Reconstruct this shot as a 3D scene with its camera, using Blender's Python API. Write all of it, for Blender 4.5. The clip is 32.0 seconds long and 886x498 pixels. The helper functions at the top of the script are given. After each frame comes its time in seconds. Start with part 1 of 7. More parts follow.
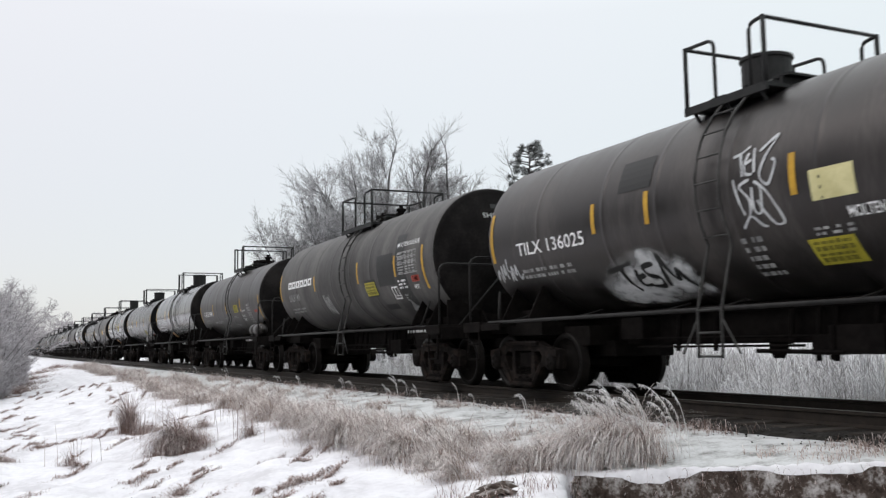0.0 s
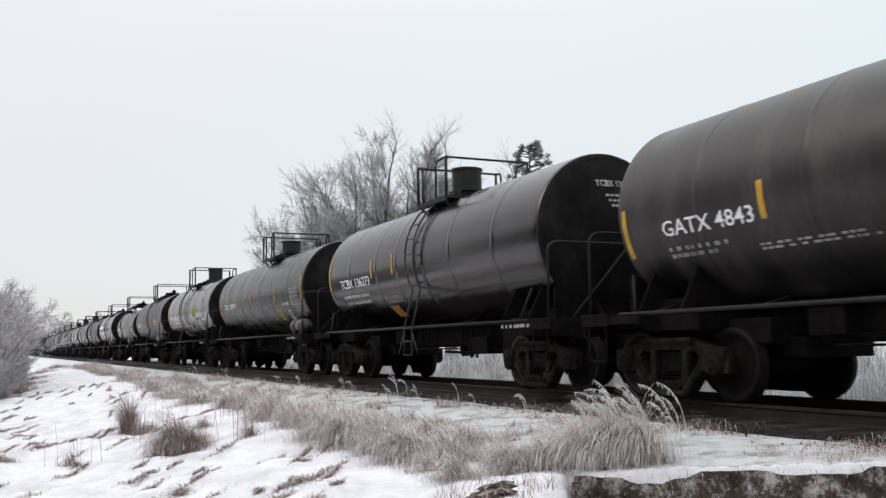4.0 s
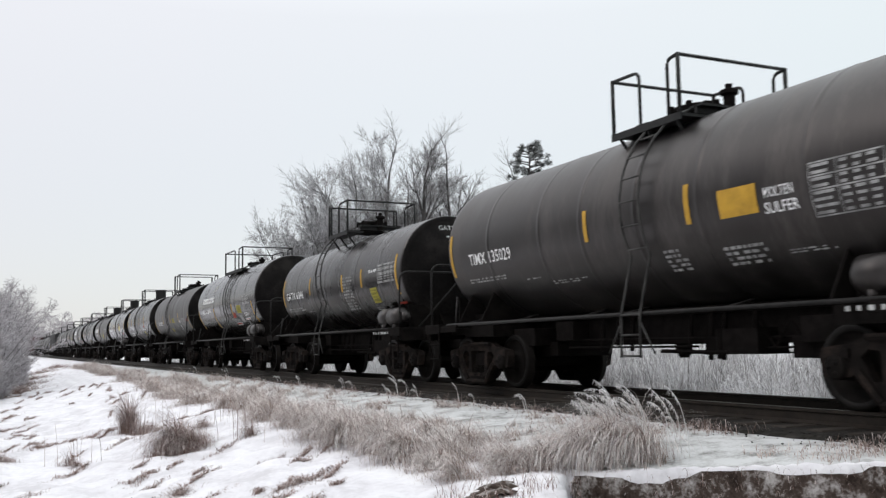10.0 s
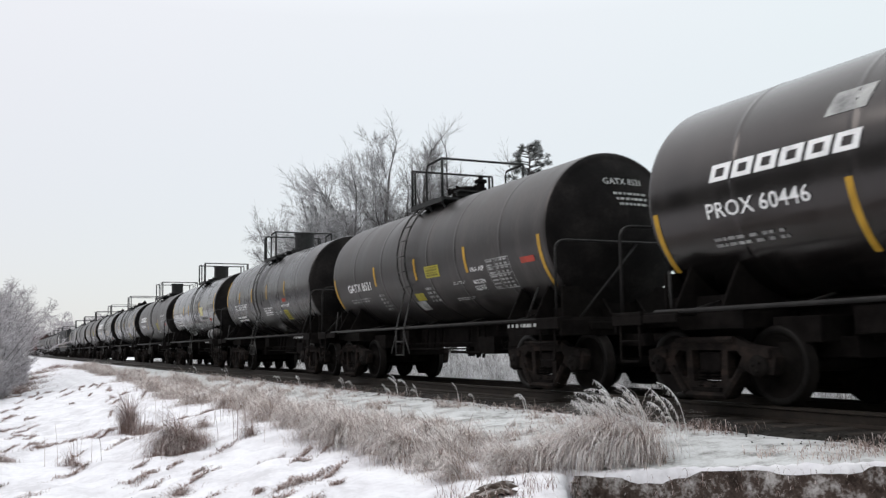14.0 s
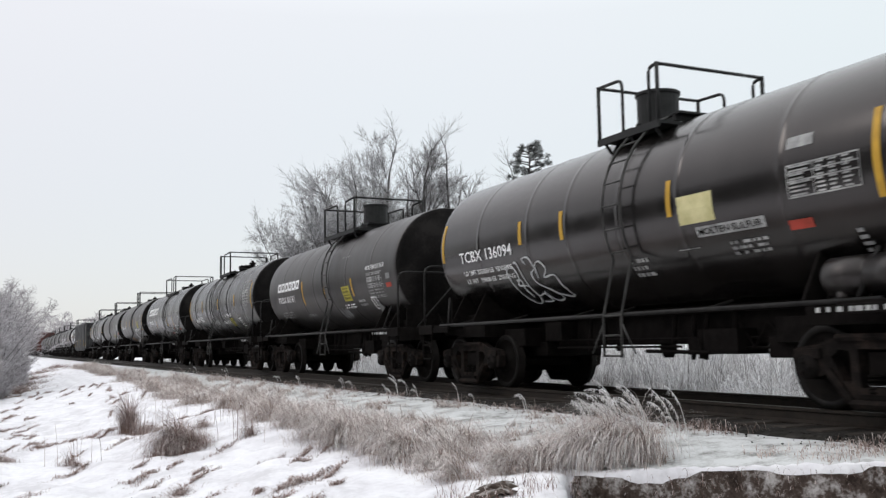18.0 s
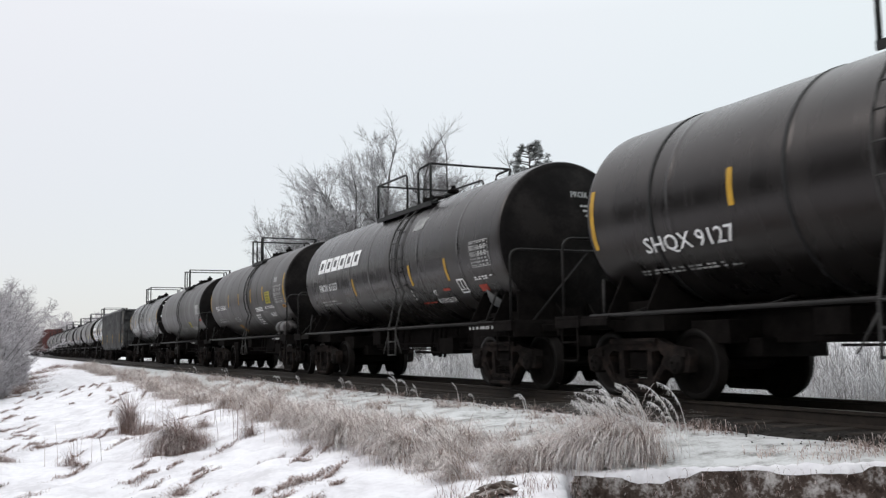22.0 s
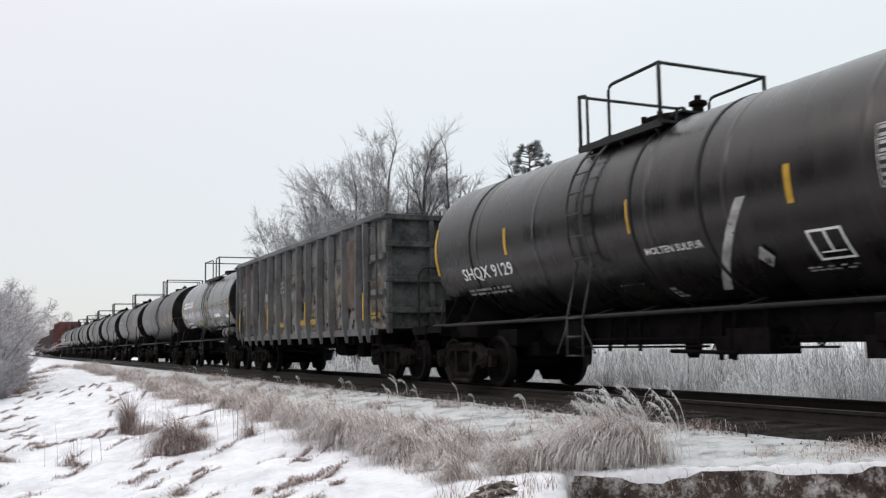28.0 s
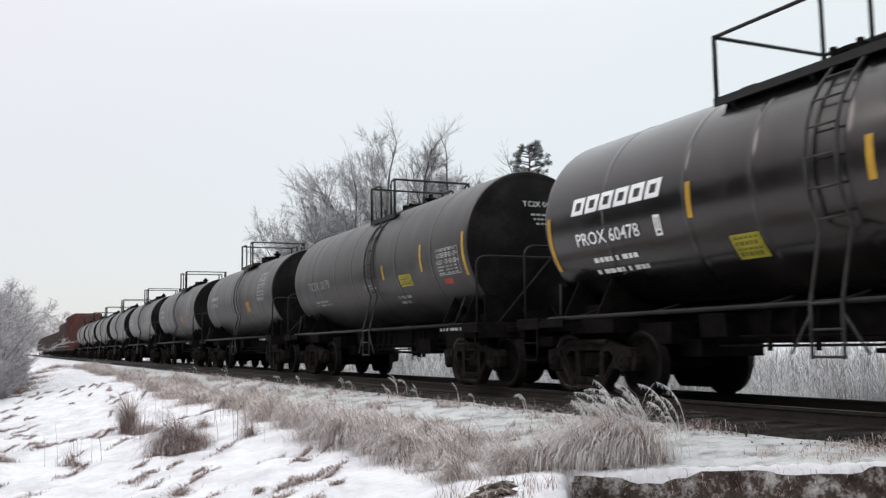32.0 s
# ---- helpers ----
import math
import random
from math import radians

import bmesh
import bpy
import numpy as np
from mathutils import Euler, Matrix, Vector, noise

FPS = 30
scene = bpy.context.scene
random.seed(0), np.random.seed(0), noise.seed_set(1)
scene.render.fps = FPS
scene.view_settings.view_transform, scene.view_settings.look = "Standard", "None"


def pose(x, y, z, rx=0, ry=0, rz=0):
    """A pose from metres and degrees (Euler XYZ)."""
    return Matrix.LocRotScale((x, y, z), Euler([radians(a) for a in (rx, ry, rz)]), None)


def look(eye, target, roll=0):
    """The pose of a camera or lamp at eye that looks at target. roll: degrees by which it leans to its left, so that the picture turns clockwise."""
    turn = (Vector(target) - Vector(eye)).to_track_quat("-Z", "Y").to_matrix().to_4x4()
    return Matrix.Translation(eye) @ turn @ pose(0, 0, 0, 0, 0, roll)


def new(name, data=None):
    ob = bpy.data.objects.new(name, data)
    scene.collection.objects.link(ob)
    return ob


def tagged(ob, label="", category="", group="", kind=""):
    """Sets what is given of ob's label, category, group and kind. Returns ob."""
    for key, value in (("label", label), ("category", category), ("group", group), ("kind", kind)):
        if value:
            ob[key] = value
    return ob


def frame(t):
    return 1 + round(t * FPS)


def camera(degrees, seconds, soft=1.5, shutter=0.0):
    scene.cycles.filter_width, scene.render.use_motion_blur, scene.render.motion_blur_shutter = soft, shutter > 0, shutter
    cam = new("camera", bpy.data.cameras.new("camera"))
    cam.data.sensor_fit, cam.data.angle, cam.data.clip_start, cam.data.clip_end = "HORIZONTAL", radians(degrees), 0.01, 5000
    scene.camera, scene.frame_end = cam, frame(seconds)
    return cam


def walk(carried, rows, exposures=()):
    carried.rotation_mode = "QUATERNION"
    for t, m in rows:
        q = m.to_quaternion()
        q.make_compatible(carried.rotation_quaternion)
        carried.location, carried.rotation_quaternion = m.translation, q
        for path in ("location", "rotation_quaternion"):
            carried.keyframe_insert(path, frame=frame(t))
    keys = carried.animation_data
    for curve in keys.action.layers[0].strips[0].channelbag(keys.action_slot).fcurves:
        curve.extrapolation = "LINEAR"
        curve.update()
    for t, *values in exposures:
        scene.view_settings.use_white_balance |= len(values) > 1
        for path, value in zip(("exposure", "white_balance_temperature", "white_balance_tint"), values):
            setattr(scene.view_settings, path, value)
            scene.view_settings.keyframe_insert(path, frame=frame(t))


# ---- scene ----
# x runs along the track, the train goes towards +x; y is across it; z = 0 is the top of the rail.
EYE = Vector((0.0, -8.749, 0.7335))
YAW, PITCH, ROLL = radians(64.797), radians(5.951), -0.886
AIM = Vector((-math.sin(YAW) * math.cos(PITCH), math.cos(YAW) * math.cos(PITCH), math.sin(PITCH)))
cam = camera(50.83, 32.0, soft=1.35, shutter=0.18)
walk(cam, [(0, look(EYE, EYE + AIM, ROLL)), (32, look(EYE, EYE + AIM, ROLL))])

# ---- light: a bright overcast winter sky ----
world = bpy.data.worlds.new("overcast")
scene.world = world
world.use_nodes = True
wn, wl = world.node_tree.nodes, world.node_tree.links
wn.clear()
sky = wn.new("ShaderNodeTexSky")
sky.sky_type, sky.sun_disc = "NISHITA", False
sky.sun_elevation, sky.sun_rotation = radians(28), radians(120)
sky_bg = wn.new("ShaderNodeBackground")
sky_bg.inputs["Strength"].default_value = 0.02
cloud = wn.new("ShaderNodeBackground")
cloud.inputs["Strength"].default_value = 0.86
coord = wn.new("ShaderNodeTexCoord")
cloud_noise = wn.new("ShaderNodeTexNoise")
cloud_noise.inputs["Scale"].default_value = 1.3
cloud_noise.inputs["Detail"].default_value = 3
cloud_ramp = wn.new("ShaderNodeValToRGB")
cloud_ramp.color_ramp.elements[0].position, cloud_ramp.color_ramp.elements[0].color = 0.3, (0.967, 0.961, 0.985, 1)
cloud_ramp.color_ramp.elements[1].position, cloud_ramp.color_ramp.elements[1].color = 0.85, (0.925, 0.985, 0.985, 1)
add = wn.new("ShaderNodeAddShader")
world_out = wn.new("ShaderNodeOutputWorld")
wl.new(coord.outputs["Generated"], cloud_noise.inputs["Vector"])
across = wn.new("ShaderNodeVectorMath")
across.operation = "DOT_PRODUCT"
across.inputs[1].default_value = (0.4258, 0.9048, 0.35)
wl.new(coord.outputs["Generated"], across.inputs[0])
tint = wn.new("ShaderNodeMath")
tint.operation = "MULTIPLY_ADD"
tint.inputs[1].default_value = 0.55
wl.new(across.outputs["Value"], tint.inputs[0])
wl.new(cloud_noise.outputs["Fac"], tint.inputs[2])
wl.new(tint.outputs[0], cloud_ramp.inputs["Fac"])
# the cloud layer is greyer towards the horizon and brightest overhead
height = wn.new("ShaderNodeSeparateXYZ")
grade = wn.new("ShaderNodeMapRange")
grade.inputs["From Min"].default_value, grade.inputs["From Max"].default_value = 0.0, 0.38
grade.inputs["To Min"].default_value, grade.inputs["To Max"].default_value = 0.79, 1.0
rise = wn.new("ShaderNodeMapRange")
rise.inputs["From Min"].default_value, rise.inputs["From Max"].default_value = 0.34, 1.0
rise.inputs["To Min"].default_value, rise.inputs["To Max"].default_value = 1.0, 2.3
both = wn.new("ShaderNodeMath")
both.operation = "MULTIPLY"
dim = wn.new("ShaderNodeMixRGB")
dim.blend_type = "MULTIPLY"
dim.inputs["Fac"].default_value = 1.0
wl.new(coord.outputs["Generated"], height.inputs[0])
wl.new(height.outputs["Z"], grade.inputs["Value"])
wl.new(cloud_ramp.outputs["Color"], dim.inputs["Color1"])
wl.new(height.outputs["Z"], rise.inputs["Value"])
wl.new(grade.outputs[0], both.inputs[0])
wl.new(rise.outputs[0], both.inputs[1])
wl.new(both.outputs[0], dim.inputs["Color2"])
wl.new(dim.outputs["Color"], cloud.inputs["Color"])
wl.new(sky.outputs["Color"], sky_bg.inputs["Color"])
wl.new(sky_bg.outputs[0], add.inputs[0])
wl.new(cloud.outputs[0], add.inputs[1])
wl.new(add.outputs[0], world_out.inputs["Surface"])
sun_data = bpy.data.lights.new("sun", "SUN")
sun_data.energy, sun_data.angle, sun_data.color = 0.5, radians(25), (1.0, 0.96, 0.92)
sun = new("sun", sun_data)
sun.matrix_basis = look((0, 0, 50), (20, 30, 20))
scene.view_settings.exposure = 0.0


# ---- materials ----
def material(name, colors, rough=0.7, metal=0.0, scale=4.0, bump=0.15, fine=60.0, spread=(0.35, 0.65), stretch=(1, 1, 1), island=0.0, coat=0.0, rough_var=0.1, spec=0.3):
    """A surface with colour that varies at two scales and a fine relief. colors: two or more."""
    m = bpy.data.materials.new(name)
    m.use_nodes = True
    nd, lk = m.node_tree.nodes, m.node_tree.links
    b = nd["Principled BSDF"]
    tc = nd.new("ShaderNodeTexCoord")
    mp = nd.new("ShaderNodeMapping")
    mp.inputs["Scale"].default_value = stretch
    info = nd.new("ShaderNodeObjectInfo")
    shift = nd.new("ShaderNodeVectorMath")
    shift.operation = "MULTIPLY_ADD"
    comb = nd.new("ShaderNodeCombineXYZ")
    for i in range(3):
        lk.new(info.outputs["Random"], comb.inputs[i])
    shift.inputs[1].default_value = (37, 53, 71)
    lk.new(comb.outputs[0], shift.inputs[0])
    lk.new(tc.outputs["Object"], shift.inputs[2])
    lk.new(shift.outputs[0], mp.inputs["Vector"])
    n1 = nd.new("ShaderNodeTexNoise")
    n1.inputs["Scale"].default_value, n1.inputs["Detail"].default_value, n1.inputs["Roughness"].default_value = scale, 6, 0.6
    n2 = nd.new("ShaderNodeTexNoise")
    n2.inputs["Scale"].default_value, n2.inputs["Detail"].default_value = fine, 4
    lk.new(mp.outputs[0], n1.inputs["Vector"])
    lk.new(mp.outputs[0], n2.inputs["Vector"])
    mix = nd.new("ShaderNodeMath")
    mix.operation = "MULTIPLY_ADD"
    mix.inputs[1].default_value = 0.3
    lk.new(n2.outputs["Fac"], mix.inputs[0])
    sub = nd.new("ShaderNodeMath")
    sub.operation = "ADD"
    sub.inputs[1].default_value = -0.15
    lk.new(n1.outputs["Fac"], sub.inputs[0])
    lk.new(sub.outputs[0], mix.inputs[2])
    value = mix.outputs[0]
    if island:
        geo = nd.new("ShaderNodeNewGeometry")
        isl = nd.new("ShaderNodeMath")
        isl.operation = "MULTIPLY_ADD"
        isl.inputs[1].default_value = island
        lk.new(geo.outputs["Random Per Island"], isl.inputs[0])
        lk.new(value, isl.inputs[2])
        off = nd.new("ShaderNodeMath")
        off.operation = "SUBTRACT"
        off.inputs[1].default_value = island / 2
        lk.new(isl.outputs[0], off.inputs[0])
        value = off.outputs[0]
    ramp = nd.new("ShaderNodeValToRGB")
    el = ramp.color_ramp.elements
    el[0].position, el[1].position = spread
    el[0].color, el[1].color = (*colors[0], 1), (*colors[-1], 1)
    for i in range(1, len(colors) - 1):
        mid = el.new(spread[0] + (spread[1] - spread[0]) * i / (len(colors) - 1))
        mid.color = (*colors[i], 1)
    lk.new(value, ramp.inputs["Fac"])
    lk.new(ramp.outputs["Color"], b.inputs["Base Color"])
    rg = nd.new("ShaderNodeMapRange")
    rg.inputs["To Min"].default_value, rg.inputs["To Max"].default_value = max(0.05, rough - rough_var), min(1, rough + rough_var)
    lk.new(n1.outputs["Fac"], rg.inputs["Value"])
    lk.new(rg.outputs[0], b.inputs["Roughness"])
    b.inputs["Metallic"].default_value = metal
    b.inputs["Specular IOR Level"].default_value = spec
    b.inputs["Coat Weight"].default_value = coat
    if bump:
        bp = nd.new("ShaderNodeBump")
        bp.inputs["Strength"].default_value = bump
        bp.inputs["Distance"].default_value = 0.02
        lk.new(mix.outputs[0], bp.inputs["Height"])
        lk.new(bp.outputs[0], b.inputs["Normal"])
    return m


M_TANK = material("black_tank_paint", [(0.004, 0.0035, 0.0034), (0.0062, 0.0055, 0.0053), (0.014, 0.0124, 0.0117)], 0.28, rough_var=0.18, scale=1.4, bump=0.03, fine=25, spec=0.42, stretch=(1.5, 0.6, 0.35))
M_TANK_GLOSS = material("glossy_black_tank_paint", [(0.003, 0.0027, 0.0026), (0.005, 0.0045, 0.0043), (0.012, 0.0107, 0.010)], 0.19, rough_var=0.1, scale=1.2, bump=0.02, fine=20, spec=0.62, stretch=(1.5, 0.6, 0.35))
M_TANK_DUSTY = material("dusty_tank_paint", [(0.005, 0.0044, 0.0043), (0.010, 0.0089, 0.0086), (0.034, 0.0305, 0.0287)], 0.40, rough_var=0.2, scale=1.1, bump=0.04, fine=22, spec=0.5, stretch=(1.8, 0.6, 0.3))
M_TANK_GREY = material("weathered_grey_tank_paint", [(0.03, 0.029, 0.0285), (0.062, 0.06, 0.0585), (0.105, 0.101, 0.097)], 0.55, scale=1.0, bump=0.05, fine=20, spec=0.25, stretch=(1.5, 0.6, 0.35))
M_TANK_END = material("matt_dark_tank_end", [(0.004, 0.0036, 0.0035), (0.008, 0.0072, 0.007), (0.016, 0.0143, 0.0136)], 0.85, scale=1.6, bump=0.05, fine=20, spec=0.08)
for one in (M_TANK, M_TANK_GLOSS, M_TANK_DUSTY, M_TANK_GREY):
    # a film of brown dust warms what the paint mirrors
    one.node_tree.nodes["Principled BSDF"].inputs["Specular Tint"].default_value = (1.0, 0.92, 0.90, 1)
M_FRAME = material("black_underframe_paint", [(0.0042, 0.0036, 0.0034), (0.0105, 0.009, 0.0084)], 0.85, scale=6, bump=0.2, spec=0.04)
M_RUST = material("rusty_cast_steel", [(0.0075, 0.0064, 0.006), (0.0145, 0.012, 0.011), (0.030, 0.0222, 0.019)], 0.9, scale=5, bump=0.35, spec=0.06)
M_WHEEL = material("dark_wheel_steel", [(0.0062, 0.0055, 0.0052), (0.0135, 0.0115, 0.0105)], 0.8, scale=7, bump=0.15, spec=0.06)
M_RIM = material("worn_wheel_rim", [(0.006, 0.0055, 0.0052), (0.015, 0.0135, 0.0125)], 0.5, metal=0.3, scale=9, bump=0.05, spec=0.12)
M_STEEL = material("dull_grey_pipe", [(0.007, 0.0065, 0.0063), (0.02, 0.0185, 0.018)], 0.6, scale=8, bump=0.1, spec=0.2)
M_PIPE = material("black_pipe_rail", [(0.006, 0.006, 0.006), (0.016, 0.016, 0.016)], 0.6, scale=8, bump=0.1, spec=0.25)
M_WHITE = material("white_stencil_paint", [(0.55, 0.55, 0.55), (0.78, 0.78, 0.78)], 0.6, scale=3, bump=0.0, spread=(0.25, 0.5))
M_WHITE_OLD = material("faded_white_stencil", [(0.16, 0.16, 0.16), (0.42, 0.42, 0.41)], 0.65, scale=4, bump=0.0)
M_STENCIL = material("dusty_white_stencil", [(0.24, 0.24, 0.24), (0.45, 0.45, 0.445)], 0.65, scale=5, bump=0.0)
M_GRAFFITI = material("silver_white_graffiti", [(0.35, 0.36, 0.37), (0.62, 0.63, 0.64)], 0.6, scale=2, bump=0.0)
M_YELLOW = material("yellow_reflective_strip", [(0.36, 0.205, 0.02), (0.50, 0.29, 0.03)], 0.5, scale=5, bump=0.0)
M_YELLOW_OLD = material("worn_yellow_strip", [(0.10, 0.08, 0.05), (0.30, 0.19, 0.03), (0.42, 0.27, 0.04)], 0.6, scale=9, bump=0.0)
M_PANEL_YELLOW = material("yellow_decal", [(0.27, 0.235, 0.02), (0.42, 0.37, 0.04)], 0.55, scale=4, bump=0.0)
M_PALE_YELLOW = material("pale_yellow_decal", [(0.45, 0.41, 0.2), (0.6, 0.55, 0.3)], 0.6, scale=4, bump=0.0)
M_RED = material("red_decal", [(0.26, 0.035, 0.02), (0.42, 0.06, 0.04)], 0.6, scale=4, bump=0.0)
M_ORANGE = material("dull_orange_decal", [(0.27, 0.125, 0.015), (0.40, 0.19, 0.03)], 0.6, scale=4, bump=0.0)
M_GREY_DECAL = material("grey_placard", [(0.16, 0.16, 0.16), (0.24, 0.24, 0.24)], 0.6, scale=5, bump=0.0)
M_BLACK_DECAL = material("black_patch", [(0.006, 0.006, 0.006), (0.012, 0.012, 0.012)], 0.5, scale=4, bump=0.0)
M_SMEAR = material("white_dust_smear", [(0.10, 0.10, 0.10), (0.2, 0.2, 0.2)], 0.8, scale=5, bump=0.0)
M_GON = material("faded_grey_gondola_paint", [(0.075, 0.075, 0.077), (0.11, 0.11, 0.112), (0.14, 0.139, 0.139)], 0.7, scale=1.6, bump=0.12, fine=18, spec=0.25)
# darker copy of the gondola grey: shade between cars painted into its ends
M_GON_END = material("shade_dark_gondola_grey", [(0.022, 0.022, 0.023), (0.05, 0.05, 0.051), (0.085, 0.085, 0.085)], 0.85, scale=2.2, bump=0.2, fine=16, spec=0.12)
M_GON_RUST = material("rust_patch", [(0.05, 0.034, 0.028), (0.078, 0.052, 0.043), (0.10, 0.082, 0.072), (0.12, 0.112, 0.104)], 0.85, scale=3.5, bump=0.4, spec=0.15, spread=(0.3, 0.75))
M_CREAM = material("worn_cream_stencil", [(0.17, 0.165, 0.14), (0.34, 0.33, 0.28)], 0.7, scale=9, bump=0.0)
M_GON_SHEET = material("grey_scraped_sheet", [(0.062, 0.060, 0.059), (0.105, 0.102, 0.10), (0.15, 0.147, 0.143)], 0.75, scale=1.7, bump=0.4, fine=12, spread=(0.3, 0.7), spec=0.15)


def battered(m):
    """Adds rust, tan scrapes and dark gouges to a steel sheet, more of them low down where the loads strike."""
    nd, lk = m.node_tree.nodes, m.node_tree.links
    b = nd["Principled BSDF"]
    tc = nd.new("ShaderNodeTexCoord")
    sep = nd.new("ShaderNodeSeparateXYZ")
    lk.new(tc.outputs["Object"], sep.inputs[0])
    low = nd.new("ShaderNodeMapRange")
    low.inputs["From Min"].default_value, low.inputs["From Max"].default_value = 1.2, 3.3
    low.inputs["To Min"].default_value, low.inputs["To Max"].default_value = 0.12, -0.11
    lk.new(sep.outputs["Z"], low.inputs["Value"])
    colour = b.inputs["Base Color"].links[0].from_socket
    for scale, at, wide, rgb, seat in ((1.5, 0.48, 0.14, (0.165, 0.145, 0.112), (3, 0, 1)), (2.6, 0.545, 0.09, (0.100, 0.064, 0.050), (11, 0, 5)), (2.8, 0.575, 0.06, (0.185, 0.180, 0.172), (0, 0, 23)), (4.6, 0.665, 0.03, (0.018, 0.015, 0.014), (19, 0, 9))):
        mp = nd.new("ShaderNodeMapping")
        mp.inputs["Location"].default_value = seat
        lk.new(tc.outputs["Object"], mp.inputs["Vector"])
        n = nd.new("ShaderNodeTexNoise")
        n.inputs["Scale"].default_value, n.inputs["Detail"].default_value, n.inputs["Roughness"].default_value = scale, 8, 0.62
        lk.new(mp.outputs[0], n.inputs["Vector"])
        add = nd.new("ShaderNodeMath")
        lk.new(n.outputs["Fac"], add.inputs[0])
        lk.new(low.outputs[0], add.inputs[1])
        step = nd.new("ShaderNodeMapRange")
        step.inputs["From Min"].default_value, step.inputs["From Max"].default_value = at, at + wide
        lk.new(add.outputs[0], step.inputs["Value"])
        mix = nd.new("ShaderNodeMixRGB")
        mix.inputs["Color2"].default_value = (*rgb, 1)
        lk.new(step.outputs[0], mix.inputs["Fac"])
        lk.new(colour, mix.inputs["Color1"])
        colour = mix.outputs[0]
    lk.new(colour, b.inputs["Base Color"])
    return m


M_GON_TAN = battered(M_GON_SHEET)
M_PLACARD = material("rusted_placard_steel", [(0.014, 0.009, 0.008), (0.026, 0.016, 0.014), (0.045, 0.034, 0.03)], 0.85, scale=5, bump=0.3, spec=0.1)
M_GON_IN = material("dark_gondola_inside", [(0.03, 0.025, 0.02), (0.07, 0.05, 0.04)], 0.85, scale=3, bump=0.2)
M_BOX = material("oxide_red_boxcar_paint", [(0.06, 0.02, 0.018), (0.11, 0.042, 0.037)], 0.75, scale=1.5, bump=0.1)
# base colour raised: distance haze is painted into these far cars
M_BOX_DARK = material("hazed_brown_car_paint", [(0.05, 0.036, 0.034), (0.09, 0.066, 0.062)], 0.8, scale=1.5, bump=0.1)
M_RAIL = material("worn_rail_steel", [(0.012, 0.009, 0.007), (0.03, 0.023, 0.018)], 0.6, metal=0.2, scale=6, bump=0.1)
M_TIE = material("tarred_sleeper_wood", [(0.015, 0.012, 0.010), (0.045, 0.036, 0.03)], 0.9, scale=5, bump=0.5, stretch=(1, 0.2, 1))
M_BALLAST = material("dark_frosted_ballast", [(0.008, 0.007, 0.006), (0.02, 0.018, 0.016), (0.07, 0.066, 0.06)], 0.95, scale=9, bump=0.9, fine=45, spread=(0.3, 0.8), spec=0.15)
M_SNOW = material("snow", [(0.55, 0.535, 0.56), (0.66, 0.645, 0.675), (0.73, 0.72, 0.74)], 0.9, scale=1.6, bump=0.8, fine=14, spec=0.1)
M_PRINT = material("faded_dark_print", [(0.10, 0.09, 0.012), (0.20, 0.175, 0.02)], 0.6, scale=6, bump=0.0)
M_HEAD_TAG = material("dull_red_brown_decal", [(0.10, 0.032, 0.016), (0.17, 0.055, 0.028)], 0.7, scale=5, bump=0.0)
M_WEED = material("rime_covered_weed", [(0.58, 0.56, 0.55), (0.82, 0.82, 0.83)], 0.9, scale=5, bump=0.0, island=0.4)
M_BRUSH = material("frosted_brush", [(0.13, 0.118, 0.115), (0.42, 0.405, 0.40), (0.66, 0.66, 0.67)], 0.95, scale=0.9, bump=0.0, island=0.4, spread=(0.33, 0.62), spec=0.1)
M_BARK = material("grey_bark", [(0.03, 0.028, 0.028), (0.085, 0.079, 0.078)], 0.95, scale=4, bump=0.4, stretch=(1, 1, 0.3))
M_TWIG = material("rime_frosted_twigs", [(0.20, 0.192, 0.196), (0.56, 0.56, 0.575)], 0.95, scale=0.7, bump=0.0, island=0.8, spec=0.1)
M_TWIG_DARK = material("thinly_frosted_branches", [(0.11, 0.104, 0.106), (0.36, 0.355, 0.36)], 0.95, scale=0.7, bump=0.0, island=0.8, spec=0.1)
M_LADDER = material("grey_painted_ladder", [(0.015, 0.0145, 0.014), (0.055, 0.053, 0.051)], 0.6, scale=4, bump=0.05, spec=0.25)
M_SHRUB = material("hoar_frosted_twigs", [(0.30, 0.275, 0.285), (0.55, 0.53, 0.545)], 0.95, scale=0.7, bump=0.0, island=0.6, spec=0.1)
M_NEEDLE = material("frosted_pine_needles", [(0.075, 0.085, 0.082), (0.17, 0.18, 0.178), (0.40, 0.41, 0.41)], 0.9, scale=2.0, bump=0.0, island=0.7)


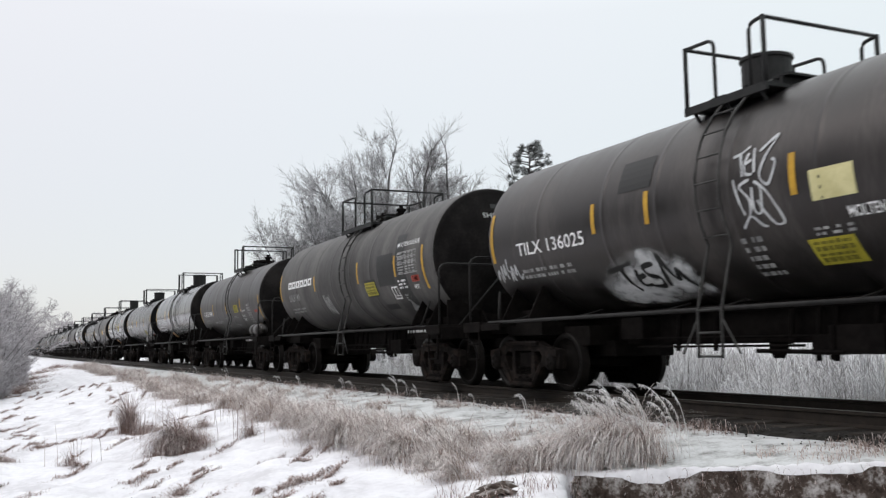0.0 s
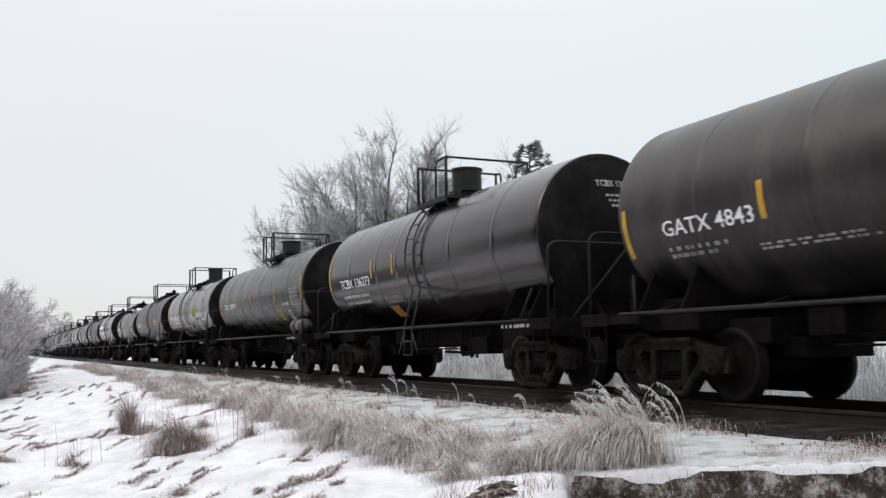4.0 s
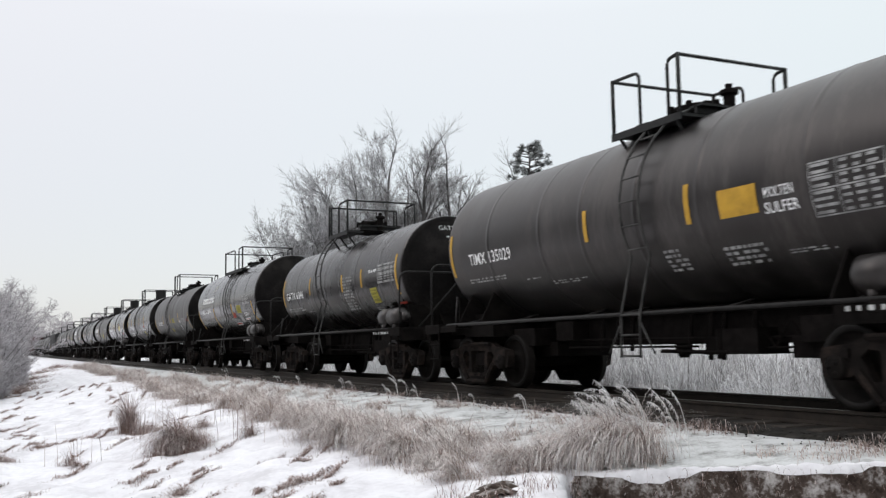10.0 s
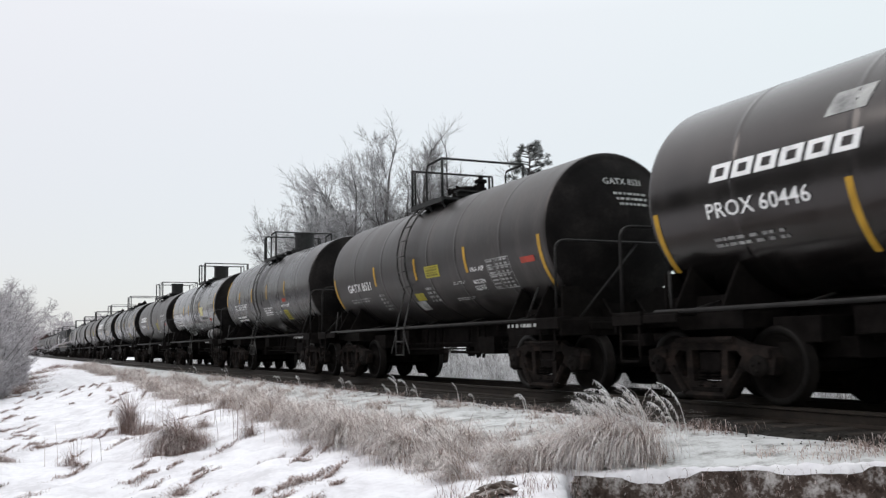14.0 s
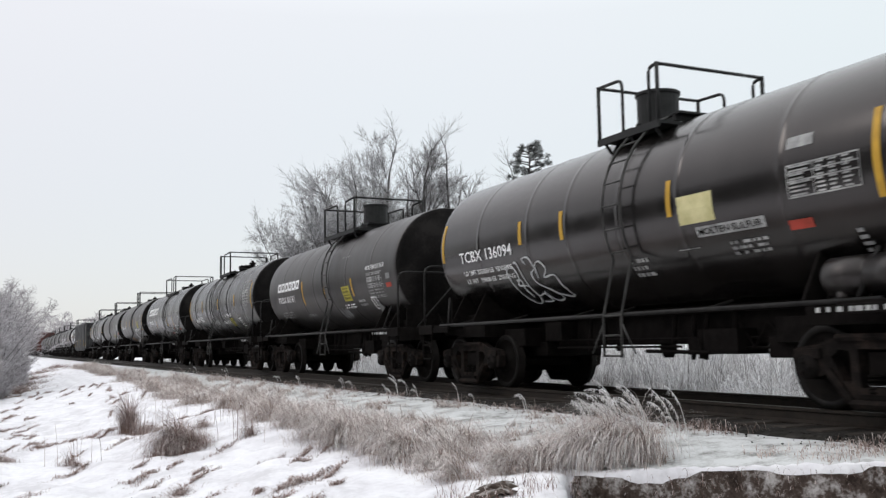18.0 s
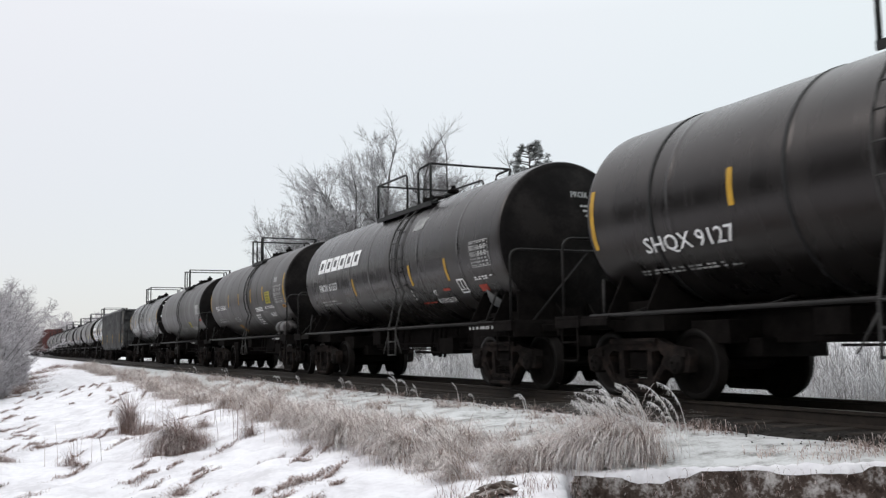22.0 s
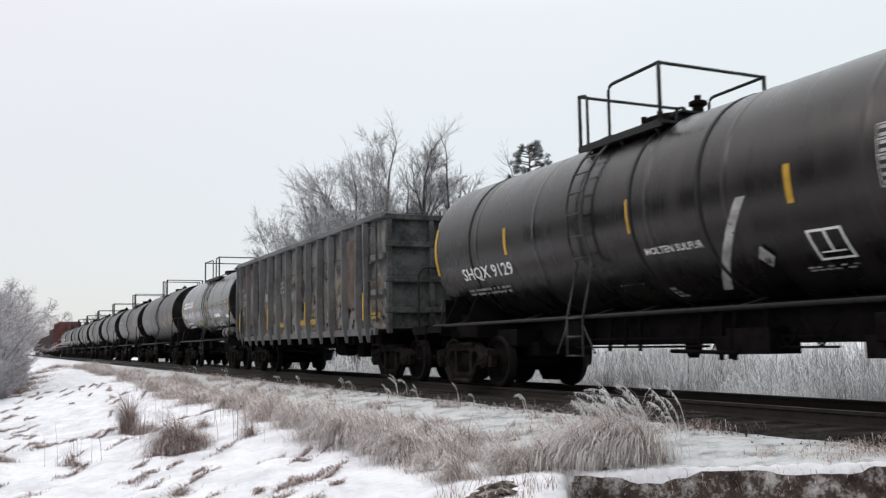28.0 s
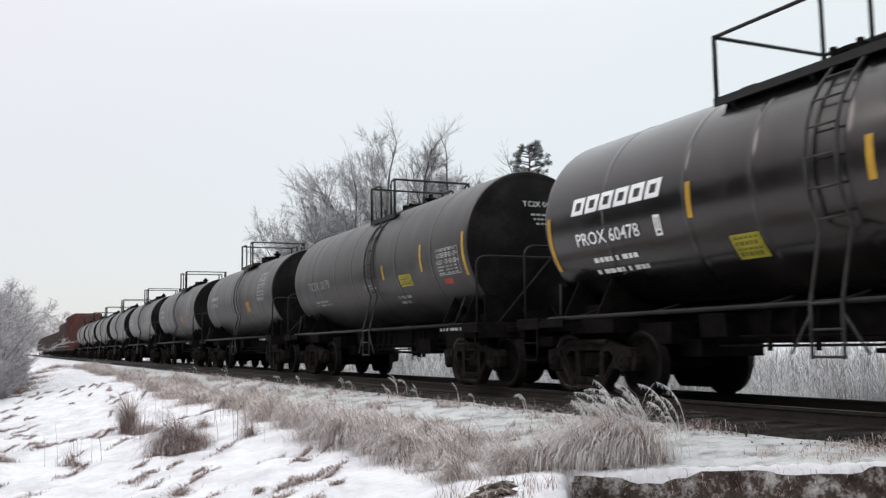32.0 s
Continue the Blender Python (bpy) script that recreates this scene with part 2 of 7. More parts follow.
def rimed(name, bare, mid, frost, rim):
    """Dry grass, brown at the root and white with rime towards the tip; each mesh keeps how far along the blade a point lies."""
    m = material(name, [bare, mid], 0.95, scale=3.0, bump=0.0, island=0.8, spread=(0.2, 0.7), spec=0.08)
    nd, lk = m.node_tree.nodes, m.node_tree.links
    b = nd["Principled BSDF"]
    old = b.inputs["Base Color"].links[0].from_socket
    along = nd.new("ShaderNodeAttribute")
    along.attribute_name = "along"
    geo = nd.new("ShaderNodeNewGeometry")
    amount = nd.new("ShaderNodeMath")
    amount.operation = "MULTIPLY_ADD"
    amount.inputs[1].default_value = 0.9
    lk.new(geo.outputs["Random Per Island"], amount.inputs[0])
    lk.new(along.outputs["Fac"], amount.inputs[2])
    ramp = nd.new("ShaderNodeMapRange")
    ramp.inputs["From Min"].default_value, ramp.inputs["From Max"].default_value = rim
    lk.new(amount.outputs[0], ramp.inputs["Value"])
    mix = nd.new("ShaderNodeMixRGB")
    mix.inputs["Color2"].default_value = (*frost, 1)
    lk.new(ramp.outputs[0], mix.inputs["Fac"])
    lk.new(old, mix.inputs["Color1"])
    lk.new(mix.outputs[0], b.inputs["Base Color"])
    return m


M_SOIL = material("dark_frozen_soil", [(0.024, 0.017, 0.014), (0.065, 0.049, 0.041), (0.36, 0.34, 0.33)], 0.95, scale=6, bump=0.9, fine=40, spread=(0.32, 0.66), spec=0.1)
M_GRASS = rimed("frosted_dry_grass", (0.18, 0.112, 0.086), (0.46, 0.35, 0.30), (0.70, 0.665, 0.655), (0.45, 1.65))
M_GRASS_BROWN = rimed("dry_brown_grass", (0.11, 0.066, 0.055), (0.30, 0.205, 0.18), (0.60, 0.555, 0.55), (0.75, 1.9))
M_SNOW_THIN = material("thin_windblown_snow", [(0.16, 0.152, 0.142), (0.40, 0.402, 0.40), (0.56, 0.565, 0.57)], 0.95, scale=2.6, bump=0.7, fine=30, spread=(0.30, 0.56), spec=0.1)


# ---- helpers for meshes ----
def part(name, bm, mat, parent=None, label="", smooth=False):
    """Links a bmesh (or a mesh made before) as one object under a thing."""
    if isinstance(bm, bmesh.types.BMesh):
        me = bpy.data.meshes.new(name)
        if smooth:
            for f in bm.faces:
                f.smooth = True
        bm.to_mesh(me)
        bm.free()
        me.materials.append(mat)
    else:
        me = bm
    ob = new(name, me)
    if parent is not None:
        ob.parent = parent
    if label:
        tagged(ob, label)
    return ob


def box(bm, cx, cy, cz, sx, sy, sz, m=None):
    """Adds a box by centre and size."""
    at = Matrix.Translation((cx, cy, cz)) @ Matrix.Diagonal((sx, sy, sz, 1))
    return bmesh.ops.create_cube(bm, size=1, matrix=(m @ at) if m else at)["verts"]


def bevelled(bm, width=0.012, segments=1):
    bmesh.ops.bevel(bm, geom=list(bm.edges), offset=width, segments=segments, affect="EDGES")
    return bm


def tube(bm, points, r, sides=6, r_end=None, caps=True):
    """Adds a round bar along points."""
    pts = [Vector(q) for q in points]
    rings = []
    n = len(pts)
    for i, q in enumerate(pts):
        d = (pts[min(i + 1, n - 1)] - pts[max(i - 1, 0)]).normalized()
        a = d.cross(Vector((0, 0, 1)) if abs(d.z) < 0.9 else Vector((1, 0, 0))).normalized()
        b = d.cross(a)
        rr = r if r_end is None else r + (r_end - r) * i / (n - 1)
        rings.append([bm.verts.new(q + (a * math.cos(k * math.tau / sides) + b * math.sin(k * math.tau / sides)) * rr) for k in range(sides)])
    for p0, p1 in zip(rings, rings[1:]):
        for k in range(sides):
            bm.faces.new((p0[k], p0[(k + 1) % sides], p1[(k + 1) % sides], p1[k]))
    if caps and sides > 2:
        bm.faces.new(rings[0][::-1])
        bm.faces.new(rings[-1])
    return bm


def lathe(bm, profile, axis="x", sides=48, centre=(0, 0, 0)):
    """Turns a profile of (along, radius) round an axis."""
    c = Vector(centre)
    rings = []
    for a, r in profile:
        ring = []
        for k in range(sides):
            w = k * math.tau / sides
            if axis == "x":
                v = Vector((a, r * math.cos(w), r * math.sin(w)))
            elif axis == "y":
                v = Vector((r * math.sin(w), a, r * math.cos(w)))
            else:
                v = Vector((r * math.cos(w), r * math.sin(w), a))
            ring.append(bm.verts.new(c + v))
        rings.append(ring)
    for p0, p1 in zip(rings, rings[1:]):
        for k in range(sides):
            bm.faces.new((p0[k], p0[(k + 1) % sides], p1[(k + 1) % sides], p1[k]))
    bm.faces.new(rings[0][::-1])
    bm.faces.new(rings[-1])
    bmesh.ops.recalc_face_normals(bm, faces=list(bm.faces))
    return bm


def round_path(points, r, steps=4):
    """Rounds the inner corners of a path."""
    pts = [Vector(q) for q in points]
    out = [pts[0]]
    for a, b, c in zip(pts, pts[1:], pts[2:]):
        u, v = (a - b).normalized(), (c - b).normalized()
        for i in range(steps + 1):
            s = i / steps
            out.append((b + u * r) * (1 - s) ** 2 + b * 2 * s * (1 - s) + (b + v * r) * s ** 2)
    out.append(pts[-1])
    return out


def empty_thing(name, label, category, group="", kind=""):
    ob = new(name)
    ob.empty_display_size = 0.3
    return tagged(ob, label, category, group, kind)


MESHES = {}


def shared(key, make):
    """The mesh of that key, made once."""
    if key not in MESHES:
        bm, mat, smooth = make()
        me = bpy.data.meshes.new(key)
        if smooth:
            for f in bm.faces:
                f.smooth = True
        bm.to_mesh(me)
        bm.free()
        for one in (mat if isinstance(mat, list) else [mat]):
            me.materials.append(one)
        MESHES[key] = me
    return MESHES[key]


# ---- ground and track ----
def smooth_step(a, b, v):
    s = min(1, max(0, (v - a) / (b - a)))
    return s * s * (3 - 2 * s)


def lip_x(y):
    """Where the snowy shelf breaks off into a cut bank; a tongue of snow runs past it further out."""
    if y > -4.15:
        edge = -6.92 + 1.05 * (y + 3.98) - 0.2 * smooth_step(-3.98, -4.1, y)
    else:
        edge = -7.14 - 1.62 * (y + 4.15)
    return edge + 0.09 * noise.noise(Vector((y * 1.4, 3, 0))) + 0.08 * noise.noise(Vector((y * 4.3, 8, 0))) + 0.09 * noise.noise(Vector((y * 11, 5, 0))) + 0.04 * noise.noise(Vector((y * 27, 5, 0)))


def ground_height(x, y):
    if y < 0:
        d = -y
        h = -0.22 - 0.20 * smooth_step(1.7, 4.4, d) - 0.55 * smooth_step(4.2, 8.5, d)
        if d > 3:
            h += 0.5 * smooth_step(14, 30, d)
    else:
        h = -0.22 - 0.5 * smooth_step(2.0, 6.0, y) + 0.5 * smooth_step(10, 25, y)
    far = smooth_step(60, 250, math.hypot(x, y))
    if abs(y) > 1.8:
        a = smooth_step(1.8, 3.5, abs(y))
        near = 1 - 0.7 * smooth_step(-9.5, -7.5, x) * smooth_step(-5.2, -4.2, y) * (1 if y < 0 else 0)
        h += near * a * (0.09 * noise.noise(Vector((x * 0.55, y * 0.7, 0))) + 0.05 * noise.noise(Vector((x * 1.6, y * 2.1, 5))) + 0.025 * noise.noise(Vector((x * 4, y * 5, 9)))) * (1 - 0.5 * far)
    if y < -4.8:
        h += smooth_step(-4.8, -6.0, y) * (0.045 * noise.noise(Vector((x * 1.5 + y * 1.1, y * 2.6 - x * 0.7, 31))) + 0.03 * noise.noise(Vector((x * 3.1 + y * 2, y * 5 - x * 1.6, 17)))) * (1 - far)
    if y < -1.55:
        drop = smooth_step(-0.16, -0.02, x - lip_x(y)) * smooth_step(-1.55, -1.9, y) * smooth_step(-5.3, -4.7, y)
        h = h * (1 - drop) + min(h, -0.95) * drop
    return h


def spaced(lo, a, b, hi, fine, growth=1.16):
    vals = list(np.arange(a, b, fine))
    step, v = fine, b
    up = []
    while v < hi:
        up.append(v)
        step *= growth
        v += step
    up.append(hi)
    step, v = fine, a
    down = []
    while v > lo:
        step *= growth
        v -= step
        down.append(max(v, lo))
    return down[::-1] + vals + up


def build_ground():
    xs = spaced(-2500, -24, -8, 1500, 0.11)
    xs = sorted([v for v in xs if not -8 < v < -4.5] + list(np.arange(-8, -4.5, 0.05)))
    ys = spaced(-1500, -8.6, -1.4, 2500, 0.09)
    verts = [(x, y, ground_height(x, y)) for x in xs for y in ys]
    ny = len(ys)
    faces = [(i * ny + k, (i + 1) * ny + k, (i + 1) * ny + k + 1, i * ny + k + 1) for i in range(len(xs) - 1) for k in range(ny - 1)]
    me = bpy.data.meshes.new("ground")
    me.from_pydata(verts, [], faces)
    for f in me.polygons:
        f.use_smooth = True
    me.materials.append(M_SNOW)
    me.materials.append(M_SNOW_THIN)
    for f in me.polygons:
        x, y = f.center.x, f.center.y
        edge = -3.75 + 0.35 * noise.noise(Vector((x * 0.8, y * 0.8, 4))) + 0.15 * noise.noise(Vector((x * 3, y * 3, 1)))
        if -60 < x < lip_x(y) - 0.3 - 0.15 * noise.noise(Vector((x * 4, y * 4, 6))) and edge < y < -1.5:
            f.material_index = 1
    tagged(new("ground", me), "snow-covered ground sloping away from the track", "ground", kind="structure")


build_ground()


TRACK = empty_thing("track", "railway track with dark rails on wooden sleepers", "track", kind="structure")


def build_track():
    bm = bmesh.new()
    prof = [(-1.95, -0.34), (-1.6, -0.19), (-1.2, -0.172), (1.2, -0.172), (1.6, -0.19), (1.95, -0.34)]
    xs = [-400 + 4 * i for i in range(90)] + [-40 + 0.1 * i for i in range(400)] + [2 * i for i in range(60)]
    rings = []
    for x in xs:
        rings.append([bm.verts.new((x, y + ((0.2 * noise.noise(Vector((x * 1.1, y, 2))) + 0.1 * noise.noise(Vector((x * 4.5, y, 7)))) if abs(y) > 1.4 else 0), z + 0.02 * noise.noise(Vector((x * 3, y * 3, 1))))) for y, z in prof])
    for r0, r1 in zip(rings, rings[1:]):
        for k in range(len(prof) - 1):
            bm.faces.new((r0[k], r1[k], r1[k + 1], r0[k + 1]))
    ob = part("ballast", bm, M_BALLAST)
    tagged(ob, "dark frosted ballast bed under the track", "ballast", kind="structure")
    for y in (-0.7525, 0.7525):
        bm = bmesh.new()
        section = [(-0.07, -0.17), (0.07, -0.17), (0.07, -0.155), (0.012, -0.13), (0.012, -0.045), (0.036, -0.035), (0.036, -0.004), (0.03, 0), (-0.03, 0), (-0.036, -0.004), (-0.036, -0.035), (-0.012, -0.045), (-0.012, -0.13), (-0.07, -0.155)]
        ends = [[bm.verts.new((x, y + a, c)) for a, c in section] for x in (-420, 120)]
        for k in range(len(section)):
            bm.faces.new((ends[0][k], ends[1][k], ends[1][(k + 1) % len(section)], ends[0][(k + 1) % len(section)]))
        bm.faces.new(ends[0])
        bm.faces.new(ends[1][::-1])
        bmesh.ops.recalc_face_normals(bm, faces=list(bm.faces))
        part("rail", bm, M_RAIL, TRACK, "dark worn steel rail")


build_track()


def build_sleepers():
    bm = bmesh.new()
    box(bm, 0, 0, -0.245, 0.23, 2.6, 0.17)
    bevelled(bm, 0.015)
    me = bpy.data.meshes.new("sleeper")
    bm.to_mesh(me)
    bm.free()
    me.materials.append(M_TIE)
    rng = random.Random(6)
    for i in range(150):
        ob = new("sleeper", me)
        ob.parent = TRACK
        ob.matrix_basis = pose(3 - i * 0.53, rng.uniform(-0.05, 0.05), rng.uniform(-0.004, 0.004), 0, 0, rng.uniform(-1.2, 1.2))


build_sleepers()


RING = {k: [(math.cos(i * math.tau / k), math.sin(i * math.tau / k)) for i in range(k)] for k in (3, 4, 5, 8)}


class Soup:
    """Collects many small strips quickly and links them as one mesh."""

    def __init__(self):
        self.v, self.f, self.along = [], [], []

    def strip(self, pts, widths, side):
        """A tapered ribbon along pts; side: the direction of its width."""
        base = len(self.v)
        for q, w in zip(pts, widths):
            self.v.append((q[0] - side[0] * w, q[1] - side[1] * w, q[2] - side[2] * w))
            self.v.append((q[0] + side[0] * w, q[1] + side[1] * w, q[2] + side[2] * w))
        for i in range(len(pts)):
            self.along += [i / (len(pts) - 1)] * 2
        for i in range(len(pts) - 1):
            a = base + 2 * i
            self.f.append((a, a + 1, a + 3, a + 2))

    def rod(self, p0, p1, r0, r1, sides=4):
        """A tapered stick."""
        x0, y0, z0 = p0
        x1, y1, z1 = p1
        dx, dy, dz = x1 - x0, y1 - y0, z1 - z0
        ax, ay, az = dy * 0.76 - dz * 0.57, dz * 0.31 - dx * 0.76, dx * 0.57 - dy * 0.31
        k = 1 / (math.sqrt(ax * ax + ay * ay + az * az) + 1e-12)
        ax, ay, az = ax * k, ay * k, az * k
        bx, by, bz = dy * az - dz * ay, dz * ax - dx * az, dx * ay - dy * ax
        k = 1 / (math.sqrt(bx * bx + by * by + bz * bz) + 1e-12)
        bx, by, bz = bx * k, by * k, bz * k
        base = len(self.v)
        for x, y, z, r in ((x0, y0, z0, r0), (x1, y1, z1, r1)):
            for c, s in RING[sides]:
                c, s = c * r, s * r
                self.v.append((x + ax * c + bx * s, y + ay * c + by * s, z + az * c + bz * s))
        for k in range(sides):
            m = (k + 1) % sides
            self.f.append((base + k, base + m, base + sides + m, base + sides + k))

    def link(self, name, mat, parent=None):
        me = bpy.data.meshes.new(name)
        me.from_pydata(self.v, [], self.f)
        me.materials.append(mat)
        if len(self.along) == len(self.v):
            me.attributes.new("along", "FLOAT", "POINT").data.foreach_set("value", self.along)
        ob = new(name, me)
        ob.parent = parent
        return ob


def blade(soup, rng, x, y, z, height, lean, width, way=None):
    """One dry grass blade; lean 0 stands, 1 bends level, more hangs over."""
    w = rng.uniform(0, math.tau) if way is None else way + rng.gauss(0, 0.8)
    dx, dy = math.cos(w), math.sin(w)
    pts, wid = [], []
    n = 5
    out, up, step = 0.0, 0.0, height * 1.2 / (n - 1)
    first, frost = rng.uniform(0.0, 0.5) * min(lean, 1), rng.uniform(-0.6, 0.5)
    for i in range(n):
        s = i / (n - 1)
        pts.append((x + dx * out, y + dy * out, z + up))
        wid.append(width * (1 + frost * s))
        tilt = first + lean * 2.3 * s ** 1.1
        out += math.sin(tilt) * step
        up += math.cos(tilt) * step
    soup.strip(pts, wid, (-dy, dx, 0))


def tuft(soup, x, y, radius, height, count, seed, droop=0.8, way=4.2, width=1.0, bent=0.75):
    """Adds a clump of dry grass, most of it bent over one way by snow and wind."""
    rng = random.Random(seed)
    for i in range(count):
        r, w = radius * min(1.9, abs(rng.gauss(0, 0.62))), rng.uniform(0, math.tau)
        px, py = x + r * math.cos(w), y + r * math.sin(w) * 0.75
        h = height * rng.uniform(0.35, 1.05) * max(0.3, 1 - 0.35 * r / radius)
        blade(soup, rng, px, py, ground_height(px, py) - 0.03, h, droop * rng.uniform(0.45, 1.35), width * rng.uniform(0.001, 0.0027), way if rng.random() < bent else None)


near_grass, far_grass, brown_grass, strands = Soup(), Soup(), Soup(), Soup()
rng = random.Random(20)
# the thick frosted band between the ballast and the slope, clump by clump
CLUMPS = [(-7.22, -3.32, 0.26, 0.78, 1000), (-7.34, -3.52, 0.30, 0.74, 1200), (-7.52, -3.76, 0.32, 0.62, 1200), (-7.74, -4.05, 0.32, 0.5, 1000), (-7.85, -4.35, 0.30, 0.4, 800),
          (-7.9, -4.90, 0.34, 0.30, 700), (-8.6, -4.75, 0.40, 0.40, 900), (-9.45, -4.75, 0.40, 0.52, 1300), (-10.3, -4.68, 0.40, 0.55, 1300), (-11.2, -4.82, 0.42, 0.60, 1400),
          (-12.2, -4.80, 0.44, 0.56, 1300), (-13.6, -4.72, 0.46, 0.55, 1200), (-8.3, -4.15, 0.42, 0.36, 800), (-9.4, -4.05, 0.5, 0.42, 900), (-10.6, -3.95, 0.5, 0.44, 900), (-12.0, -4.0, 0.5, 0.46, 900), (-13.3, -4.1, 0.5, 0.46, 900), (-9.0, -4.45, 0.4, 0.44, 900), (-11.6, -4.4, 0.42, 0.52, 1000)]
for i, (x, y, r, h, n) in enumerate(CLUMPS):
    tuft(near_grass, x, y, r, h * 1.1, int(n * (1.6 if i < 5 else 1.3)), 100 + i, 1.4 if i < 5 else 1.25, 4.27, 0.7 if i < 5 else 0.9, 0.85 if i < 5 else 0.75)
    # longer rimed strands that arch out of the clump
    tuft(strands, x, y, r * 0.9, h * 1.35, n // 14, 160 + i, 1.6, 4.27, 0.8, 0.85)
x = -14.5
i = 0
while x > -75:
    for k in range(2):
        tuft(far_grass, x + rng.uniform(-0.6, 0.6), -4.4 + rng.uniform(-0.6, 0.8) + 0.016 * (-14 - x), rng.uniform(0.3, 0.7), rng.uniform(0.35, 0.66), 800 if x > -30 else 420, 300 + i, 1.35, 4.2, 1 if x > -30 else 2.4)
        i += 1
    x -= 0.8 + 0.035 * (-14 - x)
# low frosted tufts scattered over the shoulder
for i in range(170):
    x, y = -8.3 - 26 * rng.random() ** 1.4, rng.uniform(-4.3, -2.1)
    tuft(near_grass, x, y, rng.uniform(0.12, 0.35), rng.uniform(0.12, 0.32) + 0.06 * (y < -3.2), rng.randint(50, 150), 1300 + i, 1.3, 4.2, 1.0 + 0.03 * -x)
# brown tufts on the slope: one rounded mound, upright ones beside it, low ones further off
for i, (x, y, r, h, n) in enumerate([(-14.1, -6.42, 0.42, 0.72, 2600), (-13.7, -6.28, 0.30, 0.5, 1300), (-18.4, -6.60, 0.26, 0.8, 900), (-17.6, -6.42, 0.34, 0.34, 800), (-16.3, -5.65, 0.20, 0.30, 300), (-13.5, -5.5, 0.15, 0.42, 260), (-15.2, -7.78, 0.16, 0.42, 200), (-14.6, -7.75, 0.16, 0.16, 260),
                                    (-10.6, -6.95, 0.26, 0.16, 500), (-9.2, -6.05, 0.30, 0.15, 500), (-15.9, -8.7, 0.3, 0.25, 400), (-44, -8.0, 1.2, 0.5, 900), (-47, -8.6, 1.5, 0.6, 1000), (-52, -7.6, 1.5, 0.45, 800), (-60, -7.2, 2.0, 0.5, 800), (-70, -6.4, 2.5, 0.5, 800), (-78, -5.0, 2.5, 0.5, 700), (-40, -9.0, 1.0, 0.5, 800)]):
    tuft(brown_grass, x, y, r, h, n, 500 + i, 1.25 if i != 2 else 0.6, 4.2, 1.0 if x > -30 else 2.2, 0.5)
# single stiff stalks
for i in range(46):
    x, y = rng.choice([(-16.35, -6.69), (-17.9, -6.0), (-18.57, -5.84), (-16.2, -5.3), (-13.5, -5.5), (-15.2, -7.7)])
    x, y = x + rng.gauss(0, 0.35), y + rng.gauss(0, 0.2)
    blade(brown_grass, rng, x, y, ground_height(x, y) - 0.03, rng.uniform(0.25, 0.62), rng.uniform(0.05, 0.4), 0.003)


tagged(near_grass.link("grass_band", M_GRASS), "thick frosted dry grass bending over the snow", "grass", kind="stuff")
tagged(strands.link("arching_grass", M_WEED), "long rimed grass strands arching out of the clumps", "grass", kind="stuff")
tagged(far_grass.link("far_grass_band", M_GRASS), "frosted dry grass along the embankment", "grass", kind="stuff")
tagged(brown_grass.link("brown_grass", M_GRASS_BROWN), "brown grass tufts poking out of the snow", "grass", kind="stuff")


def flattened_grass():
    """Short streaks of matted brown grass lying on the snow of the slope."""
    rng = random.Random(31)
    soup = Soup()
    for c in range(230):
        x = -8.0 - 32 * rng.random() ** 1.5
        y = rng.uniform(-9.6, -5.1)
        if noise.noise(Vector((x * 0.5, y * 0.8, 7))) < -0.25:
            continue
        if x < -19 and rng.random() < 0.65:
            continue
        far = max(1.0, -x / 11)
        length, spread = rng.uniform(0.12, 0.62) * far ** 0.6, rng.uniform(0.018, 0.065)
        way = 2.45 + 0.3 * min(1.5, far - 1) + rng.gauss(0, 0.12)
        for i in range(int(60 + 190 * length)):
            s, q = rng.gauss(0, 0.45) * length, rng.gauss(0, 0.5) * spread
            px, py = x + math.cos(way) * s - math.sin(way) * q, y + math.sin(way) * s + math.cos(way) * q
            blade(soup, rng, px, py, ground_height(px, py) - 0.01, rng.uniform(0.04, 0.12), rng.uniform(1.0, 1.5), rng.uniform(0.0015, 0.0035), way)
    tagged(soup.link("matted_grass", M_GRASS_BROWN), "brown matted grass streaks showing through the snow", "grass", kind="stuff")
    soup = Soup()
    for c in range(4200):
        x = -5.5 - 40 * rng.random() ** 2
        y = rng.uniform(-4.6, -1.7)
        if x > lip_x(y) - 0.25 or noise.noise(Vector((x * 0.9, y * 0.9, 21))) < 0.12:
            continue
        for i in range(3):
            blade(soup, rng, x + rng.gauss(0, 0.05), y + rng.gauss(0, 0.05), ground_height(x, y) - 0.01, rng.uniform(0.03, 0.12), 1.0, 0.0025, 2.6)
    tagged(soup.link("sparse_grass", M_GRASS), "sparse frosted grass on the snowy shoulder", "grass", kind="stuff")


flattened_grass()


